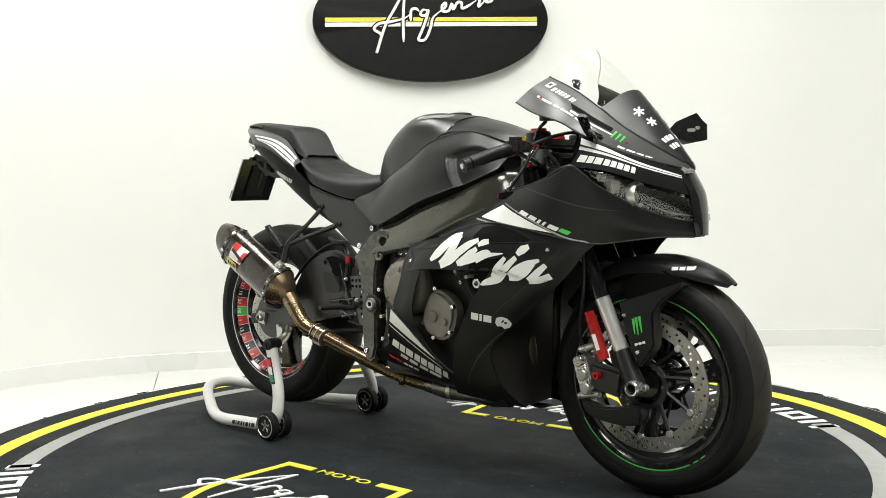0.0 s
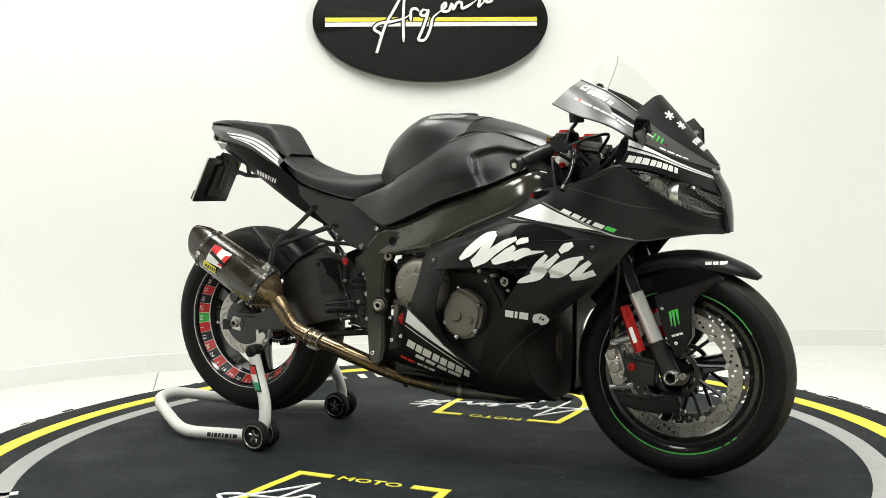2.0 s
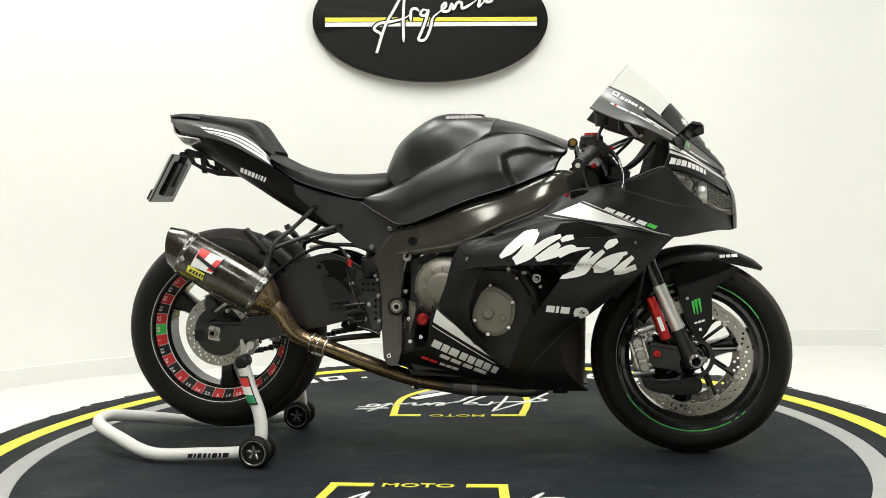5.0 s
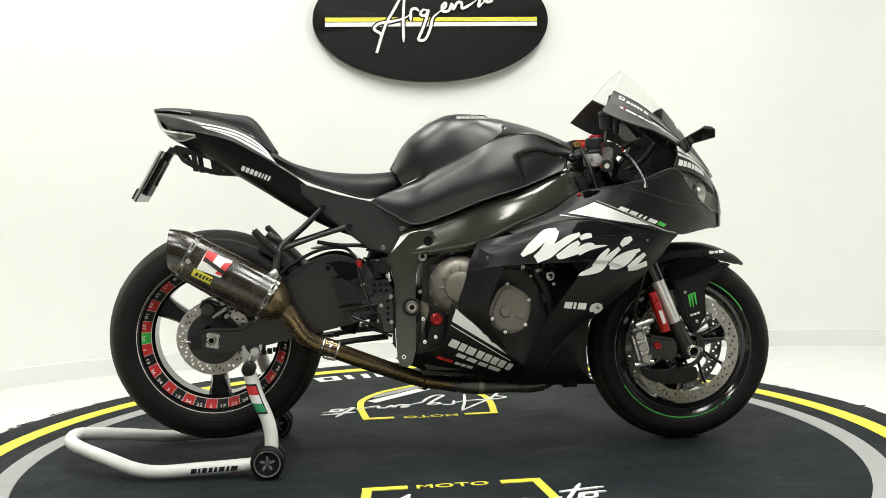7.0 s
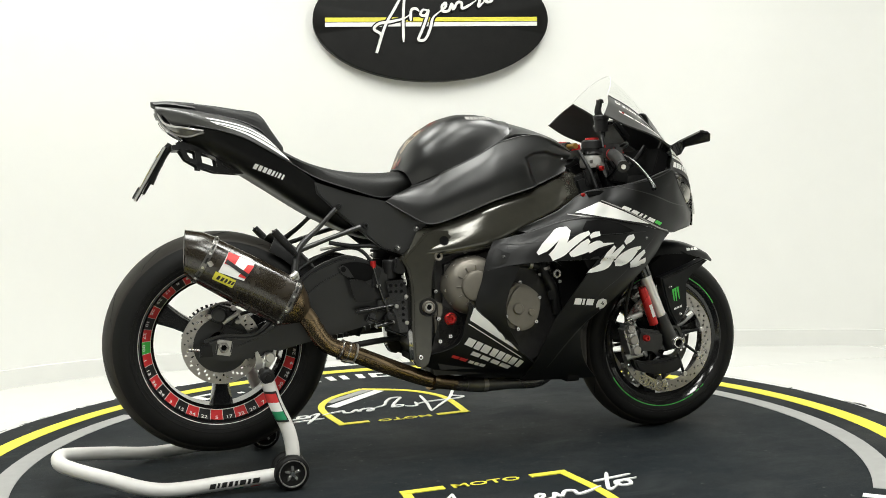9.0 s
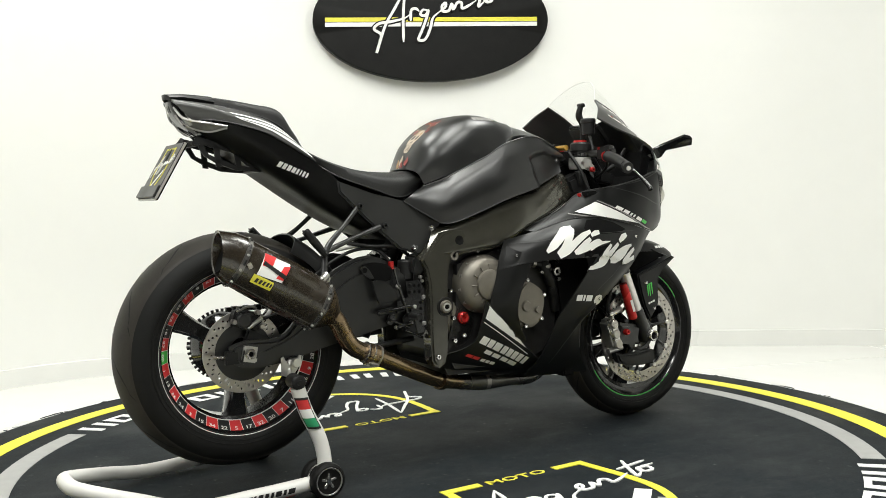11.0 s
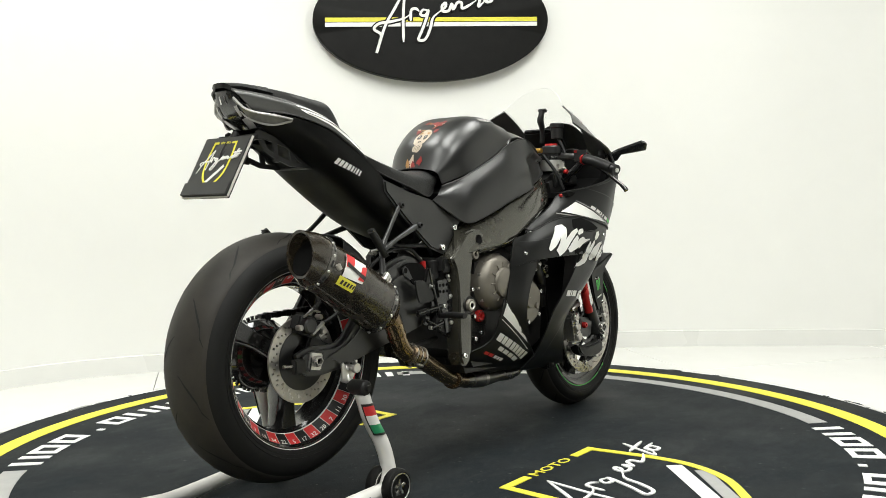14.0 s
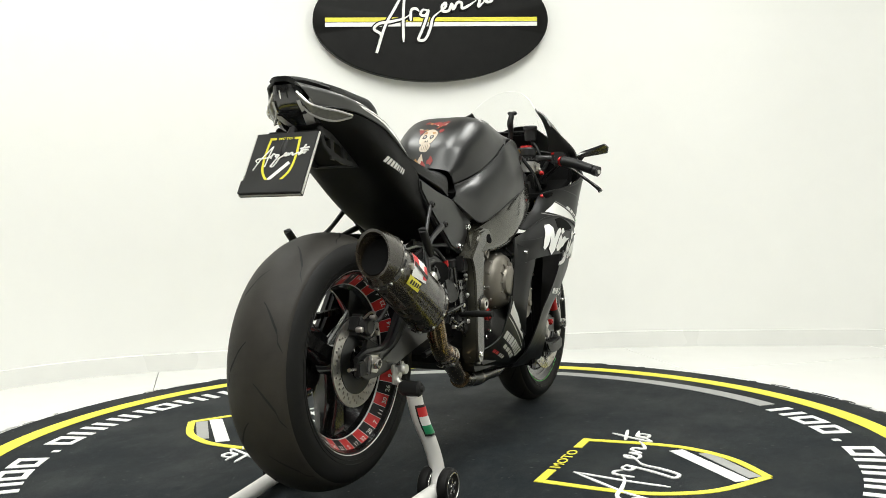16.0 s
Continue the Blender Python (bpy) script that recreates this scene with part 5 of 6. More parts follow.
# tail stripes and lettering bars
for s in (-1, 1):
    tails = [o for o in bike.children if o.name.startswith(("tail_cowl", "undertail"))]
    tt = body_tree(tails)
    tc = [o for o in tails if o.name.startswith("tail_cowl")][0 if s < 0 else 1]
    ut = [o for o in tails if o.name.startswith("undertail")][0]
    kt = ("tail_cowl", s)
    uv_mark("white_stripe", kt, s, [(.36, .52), (.95, .12), (.955, .28), (.38, .58)], M_WHITE, tc, n=14)
    uv_mark("white_stripe", kt, s, [(.38, .66), (.96, .38), (.985, .88), (.42, .76)], M_WHITE, tc, n=14)
    uv_mark("black_line", kt, s, [(.42, .71), (.97, .60), (.975, .66), (.44, .73)], M_BLKP, tc, .0026, 14, 1)
    bars_mark("word_bar", *[(-0.574, 0.877), (-0.494, 0.843)], .014, [(0, .12), (.16, .27), (.31, .42), (.46, .57), (.61, .68), (.73, .77), (.82, .89), (.94, 1)], M_WHITE, ut, tt, s, .1)

# orange, red and bone print on the tank, behind the filler
tk = body_tree([tank])
def blot(cx, cy, rx, ry, m, lift, ph, wob=.16):
    cx, cy, rx, ry = -.080 + (cx + .080) * 1.2, cy * 1.35, rx * 1.25, ry * 1.35
    mark("print_patch", [(cx + rx * math.cos(a) * (1 + wob * math.sin(3 * a + ph)), cy + ry * math.sin(a) * (1 + wob * math.cos(2 * a + ph))) for a in np.linspace(0, 6.28, 17)[:-1]],
         m, tank, tk, lift=lift, top=True, step=.009)


blot(-.074, 0, .022, .021, M_BONE, .0012, 1.0, .10)
blot(-.099, 0, .008, .012, M_BONE, .0012, 2.0, .14)
for sy in (-1, 1):
    blot(-.076, sy * .0085, .0062, .0056, M_BLKP, .0020, sy, .12)
    blot(-.0755, sy * .0085, .0030, .0025, M_SMOKE, .0027, sy, .1)
    blot(-.088, sy * .0025, .0024, .0018, M_BLKP, .0020, 0, .1)
    blot(-.064, sy * .010, .0035, .0050, M_PRINTO, .0020, sy, .3)
rng = random.Random(11)
for k in range(30):
    top_ = k % 3 != 0
    cx = (-.058 + .036 * rng.random()) if top_ else (-.128 + .016 * rng.random())
    cy = (rng.random() - .5) * (.066 if top_ else .040)
    blot(cx, cy, .003 + .0045 * rng.random(), .003 + .0045 * rng.random(), (M_PRINTR, M_PRINTR, M_BLKP, M_PRINTO, M_PRINTR, M_BONE)[rng.randrange(6)], .0014 + .00004 * k, k, .35)
for k in range(4):
    blot(-.099, -.0066 + .0044 * k, .005, .0005, M_BLKP, .0020, 0, .0)
lathe("filler_cap", [(0, .004), (.030, .004), (.035, .002), (.038, -.006), (0, -.006)], (.13, 0, 1.0295), M_PLAST, tank, 32, "z")
bars_mark("maker_bar", (.06, 1.012), (.16, 1.012), .010, WORD8, M_SMOKE, tank, tk, -1, 0)
sd = body_tree([o for o in bike.children if o.name.startswith("tank_side_cover")])
for s in (-1, 1):
    cov = [o for o in bike.children if o.name.startswith("tank_side_cover")][0 if s < 0 else 1]
    q = ([(0.368, 0.894)])[0]
    p = drop_on(sd, (q[0], s * 1.0, q[1]), (0, -s, 0), 0.001)
    bolt(cov, p.x, p.y, p.z, .006, s)

# ---------------- engine covers, frame fittings ----------------
for s in (-1, 1):
    clutch = lathe("clutch_cover", [(0, s * .062), (.036, s * .062), (.044, s * .058), (.046, s * .048), (.062, s * .046), (.078, s * .036), (.088, s * .015), (.090, s * -.04)],
                   (.050, s * .150, .522), M_COVER, bike, 48, label="grey cast clutch cover")
    for k in range(12):
        a = 2 * math.pi * k / 12
        block("cover_rib", (.050 + .053 * math.cos(a), s * .198, .522 + .053 * math.sin(a)), (.018, .006, .003), M_COVER, clutch, (0, -math.degrees(a), 0), .001, seg=1)
    for k in range(9):
        a = radians(20 + 28 * k)
        bolt(clutch, .050 + .084 * math.cos(a), s * .168, .522 + .084 * math.sin(a), .0050, s, M_STEEL)
    for k in range(10):
        a = 2 * math.pi * k / 10
        lathe("cap_dimple", [(0, s * .0115), (.0018, s * .0115), (.0018, s * .009)], (-.017 + .0145 * math.cos(a), s * .1535, .425 + .0145 * math.sin(a)), M_BLKP, bike, 6)
    tube("hose_clamp", [(.284, s * .164, .565), (.286, s * .1645, .556)], .0180, M_STEEL, bike, 14, 2)
    tube("hose_clamp", [(.235, s * .1605, .576), (.245, s * .1605, .5745)], .0148, M_STEEL, bike, 14, 2)
    block("sensor_plug", (.215, s * .172, .600), (.030, .016, .014), M_PLAST, bike, (0, 15, 0), .003)
    block("sensor_plug", (.300, s * .172, .480), (.018, .016, .030), M_PLAST, bike, (0, -15, 0), .003)
    tube("wiring", [(.215, s * .178, .600), (.25, s * .185, .585), (.30, s * .182, .59), (.34, s * .170, .57)], .0035, M_PLAST, bike, 8)
    for q in ((.262, .545), (.330, .520), (.318, .595), (.175, .600)):
        bolt(bike, q[0], s * .176, q[1], .0055, s, M_ALU)
    gen = plate("generator_cover", [(.160, .506), (.184, .522), (.216, .514), (.254, .480), (.252, .430), (.232, .393), (.197, .380), (.156, .395), (.134, .424), (.138, .460)], s * .150, s * .202, M_COVER, bike, .010,
                round_n=36, label="grey cast engine cover with bolts")
    for q, r in (([(0.180, 0.448)][0], .017), ([(0.222, 0.435)][0], .010)):
        lathe("cover_boss", [(0, s * .006), (r * .85, s * .006), (r, s * .002), (r, s * -.006)], (q[0], s * .203, q[1]), M_COVER, gen, 24)
    for q in [(0.188, 0.527), (0.250, 0.478), (0.238, 0.406), (0.178, 0.387), (0.141, 0.427)]:
        bolt(gen, q[0], s * .200, q[1], .0065, s)
    lathe("oil_cap", [(0, s * .006), (.005, s * .006), (.006, s * .012), (.013, s * .014), (.0185, s * .010), (.0185, s * -.03)], (-.017, s * .150, .425), M_RED, bike, 28, label="red anodised oil filler cap")
    plate("lower_engine_cover", [(-.06, .48), (.02, .44), (.03, .40), (.0, .345), (-.05, .335), (-.062, .40)], s * .12, s * .150, M_COVER, bike, .008, round_n=30)
    for q in [(-0.058, 0.429), (-0.023, 0.375), (-0.055, 0.362), (-0.065, 0.510), (0.031, 0.623)]:
        bolt(bike, q[0], s * .165, q[1], .007, s)
    bolt(bike, *[(0.320, 0.544)][0][:1], s * .17, [(0.320, 0.544)][0][1], .016, s, M_ALU, "frame_slider")
    tube("coolant_hose", [(.30, s * .15, .62), (.28, s * .165, .56), (.31, s * .165, .50), (.33, s * .15, .42)], .016, M_PLAST, bike, 12)
    tube("coolant_hose", [(.16, s * .155, .58), (.24, s * .160, .575), (.34, s * .155, .54)], .013, M_PLAST, bike, 12)
    tube("wiring", [(.10, s * .17, .62), (.15, s * .175, .60), (.22, s * .172, .615), (.28, s * .170, .64)], .005, M_PLAST, bike, 8)
    # frame and pivot
    lathe("pivot_bolt", [(0, s * .002), (.008, s * .002), (.008, s * .010), (.017, s * .011), (.019, s * .007), (.019, s * -.02)], (-.091, s * .1735, .466), M_COVER, bike, 24)
    lathe("pivot_bore", [(0, s * .0105), (.0075, s * .0105), (.009, s * .0125), (.012, s * .0125), (.0125, s * .010)], (-.091, s * .1735, .466), M_ALU, bike, 20)
    lathe("pivot_hole", [(0, s * .0112), (.007, s * .0112), (.007, s * .0)], (-.091, s * .1735, .466), M_DEEP, bike, 16)
    lathe("pivot_collar", [(.019, s * .001), (.027, s * .002), (.029, s * -.003), (.019, s * -.004)], (-.091, s * .1735, .466), M_PLAST, bike, 24, closed=True)
    fr_tree = body_tree([o for o in bike.children if o.name.startswith(("main_frame", "pivot_plate"))])
    fr_ = [o for o in bike.children if o.name.startswith("main_frame")][0 if s < 0 else 1]
    # flat near-black discs paint the shade of two holes in the frame
    for q, r in (((-.038, .657), .014), ((-.056, .612), .009)):
        mark("frame_hole_shade", [(q[0] + r * math.cos(a), q[1] + r * math.sin(a)) for a in np.linspace(0, 6.283, 21)[:-1]], M_DEEP, fr_, fr_tree, s, .0012, .012)
    lathe("frame_plug", [(.006, s * .002), (.0125, s * .004), (.0135, s * .001), (.0135, s * -.004), (.006, s * -.004)], (-.056, s * .1735, .612), M_COVER, bike, 20, closed=True)
    for q in ((-.112, .695), (-.169, .640)):
        bolt(bike, q[0], s * .138, q[1], .010, s)
    bolt(bike, -.340, s * .138, .764, .009, s, M_PLAST)
    bolt(bike, -.118, s * .1735, .321, .008, s)
    # pillion peg hanger: two arms meeting above the silencer bolt
    hanger = tube("peg_hanger", [(-.340, s * .132, .764), (-.402, s * .150, .705), (-.462, s * .175, .650), (-.479, s * .190, .585)], [.008, .0065, .009, .012], M_BLACKM, bike, 10, 24, squash=.7)
    tube("hanger_arm", [(-.278, s * .134, .703), (-.37, s * .150, .675), (-.462, s * .172, .645)], [.009, .0065, .008], M_BLACKM, hanger, 10, 16)
    bolt(hanger, -.479, s * .204, .574, .011, s, M_ALU)
    peg = tube("pillion_peg", [(-.474, s * .196, .634), (-.500, s * .200, .664), (-.534, s * .204, .702)], [.008, .0115, .0105], M_PLAST, hanger, 12, 12)
    for k in range(7):
        f_ = .14 + .125 * k
        block("peg_rib", (-.474 - .060 * f_, s * (.196 + .008 * f_) , .634 + .068 * f_), (.028, .022, .0036), M_PLAST, peg, (0, 41.4, 0), .001, seg=1)
    bolt(bike, -.263, s * .138, .707, .009, s, M_PLAST)
    # footrest set
    rs = plate("rearset_plate", [(-.150, .530), (-.125, .50), (-.128, .42), (-.150, .385), (-.215, .405), (-.215, .44), (-.175, .49)], s * .135, s * .146, M_PLAST, bike, .003, label="black machined footrest bracket")
    for q in [(-0.151, 0.494), (-0.178, 0.469), (-0.192, 0.426), (-0.150, 0.419), (-0.240, 0.416), (-0.230, 0.534), (-0.152, 0.544)]:
        bolt(rs, q[0], s * .148, q[1], .0052, s, M_ALU)
    tube("footrest", [(-.195, s * .150, .445), (-.215, s * .200, .452), (-.228, s * .262, .455)], [.008, .0095, .008], M_PLAST, rs, 12, 12)
    plate("heel_guard", [(-0.321, 0.554), (-0.308, 0.557), (-0.273, 0.548), (-0.238, 0.507), (-0.246, 0.494), (-0.300, 0.491), (-0.310, 0.508)], s * .158, s * .163, M_PLAST, rs, .002, round_n=28)
    tube("linkage", [(-.24, s * .150, .46), (-.19, s * .152, .468)], .0032, M_PLAST, rs, 8)
for s in (-1, 1):
    adj = plate("adjuster_plate", [(-.208, .545), (-.160, .548), (-.146, .520), (-.146, .395), (-.172, .392), (-.182, .440), (-.196, .470), (-.236, .476), (-.236, .490), (-.200, .500)], s * .143, s * .150, M_GLOSSB, bike, .0015,
                label="black drilled footrest adjuster plate")
    # near-black dots paint the shade inside drilled holes
    for px_, pz_ in ((-.196, .532), (-.180, .532), (-.164, .532), (-.196, .514), (-.180, .514), (-.164, .514), (-.160, .482), (-.160, .464), (-.160, .446), (-.160, .428)):
        lathe("drill_hole_shade", [(0, s * .0006), (.0048, s * .0006), (.0048, s * -.002)], (px_, s * .150, pz_), M_DEEP, adj, 10)
    for px_, pz_, r_ in ((-.232, .533, .0062), (-.150, .498, .0056), (-.180, .471, .0062), (-.192, .425, .0052), (-.150, .421, .0062), (-.240, .416, .0056), (-.158, .556, .0052)):
        bolt(adj, px_, s * .151, pz_, r_, s, M_ALU)
    for p0, p1, r_ in (((-.300, .462), (-.190, .474), .0050), ((-.232, .533), (-.205, .455), .0048), ((-.232, .533), (-.245, .585), .0040), ((-.192, .425), (-.240, .416), .0055), ((-.262, .440), (-.200, .412), .0042)):
        tube("linkage_rod", [(p0[0], s * .153, p0[1]), (p1[0], s * .153, p1[1])], r_, M_GLOSSB, adj, 8, 2)
    block("linkage_block", (-.275, s * .150, .464), (.050, .014, .016), M_PLAST, bike, (0, -6, 0), .003)
    block("linkage_block", (-.165, s * .140, .588), (.036, .030, .046), M_PLAST, bike, (0, 8, 0), .005)
    block("linkage_block", (-.255, s * .142, .440), (.024, .014, .030), M_GLOSSB, bike, (0, 25, 0), .004)
    tube("chain_slider", [(-.16, s * .10, .372), (-.26, s * .11, .365), (-.36, s * .11, .352)], .009, M_PLAST, bike, 8)
    tube("gear_rod", [(-.215, s * .155, .405), (-.18, s * .145, .392), (-.15, s * .140, .378)], .0040, M_GLOSSB, bike, 8)
block("master_cylinder", (-.235, -.128, .555), (.022, .024, .06), M_PLAST, bike, (0, 15, 0), .005)
lathe("reservoir_cap", [(0, .012), (.008, .012), (.009, .0), (.007, -.012), (0, -.012)], (-.240, -.125, .592), M_RED, bike, 14, "z")
lathe("hose_union", [(0, .010), (.007, .010), (.007, -.010), (0, -.010)], (-.238, -.125, .575), M_ALU, bike, 12, "z")
lathe("fluid_reservoir", [(0, .030), (.020, .030), (.023, .026), (.023, -.024), (.018, -.030), (0, -.030)], (-.185, -.110, .575), M_PLAST, bike, 20, "z")
tube("brake_hose", [(-.240, -.125, .600), (-.28, -.11, .640), (-.36, -.10, .635), (-.46, -.10, .58), (-.56, -.10, .49), (-.62, -.105, .47)], .005, M_PLAST, bike, 8)
tube("brake_hose", [(-.24, -.12, .61), (-.30, -.09, .648), (-.38, -.06, .64)], .004, M_ALU, bike, 8)
tube("wiring", [(-.17, -.10, .62), (-.22, -.12, .645), (-.30, -.115, .65), (-.36, -.09, .66)], .006, M_PLAST, bike, 8)
tube("rear_shock", [(-.16, -.02, .68), (-.23, -.01, .50), (-.28, 0, .38)], .026, M_PLAST, bike, 14, 16)
for k in range(9):
    z = .42 + k * .026
    lathe("spring_coil", [(.026, -.004), (.034, -.003), (.034, .003), (.026, .004)], (-.265 + (z - .42) * .39, -.008, z), M_PLAST, bike, 20, "z", closed=True)
# rear brake
rc = block("rear_caliper", (-.668, -.098, .470), (.080, .046, .052), M_PLAST, bike, (0, 22, 0), .010, "black rear brake caliper", 3)
lathe("caliper_piston", [(0, -.034), (.016, -.034), (.021, -.030), (.022, -.01)], (-.680, -.098, .473), M_BLACKM, rc, 20)
for q in ((-.706, .470), (-.640, .490), (-.630, .452)):
    lathe("caliper_bolt", [(0, -.027), (.006, -.027), (.0075, -.024), (.0075, -.01)], (q[0], -.098, q[1]), M_STEEL, rc, 12)
tube("pad_spring", [(-.700, -.125, .497), (-.670, -.127, .508), (-.645, -.125, .503)], .003, M_STEEL, rc, 6)
tube("caliper_pin", [(-.67, -.12, .45), (-.63, -.12, .475)], .006, M_ALU, rc, 10)
block("caliper_hanger", (-.635, -.105, .405), (.090, .014, .05), M_PLAST, bike, (0, 25, 0), .006)
for s in (-1, 1):
    plate("chain_adjuster", [(-.735, .395), (-.70, .395), (-.70, .36), (-.735, .36)], s * .112, s * .130, M_PLAST, bike, .003)
    tube("adjuster_bolt", [(-.765, s * .118, .382), (-.735, s * .118, .378)], .0045, M_STEEL, bike, 8)
    lathe("stand_spool", [(0, s * .038), (.012, s * .038), (.014, s * .030), (.008, s * .024), (.008, s * .008), (.014, s * .0), (0, s * .0)], (-.548, s * .118, .350), M_ALU, bike, 16)
# chain and sprockets on the far side


def chainwheel(na, nr):
    for i in range(na):
        if i % 12 < 9:
            yield (i, 1)
            yield (i, 2)
        if i % 2:
            yield (i, 4)


lathe("sprocket_carrier", [(.036, .020), (.070, .030), (.092, .062), (.094, .084), (.060, .086), (.036, .080)], RA, M_GLOSSB, rear_wheel, 48, closed=True)
ring_with_holes("sprocket", .045, .100, .089, M_ENGINE, rear_wheel, RA, chainwheel, nr=5, thick=.006, na=84)
lathe("front_sprocket_cover", [(0, .02), (.05, .02), (.055, .012), (.055, -.02), (0, -.02)], (-.06, .14, .45), M_PLAST, bike, 24)
for p0, p1 in (((-.660, .089, .480), (-.06, .089, .485)), ((-.660, .089, .284), (-.06, .089, .415))):
    n_ = 34
    V, F = [], []
    for k in range(n_):
        c = np.array(p0) + (np.array(p1) - np.array(p0)) * (k + .5) / n_
        hh = .0085 if k % 2 else .0065
        for dx, dy, dz in ((-.0075, -.008, -hh), (.0075, -.008, -hh), (.0075, .008, -hh), (-.0075, .008, -hh), (-.0075, -.008, hh), (.0075, -.008, hh), (.0075, .008, hh), (-.0075, .008, hh)):
            V.append(c + (dx, dy, dz))
        o = 8 * k
        F += [(o, o+3, o+2, o+1), (o+4, o+5, o+6, o+7), (o, o+1, o+5, o+4), (o+1, o+2, o+6, o+5), (o+2, o+3, o+7, o+6), (o+3, o, o+4, o+7)]
    mesh_part("chain_run", V, F, M_ENGINE, bike, "dark roller chain", 0)
# rear hugger
hug = []
for hw_, dr in ((.100, -.035), (.094, .0), (.05, .016), (0, .020)):
    hug.append([(RA[0] + (.328 + dr) * math.cos(radians(a)), hw_, RA[2] + (.328 + dr) * math.sin(radians(a))) for a in (8, 22, 36, 50, 62)])
skin("rear_hugger", hug, M_PLAST, bike, 20, 8, .004, sym=True)

# ---------------- tail lamp, plate ----------------
skin("tail_lamp", [
    [(-.812, .040, 1.045), (-.806, .046, 1.02), (-.785, .064, .992), (-.742, .070, .965)],
    [(-.826, .024, 1.048), (-.818, .028, 1.02), (-.796, .034, .990), (-.752, .034, .962)],
    [(-.828, .0, 1.048), (-.820, .0, 1.02), (-.798, .0, .990), (-.752, .0, .960)]], M_GLOSSB, bike, 16, 8, .006, sym=True, label="smoked tail lamp with clear edges")
for s in (-1, 1):
    mesh_part("lamp_fin", [(-.822, s*.03, 1.03), (-.800, s*.06, 1.0), (-.74, s*.10, .985), (-.70, s*.110, .978), (-.745, s*.085, .968), (-.79, s*.05, .985),
                           (-.812, s*.03, 1.02), (-.79, s*.055, .994), (-.74, s*.092, .979), (-.70, s*.104, .972), (-.745, s*.08, .964), (-.785, s*.045, .98)],
              [(0, 1, 4, 5), (1, 2, 3, 4), (6, 11, 10, 7), (7, 10, 9, 8), (0, 6, 7, 1), (1, 7, 8, 2), (2, 8, 9, 3), (3, 9, 10, 4), (4, 10, 11, 5), (5, 11, 6, 0)], M_FIN, bike)
    for k_ in range(3):
        f_ = .2 + .27 * k_
        tube("lamp_rib", [(-.812 + .10 * f_, s * (.036 + .066 * f_), 1.024 - .038 * f_), (-.790 + .075 * f_, s * (.050 + .046 * f_), .992 - .018 * f_)], .0028, M_POLISH, bike, 6, 2)
    tube("lamp_edge", [(-.812, s * .030, 1.018), (-.787, s * .047, .983), (-.745, s * .083, .966), (-.702, s * .109, .976)], .0028, M_SMOKE, bike, 6, 16)
    tube("lamp_edge", [(-.818, s * .032, 1.032), (-.800, s * .0605, 1.002), (-.742, s * .101, .987), (-.702, s * .111, .980)], .003, M_POLISH, bike, 6, 16)
tl_ = [o for o in bike.children if o.name.startswith("tail_lamp")][0]
for s in (-1, 1):
    vm = (lambda q: q) if s < 0 else (lambda q: 1 - q)
    for quad in ([(.30, vm(.14)), (.55, vm(.20)), (.58, vm(.26)), (.32, vm(.22))], [(.60, vm(.10)), (.95, vm(.20)), (.98, vm(.38)), (.64, vm(.28))]):
        uv_mark("lamp_lens", ("tail_lamp", 0), s, quad, M_SMOKE, tl_, .004, 6, 3)
    uv_mark("lamp_led", ("tail_lamp", 0), s, [(.10, vm(.40)), (.26, vm(.40)), (.26, vm(.50)), (.10, vm(.50))], M_POLISH, tl_, .003, 4, 3)
skin("tail_bridge", [[(-.826, .036, 1.058), (-.79, .044, 1.058), (-.72, .064, 1.046)], [(-.834, .020, 1.066), (-.79, .026, 1.068), (-.72, .042, 1.062)], [(-.836, 0, 1.067), (-.79, 0, 1.069), (-.72, 0, 1.063)]],
     M_BLACKF, bike, 12, 6, .012, sym=True)
pm = Matrix.Translation((-.846, .001, .867)) @ pose(0, 0, 0, 0, 30, 0)
holder = plate("plate_bracket", [(-.775, .950), (-.765, .956), (-.672, .929), (-.630, .892), (-.590, .872), (-.590, .862), (-.636, .880), (-.676, .914), (-.745, .932), (-.768, .930)], -.060, -.054, M_PLAST, bike, .001)
for y0, y1 in ((-.060, -.054), (.054, .060)):
    if y0 > 0:
        plate("bracket_side", [(-.775, .950), (-.765, .956), (-.672, .929), (-.630, .892), (-.590, .872), (-.590, .862), (-.636, .880), (-.676, .914), (-.745, .932), (-.768, .930)], y0, y1, M_PLAST, holder, .001)
    plate("bracket_side", [(-.768, .934), (-.752, .934), (-.738, .910), (-.712, .898), (-.664, .881), (-.590, .872), (-.590, .862), (-.668, .868), (-.718, .886), (-.750, .905)], y0, y1, M_PLAST, holder, .001)
    for x0 in (-.715, -.662):
        plate("bracket_strut", [(x0 - .010, .938), (x0 + .006, .932), (x0 + .012, .876), (x0 - .004, .878)] if x0 < -.69 else [(x0 - .008, .918), (x0 + .008, .906), (x0 + .014, .874), (x0 - .002, .872)], y0, y1, M_PLAST, holder, .001)
block("bracket_bar", (-.775, 0, .938), (.022, .15, .014), M_PLAST, holder, (0, 0, 0), .003)
tube("bracket_web", [(-.600, -.057, .867), (-.600, .057, .867)], .005, M_PLAST, holder, 8)
lp = block("number_plate", (0, 0, 0), (.008, .170, .165), M_GREYM, bike, (0, 0, 0), .002, "black show plate with yellow shield and white emblem")
lp.matrix_basis = pm
block("plate_rim", (.0055, 0, 0), (.003, .173, .168), M_GLOSSB, lp, (0, 0, 0), .001)
block("plate_flap", (-.007, 0, -.064), (.005, .172, .034), M_GREYM, lp, (0, 0, 0), .001)
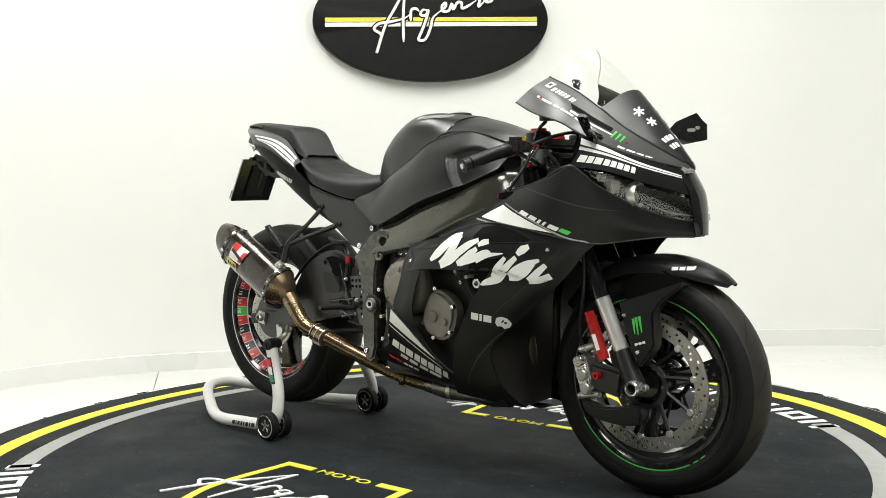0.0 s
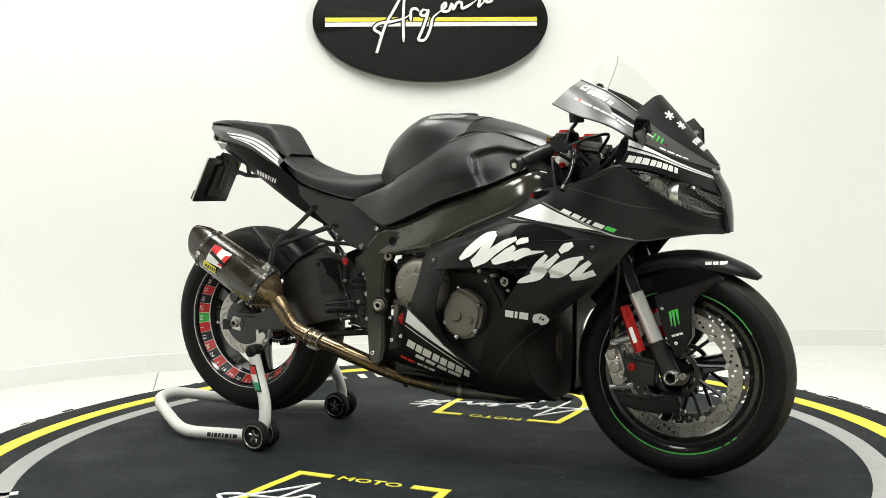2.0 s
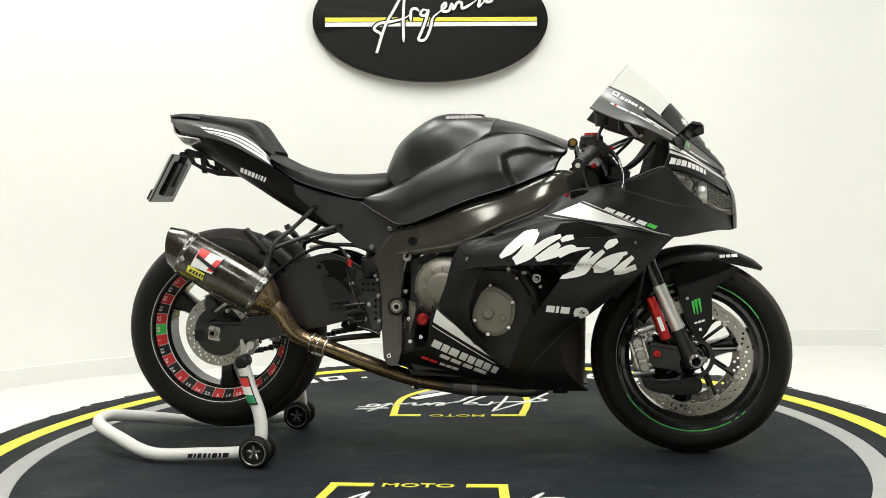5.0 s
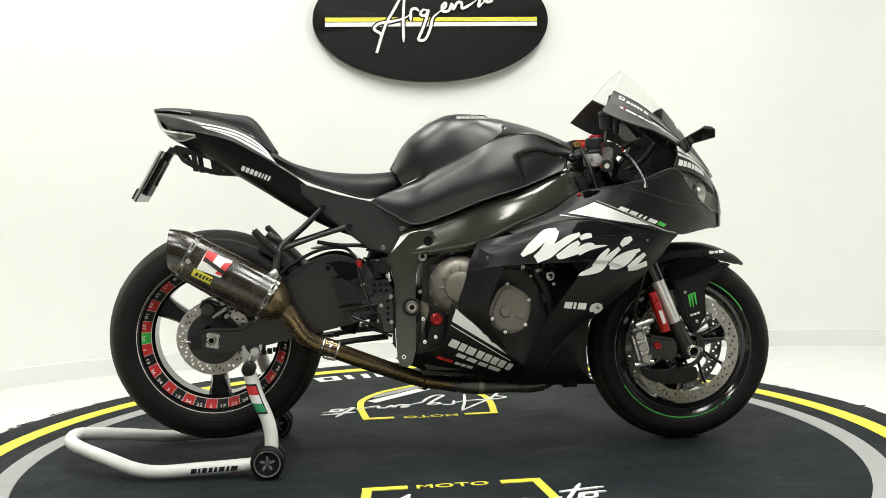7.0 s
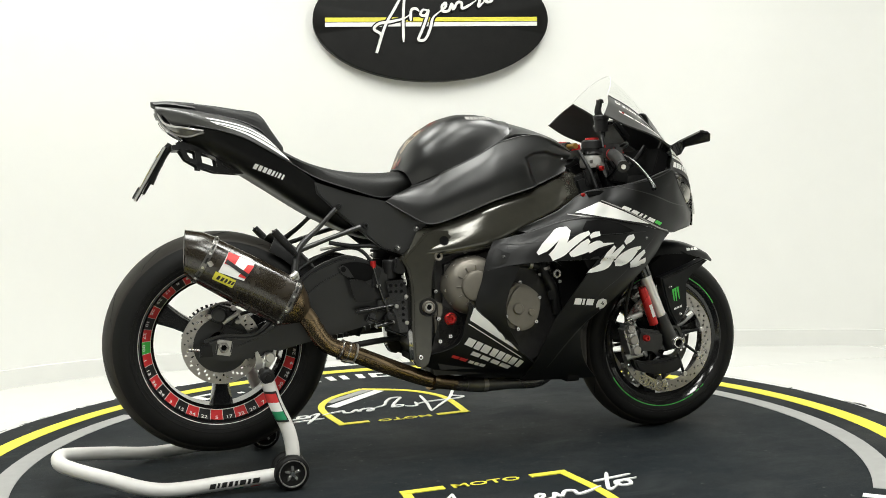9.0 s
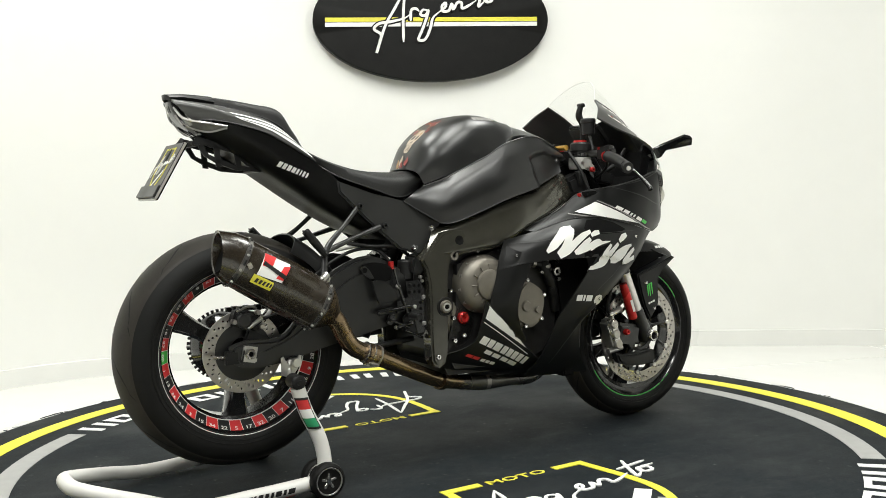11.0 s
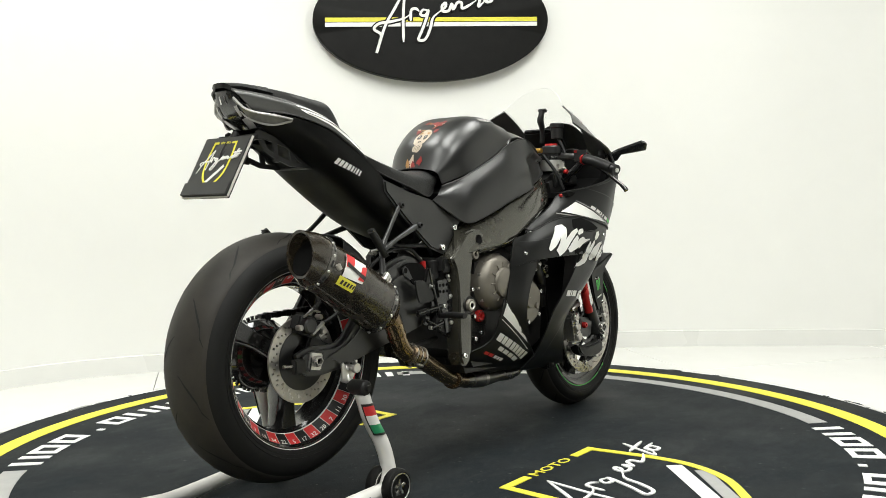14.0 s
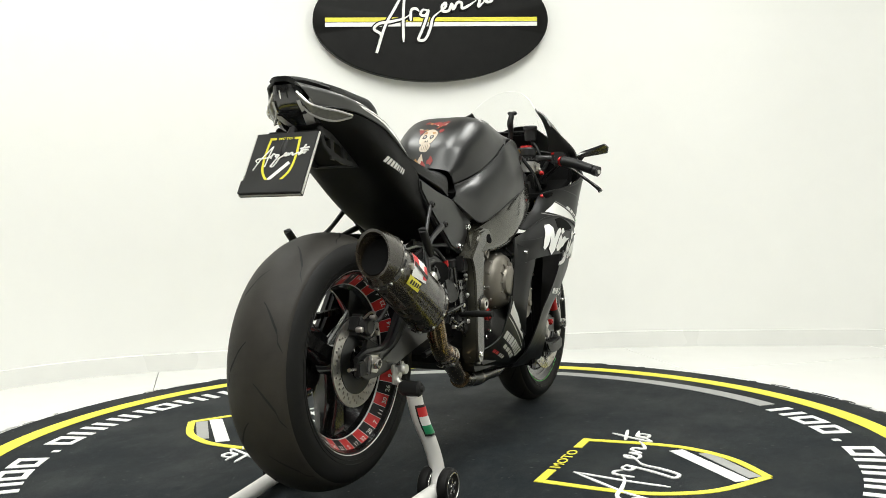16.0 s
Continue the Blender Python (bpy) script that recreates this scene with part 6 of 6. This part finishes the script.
for y_ in (-.0865, .0865):
    block("plate_edge", (0, y_, 0), (.006, .003, .164), M_ALU, lp, (0, 0, 0), .001)
block("plate_edge", (0, 0, -.0835), (.006, .170, .003), M_ALU, lp, (0, 0, 0), .001)
block("plate_backing", (.012, 0, .0), (.008, .08, .12), M_PLAST, lp, (0, 0, 0), .003)


def on_plate(u, v, h):
    return (-.0042 - h, -u, v)


for pts in ([(-.040, .065), (-.043, .02), (-.038, -.02), (-.02, -.045), (0, -.057)], [(.040, .065), (.043, .02), (.038, -.02), (.02, -.045), (0, -.057)]):
    ribbon("shield_side", pts, .006, M_YELP, lp, on_plate, h=.0008, n=16)
ribbon("shield_top", [(-.043, .065), (-.025, .065)], .006, M_YELP, lp, on_plate, h=.0008)
ribbon("shield_top", [(.043, .065), (.025, .065)], .006, M_YELP, lp, on_plate, h=.0008)
ribbon("white_stripe", [(.03, .0), (-.018, -.048)], .009, M_WHITE, lp, on_plate, h=.0006)
for i_, st in enumerate(EMBLEM):
    ribbon("emblem_stroke", [(.082 * a, .082 * b + .020) for a, b in st], .0030, M_WHITE, lp, on_plate, h=.0012 + .0003 * i_)
word("word", "MOTO", M_YELP, lp, Matrix.Translation((-.0042, .019, .062)) @ Matrix(((0, 0, -1, 0), (-1, 0, 0, 0), (0, 1, 0, 0), (0, 0, 0, 1))), .009, 1.4, .0004)

# ---------------- handlebars and cockpit ----------------
for s in (-1, 1):
    bar = tube("handlebar", [(.443, s * .370, .860), (.472, s * .285, .889), (.495, s * .190, .912), (.500, s * .130, .915)], .011, M_BLACKM, bike, 14, 20)
    tube("grip", [(.448, s * .356, .865), (.470, s * .292, .887), (.483, s * .240, .900)], [.0165, .0165, .018], M_PLAST, bar, 18, 14, label="black rubber grip")
    tube("bar_end", [(.441, s * .376, .858), (.446, s * .360, .863)], .0175, M_PLAST, bar, 18, 2)
    tube("bar_end_screw", [(.4395, s * .380, .857), (.441, s * .376, .858)], .007, M_ALU, bar, 12, 2)
    block("switch_housing", (.492, s * .222, .908), (.046, .052, .048), M_PLAST, bar, (0, 0, s * -20), .010)
    block("kill_switch", (.482, s * .205, .927), (.018, .022, .008), M_RED, bar, (0, 0, s * -20), .004)
    tube("lever", [(.528, s * .185, .905), (.548, s * .240, .880), (.560, s * .300, .835), (.558, s * .345, .800), (.556, s * .350, .792)], [.010, .007, .0055, .0055, .008], M_GLOSSB, bar, 10, 24, squash=.8)
    lathe("fork_clamp", [(.026, -.020), (.036, -.018), (.038, 0), (.036, .018), (.026, .020)], (.482, s * .105, .884), M_ALU, bike, 24, "z", closed=True)
    lathe("clamp_ring", [(.028, -.004), (.0335, -.003), (.0335, .003), (.028, .004)], (.487, s * .105, .912), M_CHROME, bike, 24, "z", closed=True)
    block("clamp_ear", (.478, s * .142, .884), (.030, .020, .026), M_ALU, bike, (0, 0, s * 20), .004)
    tube("clamp_screw", [(.462, s * .146, .884), (.456, s * .147, .884)], .005, M_STEEL, bike, 8, 2)
    block("lever_perch", (.512, s * .205, .905), (.030, .040, .026), M_PLAST, bar, (0, 0, s * -20), .006)
    block("lever_adjuster", (.535, s * .192, .908), (.012, .024, .012), M_RED, bar, (0, 0, s * -20), .004)
    tube("collar_ring", [(.484, s * .238, .901), (.487, s * .230, .903)], .0195, M_RED, bar, 18, 2)
    lathe("fork_top", [(0, .030), (.028, .030), (.033, .025), (.034, .004), (.029, 0), (.029, -.03), (0, -.03)], (.484, s * .105, .922), M_PLAST, bike, 24, "z")
    lathe("fork_cap", [(0, .004), (.004, .004), (.005, .001), (.018, .001), (.021, .003), (.022, -.004), (0, -.004)], (.484, s * .105, .956), M_RED, bike, 24, "z")
    # mirrors fixed to the cowl
    up_m = 0.022 if s > 0 else 0.0
    fold = 0.82 if s > 0 else 0.88
    mr_ = mesh_part("mirror", [(.690, s*.190, .930), (.715, s*.196, .912), (.735, s*.225, .925), (.728, s*.240, .950 - up_m), (.765, s*.330, .955 - up_m), (.762, s*.335, .978), (.742, s*.330, .982 + up_m), (.715, s*.240, .955 + up_m),
                               (.694, s*.182, .920), (.712, s*.190, .902), (.730, s*.228, .914), (.735, s*.246, .935 - up_m), (.772, s*.334, .948 - up_m), (.770, s*.340, .970), (.735, s*.335, .975 + up_m), (.705, s*.245, .946 + up_m)],
                    [(0, 1, 2, 3, 7), (3, 4, 5, 6, 7), (8, 15, 11, 10, 9), (15, 14, 13, 12, 11), (0, 8, 9, 1), (1, 9, 10, 2), (2, 10, 11, 3), (3, 11, 12, 4), (4, 12, 13, 5), (5, 13, 14, 6), (6, 14, 15, 7), (7, 15, 8, 0)],
                    M_GLOSSB, bike, "slim black folded mirror")
    for v in mr_.data.vertices:
        v.co.y = s * (.19 + (abs(v.co.y) - .19) * fold)
        v.co.z -= .0 if s > 0 else .014
    block("mirror_mount", (.700, s * .186, .920), (.05, .02, .03), M_PLAST, mr_, (0, 25, 0), .005)
    bolt(mr_, .705, s * .198, .905, .008, s, M_STEEL)
    for y_ in (.262, .290) if s > 0 else ():
        block("mirror_mark", (.738, s * y_, .950 + (y_ - .25) * .25), (.040, .007, .010), M_SMOKE, mr_, (0, 0, 0), .002)
block("top_yoke", (.492, 0, .915), (.075, .26, .026), M_BLACKM, bike, (0, -6, 0), .008)
lathe("steering_nut", [(0, .010), (.015, .010), (.018, .006), (.018, -.01), (0, -.01)], (.480, 0, .935), M_RED, bike, 6, "z")
tube("damper_rod", [(.43, -.10, .935), (.43, .10, .935)], .009, M_GOLD, bike, 12, label="gold steering damper")
tube("damper_body", [(.43, -.05, .935), (.43, .07, .935)], .015, M_PLAST, bike, 14)
lathe("brake_reservoir", [(0, .026), (.022, .026), (.025, .022), (.025, .012), (.022, .010), (.020, -.026), (0, -.026)], (.515, -.110, 1.004), M_PLAST, bike, 24, "z", label="black brake fluid reservoir")
tube("reservoir_bracket", [(.500, -.150, .925), (.505, -.135, .955), (.515, -.115, .976)], .005, M_PLAST, bike, 8)
tube("bracket_arm", [(-.785, 0, .95), (-.82, 0, .90), (-.845, 0, .84)], [.010, .014, .010], M_PLAST, holder, 8)
tube("phone_mount", [(.575, -.01, .97), (.570, -.015, 1.02), (.552, -.020, 1.050), (.556, -.027, 1.082)], [.008, .009, .012, .009], M_PLAST, bike, 12)
block("mount_jaw", (.556, -.027, 1.082), (.016, .034, .012), M_PLAST, bike, (0, 30, 0), .004)
block("dashboard", (.610, 0, .985), (.025, .15, .085), M_PLAST, bike, (0, -40, 0), .008)
block("dash_screen", (.596, 0, .990), (.004, .125, .065), M_GLOSSB, bike, (0, -40, 0), .002)
for s in (-1, 1):
    tube("brake_hose", [(.52, s * .13, .90), (.56, s * .12, .85), (.60, s * .13, .74), (.63, s * .125, .60), (.60, s * .10, .42), (.605, s * .09, .37)], .0055, M_PLAST, bike, 8, 40)
    tube("throttle_cable", [(.50, s * .22, .89), (.53, s * .17, .86), (.52, s * .10, .82), (.46, s * .08, .80)], .005, M_PLAST, bike, 8)
    tube("wiring", [(.44, s * .10, .92), (.455, s * .14, .86), (.47, s * .16, .80)], .006, M_PLAST, bike, 8)
    block("air_duct", (.46, s * .10, .80), (.09, .07, .10), M_PLAST, bike, (0, -20, 0), .012)
# added near-black plate fills in for the shaded depth of the cockpit
plate("cockpit_dark_fill", [(.42, .775), (.56, .785), (.68, .83), (.70, .90), (.665, .92), (.64, .84), (.55, .80), (.42, .79)], -.205, .205, M_DEEP, bike, .003)
for s in (-1, 1):
    tube("inner_hose", [(.44, s * .07, .90), (.50, s * .06, .86), (.57, s * .09, .85), (.62, s * .12, .88), (.66, s * .13, .93)], .008, M_PLAST, bike, 8)
    tube("clutch_cable", [(.51, s * .20, .905), (.57, s * .17, .93), (.60, s * .10, .94), (.56, s * .05, .90)], .0045, M_PLAST, bike, 8)
    block("relay_box", (.455, s * .135, .835), (.03, .02, .05), M_PLAST, bike, (0, -15, 0), .004)
    block("fuse_cover", (.56, s * .12, .835), (.06, .05, .04), M_PLAST, bike, (0, 10, 0), .006)
block("steering_lock", (.52, -.06, .87), (.06, .10, .05), M_PLAST, bike, (0, 10, 0), .01)
block("hose_joint", (.49, -.14, .872), (.03, .03, .02), M_ALU, bike, (0, 30, 0), .005)
bolt(bike, .488, -.160, .862, .008, -1, M_RED, "bleed_screw")
# marks on the lower screen
sb = [o for o in bike.children if o.name.startswith("screen_base")][0]
st_ = body_tree([sb])
ks = ("screen_base", 0)
for s in (-1, 1):
    vm = (lambda q: q) if s < 0 else (lambda q: 1 - q)
    for cu, cv in ((.26, .27), (.42, .30)):
        for k in range(3):
            a = math.pi * k / 3 + .4
            du, dv = .055 * math.cos(a), .075 * math.sin(a)
            wu, wv = -.010 * math.sin(a), .016 * math.cos(a)
            uv_mark("flake_mark", ks, s, [(cu - du - wu, vm(cv - dv - wv)), (cu + du - wu, vm(cv + dv - wv)), (cu + du + wu, vm(cv + dv + wv)), (cu - du + wu, vm(cv - dv + wv))], M_WHITE, sb, n=4, m=1)
    for u0 in (.62, .72):
        for f0, f1 in ((.16, .22), (.24, .33), (.35, .44)):
            uv_mark("sponsor_bar", ks, s, [(u0, vm(f0)), (u0, vm(f1)), (u0 + .06, vm(f1)), (u0 + .06, vm(f0))], M_WHITE, sb, n=3, m=2)
block("nose_lamp", (.862, -.012, .836), (.03, .05, .012), M_SMOKE, bike, (0, 35, 0), .004)
# claw marks and reservoir lettering at the fork
for s in (-1, 1):
    br = [o for o in bike.children if o.name.startswith("fender_bracket")][0 if s < 0 else 1]
    bt = body_tree([br])
    for pts in ([(0.764, 0.468), (0.769, 0.430)], [(0.772, 0.472), (0.778, 0.429)], [(0.781, 0.475), (0.788, 0.435)]):
        stroke_mark("claw_mark", pts, [.008, .003], M_GREEN, br, bt, s)
    bars_mark("sponsor_bar", *[(0.769, 0.400), (0.798, 0.409)], .006, [(0, .3), (.36, .65), (.7, 1)], M_WHITE, br, bt, s, 0)
    for q in [(0.747, 0.477), (0.783, 0.387)]:
        bolt(br, q[0], s * .128, q[1], .0055, s)
    dm = [o for o in bike.children if o.name.startswith("damper_reservoir")][0 if s < 0 else 1]
    dt = body_tree([dm])
    stroke_mark("lettering_bar", [(.664, .425), (.678, .385)], .010, M_WHITE, dm, dt, s, n=6)
    tube("reservoir_cap", [(.648, s * .126, .466), (.643, s * .126, .480)], .0135, M_RED, dm, 16)
fd = [o for o in bike.children if o.name.startswith("front_fender")][0]
ft_ = body_tree([fd])
for s in (-1, 1):
    bars_mark("maker_bar", *[(0.847, 0.588), (0.900, 0.588)], .008, [(0, .3), (.36, .6), (.66, 1)], M_WHITE, fd, ft_, s, 0)
# stickers on the silencer
si = body_tree([silencer])
mark("sticker", [(-0.660, 0.650), (-0.593, 0.617), (-0.624, 0.575), (-0.689, 0.601)], M_WHITE, silencer, si, lift=.0036, step=.008)
mark("sticker_patch", [(-0.660, 0.650), (-0.631, 0.637), (-0.650, 0.612), (-0.673, 0.622)], M_REDP, silencer, si, lift=.0044, step=.008)
mark("sticker_patch", [(-0.613, 0.614), (-0.595, 0.611), (-0.621, 0.580), (-0.639, 0.587)], M_REDP, silencer, si, lift=.0044, step=.008)
stroke_mark("sticker_cross", [(-0.668, 0.628), (-0.613, 0.586)], .010, M_BLKP, silencer, si, lift=.0052)
mark("yellow_sticker", [(-0.695, 0.604), (-0.644, 0.577), (-0.654, 0.558), (-0.705, 0.585)], M_YELP, silencer, si, lift=.0044, step=.008)
bars_mark("sticker_bar", *[(-0.697, 0.586), (-0.653, 0.565)], .010, [(.05, .2), (.28, .42), (.5, .62), (.7, .82), (.88, .98)], M_BLKP, silencer, si, lift=.0055)
tube("strap_clasp", [(-.712, -.262, .630), (-.706, -.262, .618)], .006, M_STEEL, silencer, 8)
tube("silencer_hanger", [(-.505, -.200, .560), (-.488, -.205, .575), (-.475, -.200, .585)], .010, M_ALU, bike, 10)

# raised near-black strips paint in the shade of the rear tyre's tread grooves
tyre_r = [o for o in rear_wheel.children if o.name.startswith("tyre")][0]
tr_ = body_tree([tyre_r])
for k in range(11):
    for s in (-1, 1):
        base_a = 2 * math.pi * k / 11 + (0 if s > 0 else .28)
        V, F = [], []
        n_ = 14
        for q in range(n_):
            u = q / (n_ - 1)
            a = base_a + .30 * u + (.05 if u > .72 else 0)
            y = s * (.012 + .060 * u ** .8)
            wid = .0042 * math.sin(math.pi * min(1, max(0.06, u)) * .94 + .1) + .0006
            for e in (-1, 1):
                aa = a + e * wid / .31
                p = (RA[0] + .6 * math.cos(aa), y, RA[2] + .6 * math.sin(aa))
                V.append(drop_on(tr_, p, (-math.cos(aa), 0, -math.sin(aa)), .0021))
        for q in range(n_ - 1):
            F.append((2*q, 2*q + 1, 2*q + 3, 2*q + 2))
        mesh_part("groove_shade", V, F, M_GROOVE, tyre_r, smooth=60)
# the same painted groove shade on the front tyre
tyre_f = [o for o in front_wheel.children if o.name.startswith("tyre")][0]
tf_ = body_tree([tyre_f])
for k in range(14):
    for s in (-1, 1):
        base_a = 2 * math.pi * k / 14 + (0 if s > 0 else .22)
        V, F = [], []
        for q in range(10):
            u = q / 9
            a = base_a - .22 * u
            y = s * (.006 + .036 * u)
            for e in (-1, 1):
                aa = a + e * (.0028 * math.sin(math.pi * u * .9 + .15) + .0004) / .29
                p = (FA[0] + .6 * math.cos(aa), y, FA[2] + .6 * math.sin(aa))
                V.append(drop_on(tf_, p, (-math.cos(aa), 0, -math.sin(aa)), .0021))
        for q in range(9):
            F.append((2*q, 2*q + 1, 2*q + 3, 2*q + 2))
        mesh_part("groove_shade", V, F, M_GROOVE, tyre_f, smooth=60)

# brake cooling shells and hub details at the front
for s in (-1, 1):
    plate("brake_duct", [(0.612, 0.248), (0.665, 0.237), (0.726, 0.240), (0.781, 0.244), (0.786, 0.208), (0.752, 0.196), (0.682, 0.198), (0.629, 0.214)], s * .090, s * .125, M_PLAST, bike, .012, round_n=36)
    bolt(bike, [(0.796, 0.297)][0][0], s * .118, [(0.796, 0.297)][0][1], .009, s, M_STEEL)
    bolt(bike, [(0.661, 0.315)][0][0], s * .122, [(0.661, 0.315)][0][1], .011, s, M_RED)


# ---------------- rear stand ----------------
stand = thing("paddock_stand", "white tubular rear paddock stand on black rubber wheels", "stand")
U = [(-.525, -.235, .040), (-.70, -.222, .030), (-.86, -.205, .026), (-.99, -.140, .055), (-1.10, -.060, .082), (-1.115, .0, .088),
     (-1.10, .060, .082), (-.99, .140, .055), (-.86, .205, .026), (-.70, .222, .030), (-.525, .235, .040)]
tube("base_tube", U, .0195, M_STAND, stand, 16, 90)
for s in (-1, 1):
    tube("upright", [(-.525, s * .235, .045), (-.508, s * .228, .085), (-.515, s * .215, .150), (-.545, s * .200, .225), (-.565, s * .195, .290)], .0195, M_STAND, stand, 16, 40)
    w = lathe("knob", [(0, -.034), (.007, -.034), (.008, -.028), (.015, -.027), (.020, -.022), (.020, .022), (.015, .030), (0, .030)], (-.567, s * .190, .305), M_PLAST, stand, 20)
    tube("support_hook", [(-.567, s * .170, .310), (-.566, s * .150, .325), (-.560, s * .138, .352)], .008, M_ALU, stand, 10)
    plate("hook_cheek", [(-.590, .318), (-.574, .312), (-.552, .318), (-.536, .340), (-.530, .366), (-.538, .368), (-.548, .348), (-.562, .340), (-.574, .350), (-.582, .368), (-.590, .364), (-.588, .342)], s * .146, s * .152, M_ALU, stand, .001)
    for y in (.262, .208):
        wh = lathe("stand_wheel", [(.018, -.012), (.040, -.015), (.046, -.011), (.048, -.004), (.048, .004), (.046, .011), (.040, .015), (.018, .012)],
                   (-.518, s * y, .048), M_TYRE, stand, 32, closed=True)
        lathe("wheel_rim", [(0, -.011), (.008, -.011), (.010, -.008), (.030, -.009), (.033, -.014), (.036, -.014), (.036, .014), (.033, .014), (.030, .009), (.010, .008), (.008, .011), (0, .011)],
              (-.518, s * y, .048), M_SMOKED, wh, 24)
        for sd in (-1, 1):
            lathe("rim_edge", [(.0325, sd * .012), (.0345, sd * .0155), (.0375, sd * .0155), (.0385, sd * .012)], (-.518, s * y, .048), M_ALU, wh, 24, closed=True)
        for k in range(5):
            a = 2 * math.pi * k / 5 + .3
            for sd in (-1, 1):
                block("wheel_spoke", (-.518 + .020 * math.cos(a), s * y + sd * .0105, .048 + .020 * math.sin(a)), (.027, .004, .0075), M_ALU, wh, (0, -math.degrees(a), 0), .001, seg=1)
    tube("wheel_axle", [(-.518, s * .19, .048), (-.518, s * .276, .048)], .006, M_CHROME, stand, 10)

def label_patch(name, line, r, mat, side, half=52):
    """A sticker wrapped part of the way round the outer face of an upright."""
    V, F = [], []
    n = 9
    for c in line:
        for k in range(n):
            w = radians(-half + 2 * half * k / (n - 1) + 20)
            V.append((c[0] - r * math.sin(w), c[1] + side * r * math.cos(w), c[2]))
    for i in range(len(line) - 1):
        F += [(i*n + k, i*n + k + 1, (i+1)*n + k + 1, (i+1)*n + k) for k in range(n - 1)]
    return mesh_part(name, V, F, mat, stand)


for s in (-1, 1):
    up_line = spline([(-.525, s * .235, .045), (-.508, s * .228, .085), (-.515, s * .215, .150), (-.545, s * .200, .225), (-.565, s * .195, .290)], 41)
    for (a, b), m in (((23, 27), M_GREEND), ((27, 31), M_WHITE), ((31, 35), M_REDP)):
        label_patch("colour_band", up_line[a:b + 1], .0236, m, s, 42)
    label_patch("label_backing", up_line[22:37], .0226, M_BLKP, s, 52)
    base_tree = body_tree([o for o in stand.children if o.name.startswith("base_tube")])
    bars_mark("lettering_bar", (-.735, .022), (-.605, .028), .013, [(0, .12), (.15, .2), (.24, .34), (.38, .46), (.5, .56), (.6, .72), (.76, .82), (.86, 1)], M_BLKP, stand, base_tree, s, .35, .001)
    bars_mark("colour_bar", (-.67, .014), (-.645, .015), .004, [(0, 1)], M_GREEND, stand, base_tree, s, 0, .001)
    bars_mark("colour_bar", (-.625, .016), (-.600, .017), .004, [(0, 1)], M_REDP, stand, base_tree, s, 0, .001)


# ---------------- what turns ----------------
def motions():
    rows = []
    for k in range(17):
        rows.append((k, -39.29 + 6.541 * k))
    for ob, local in ((table, Matrix()), (bike, pose(0, -.023, 0, 0, 0, -1.0)), (stand, Matrix())):
        walk(ob, [(t, pose(0, 0, 0, 0, 0, a) @ local) for t, a in rows])


motions()
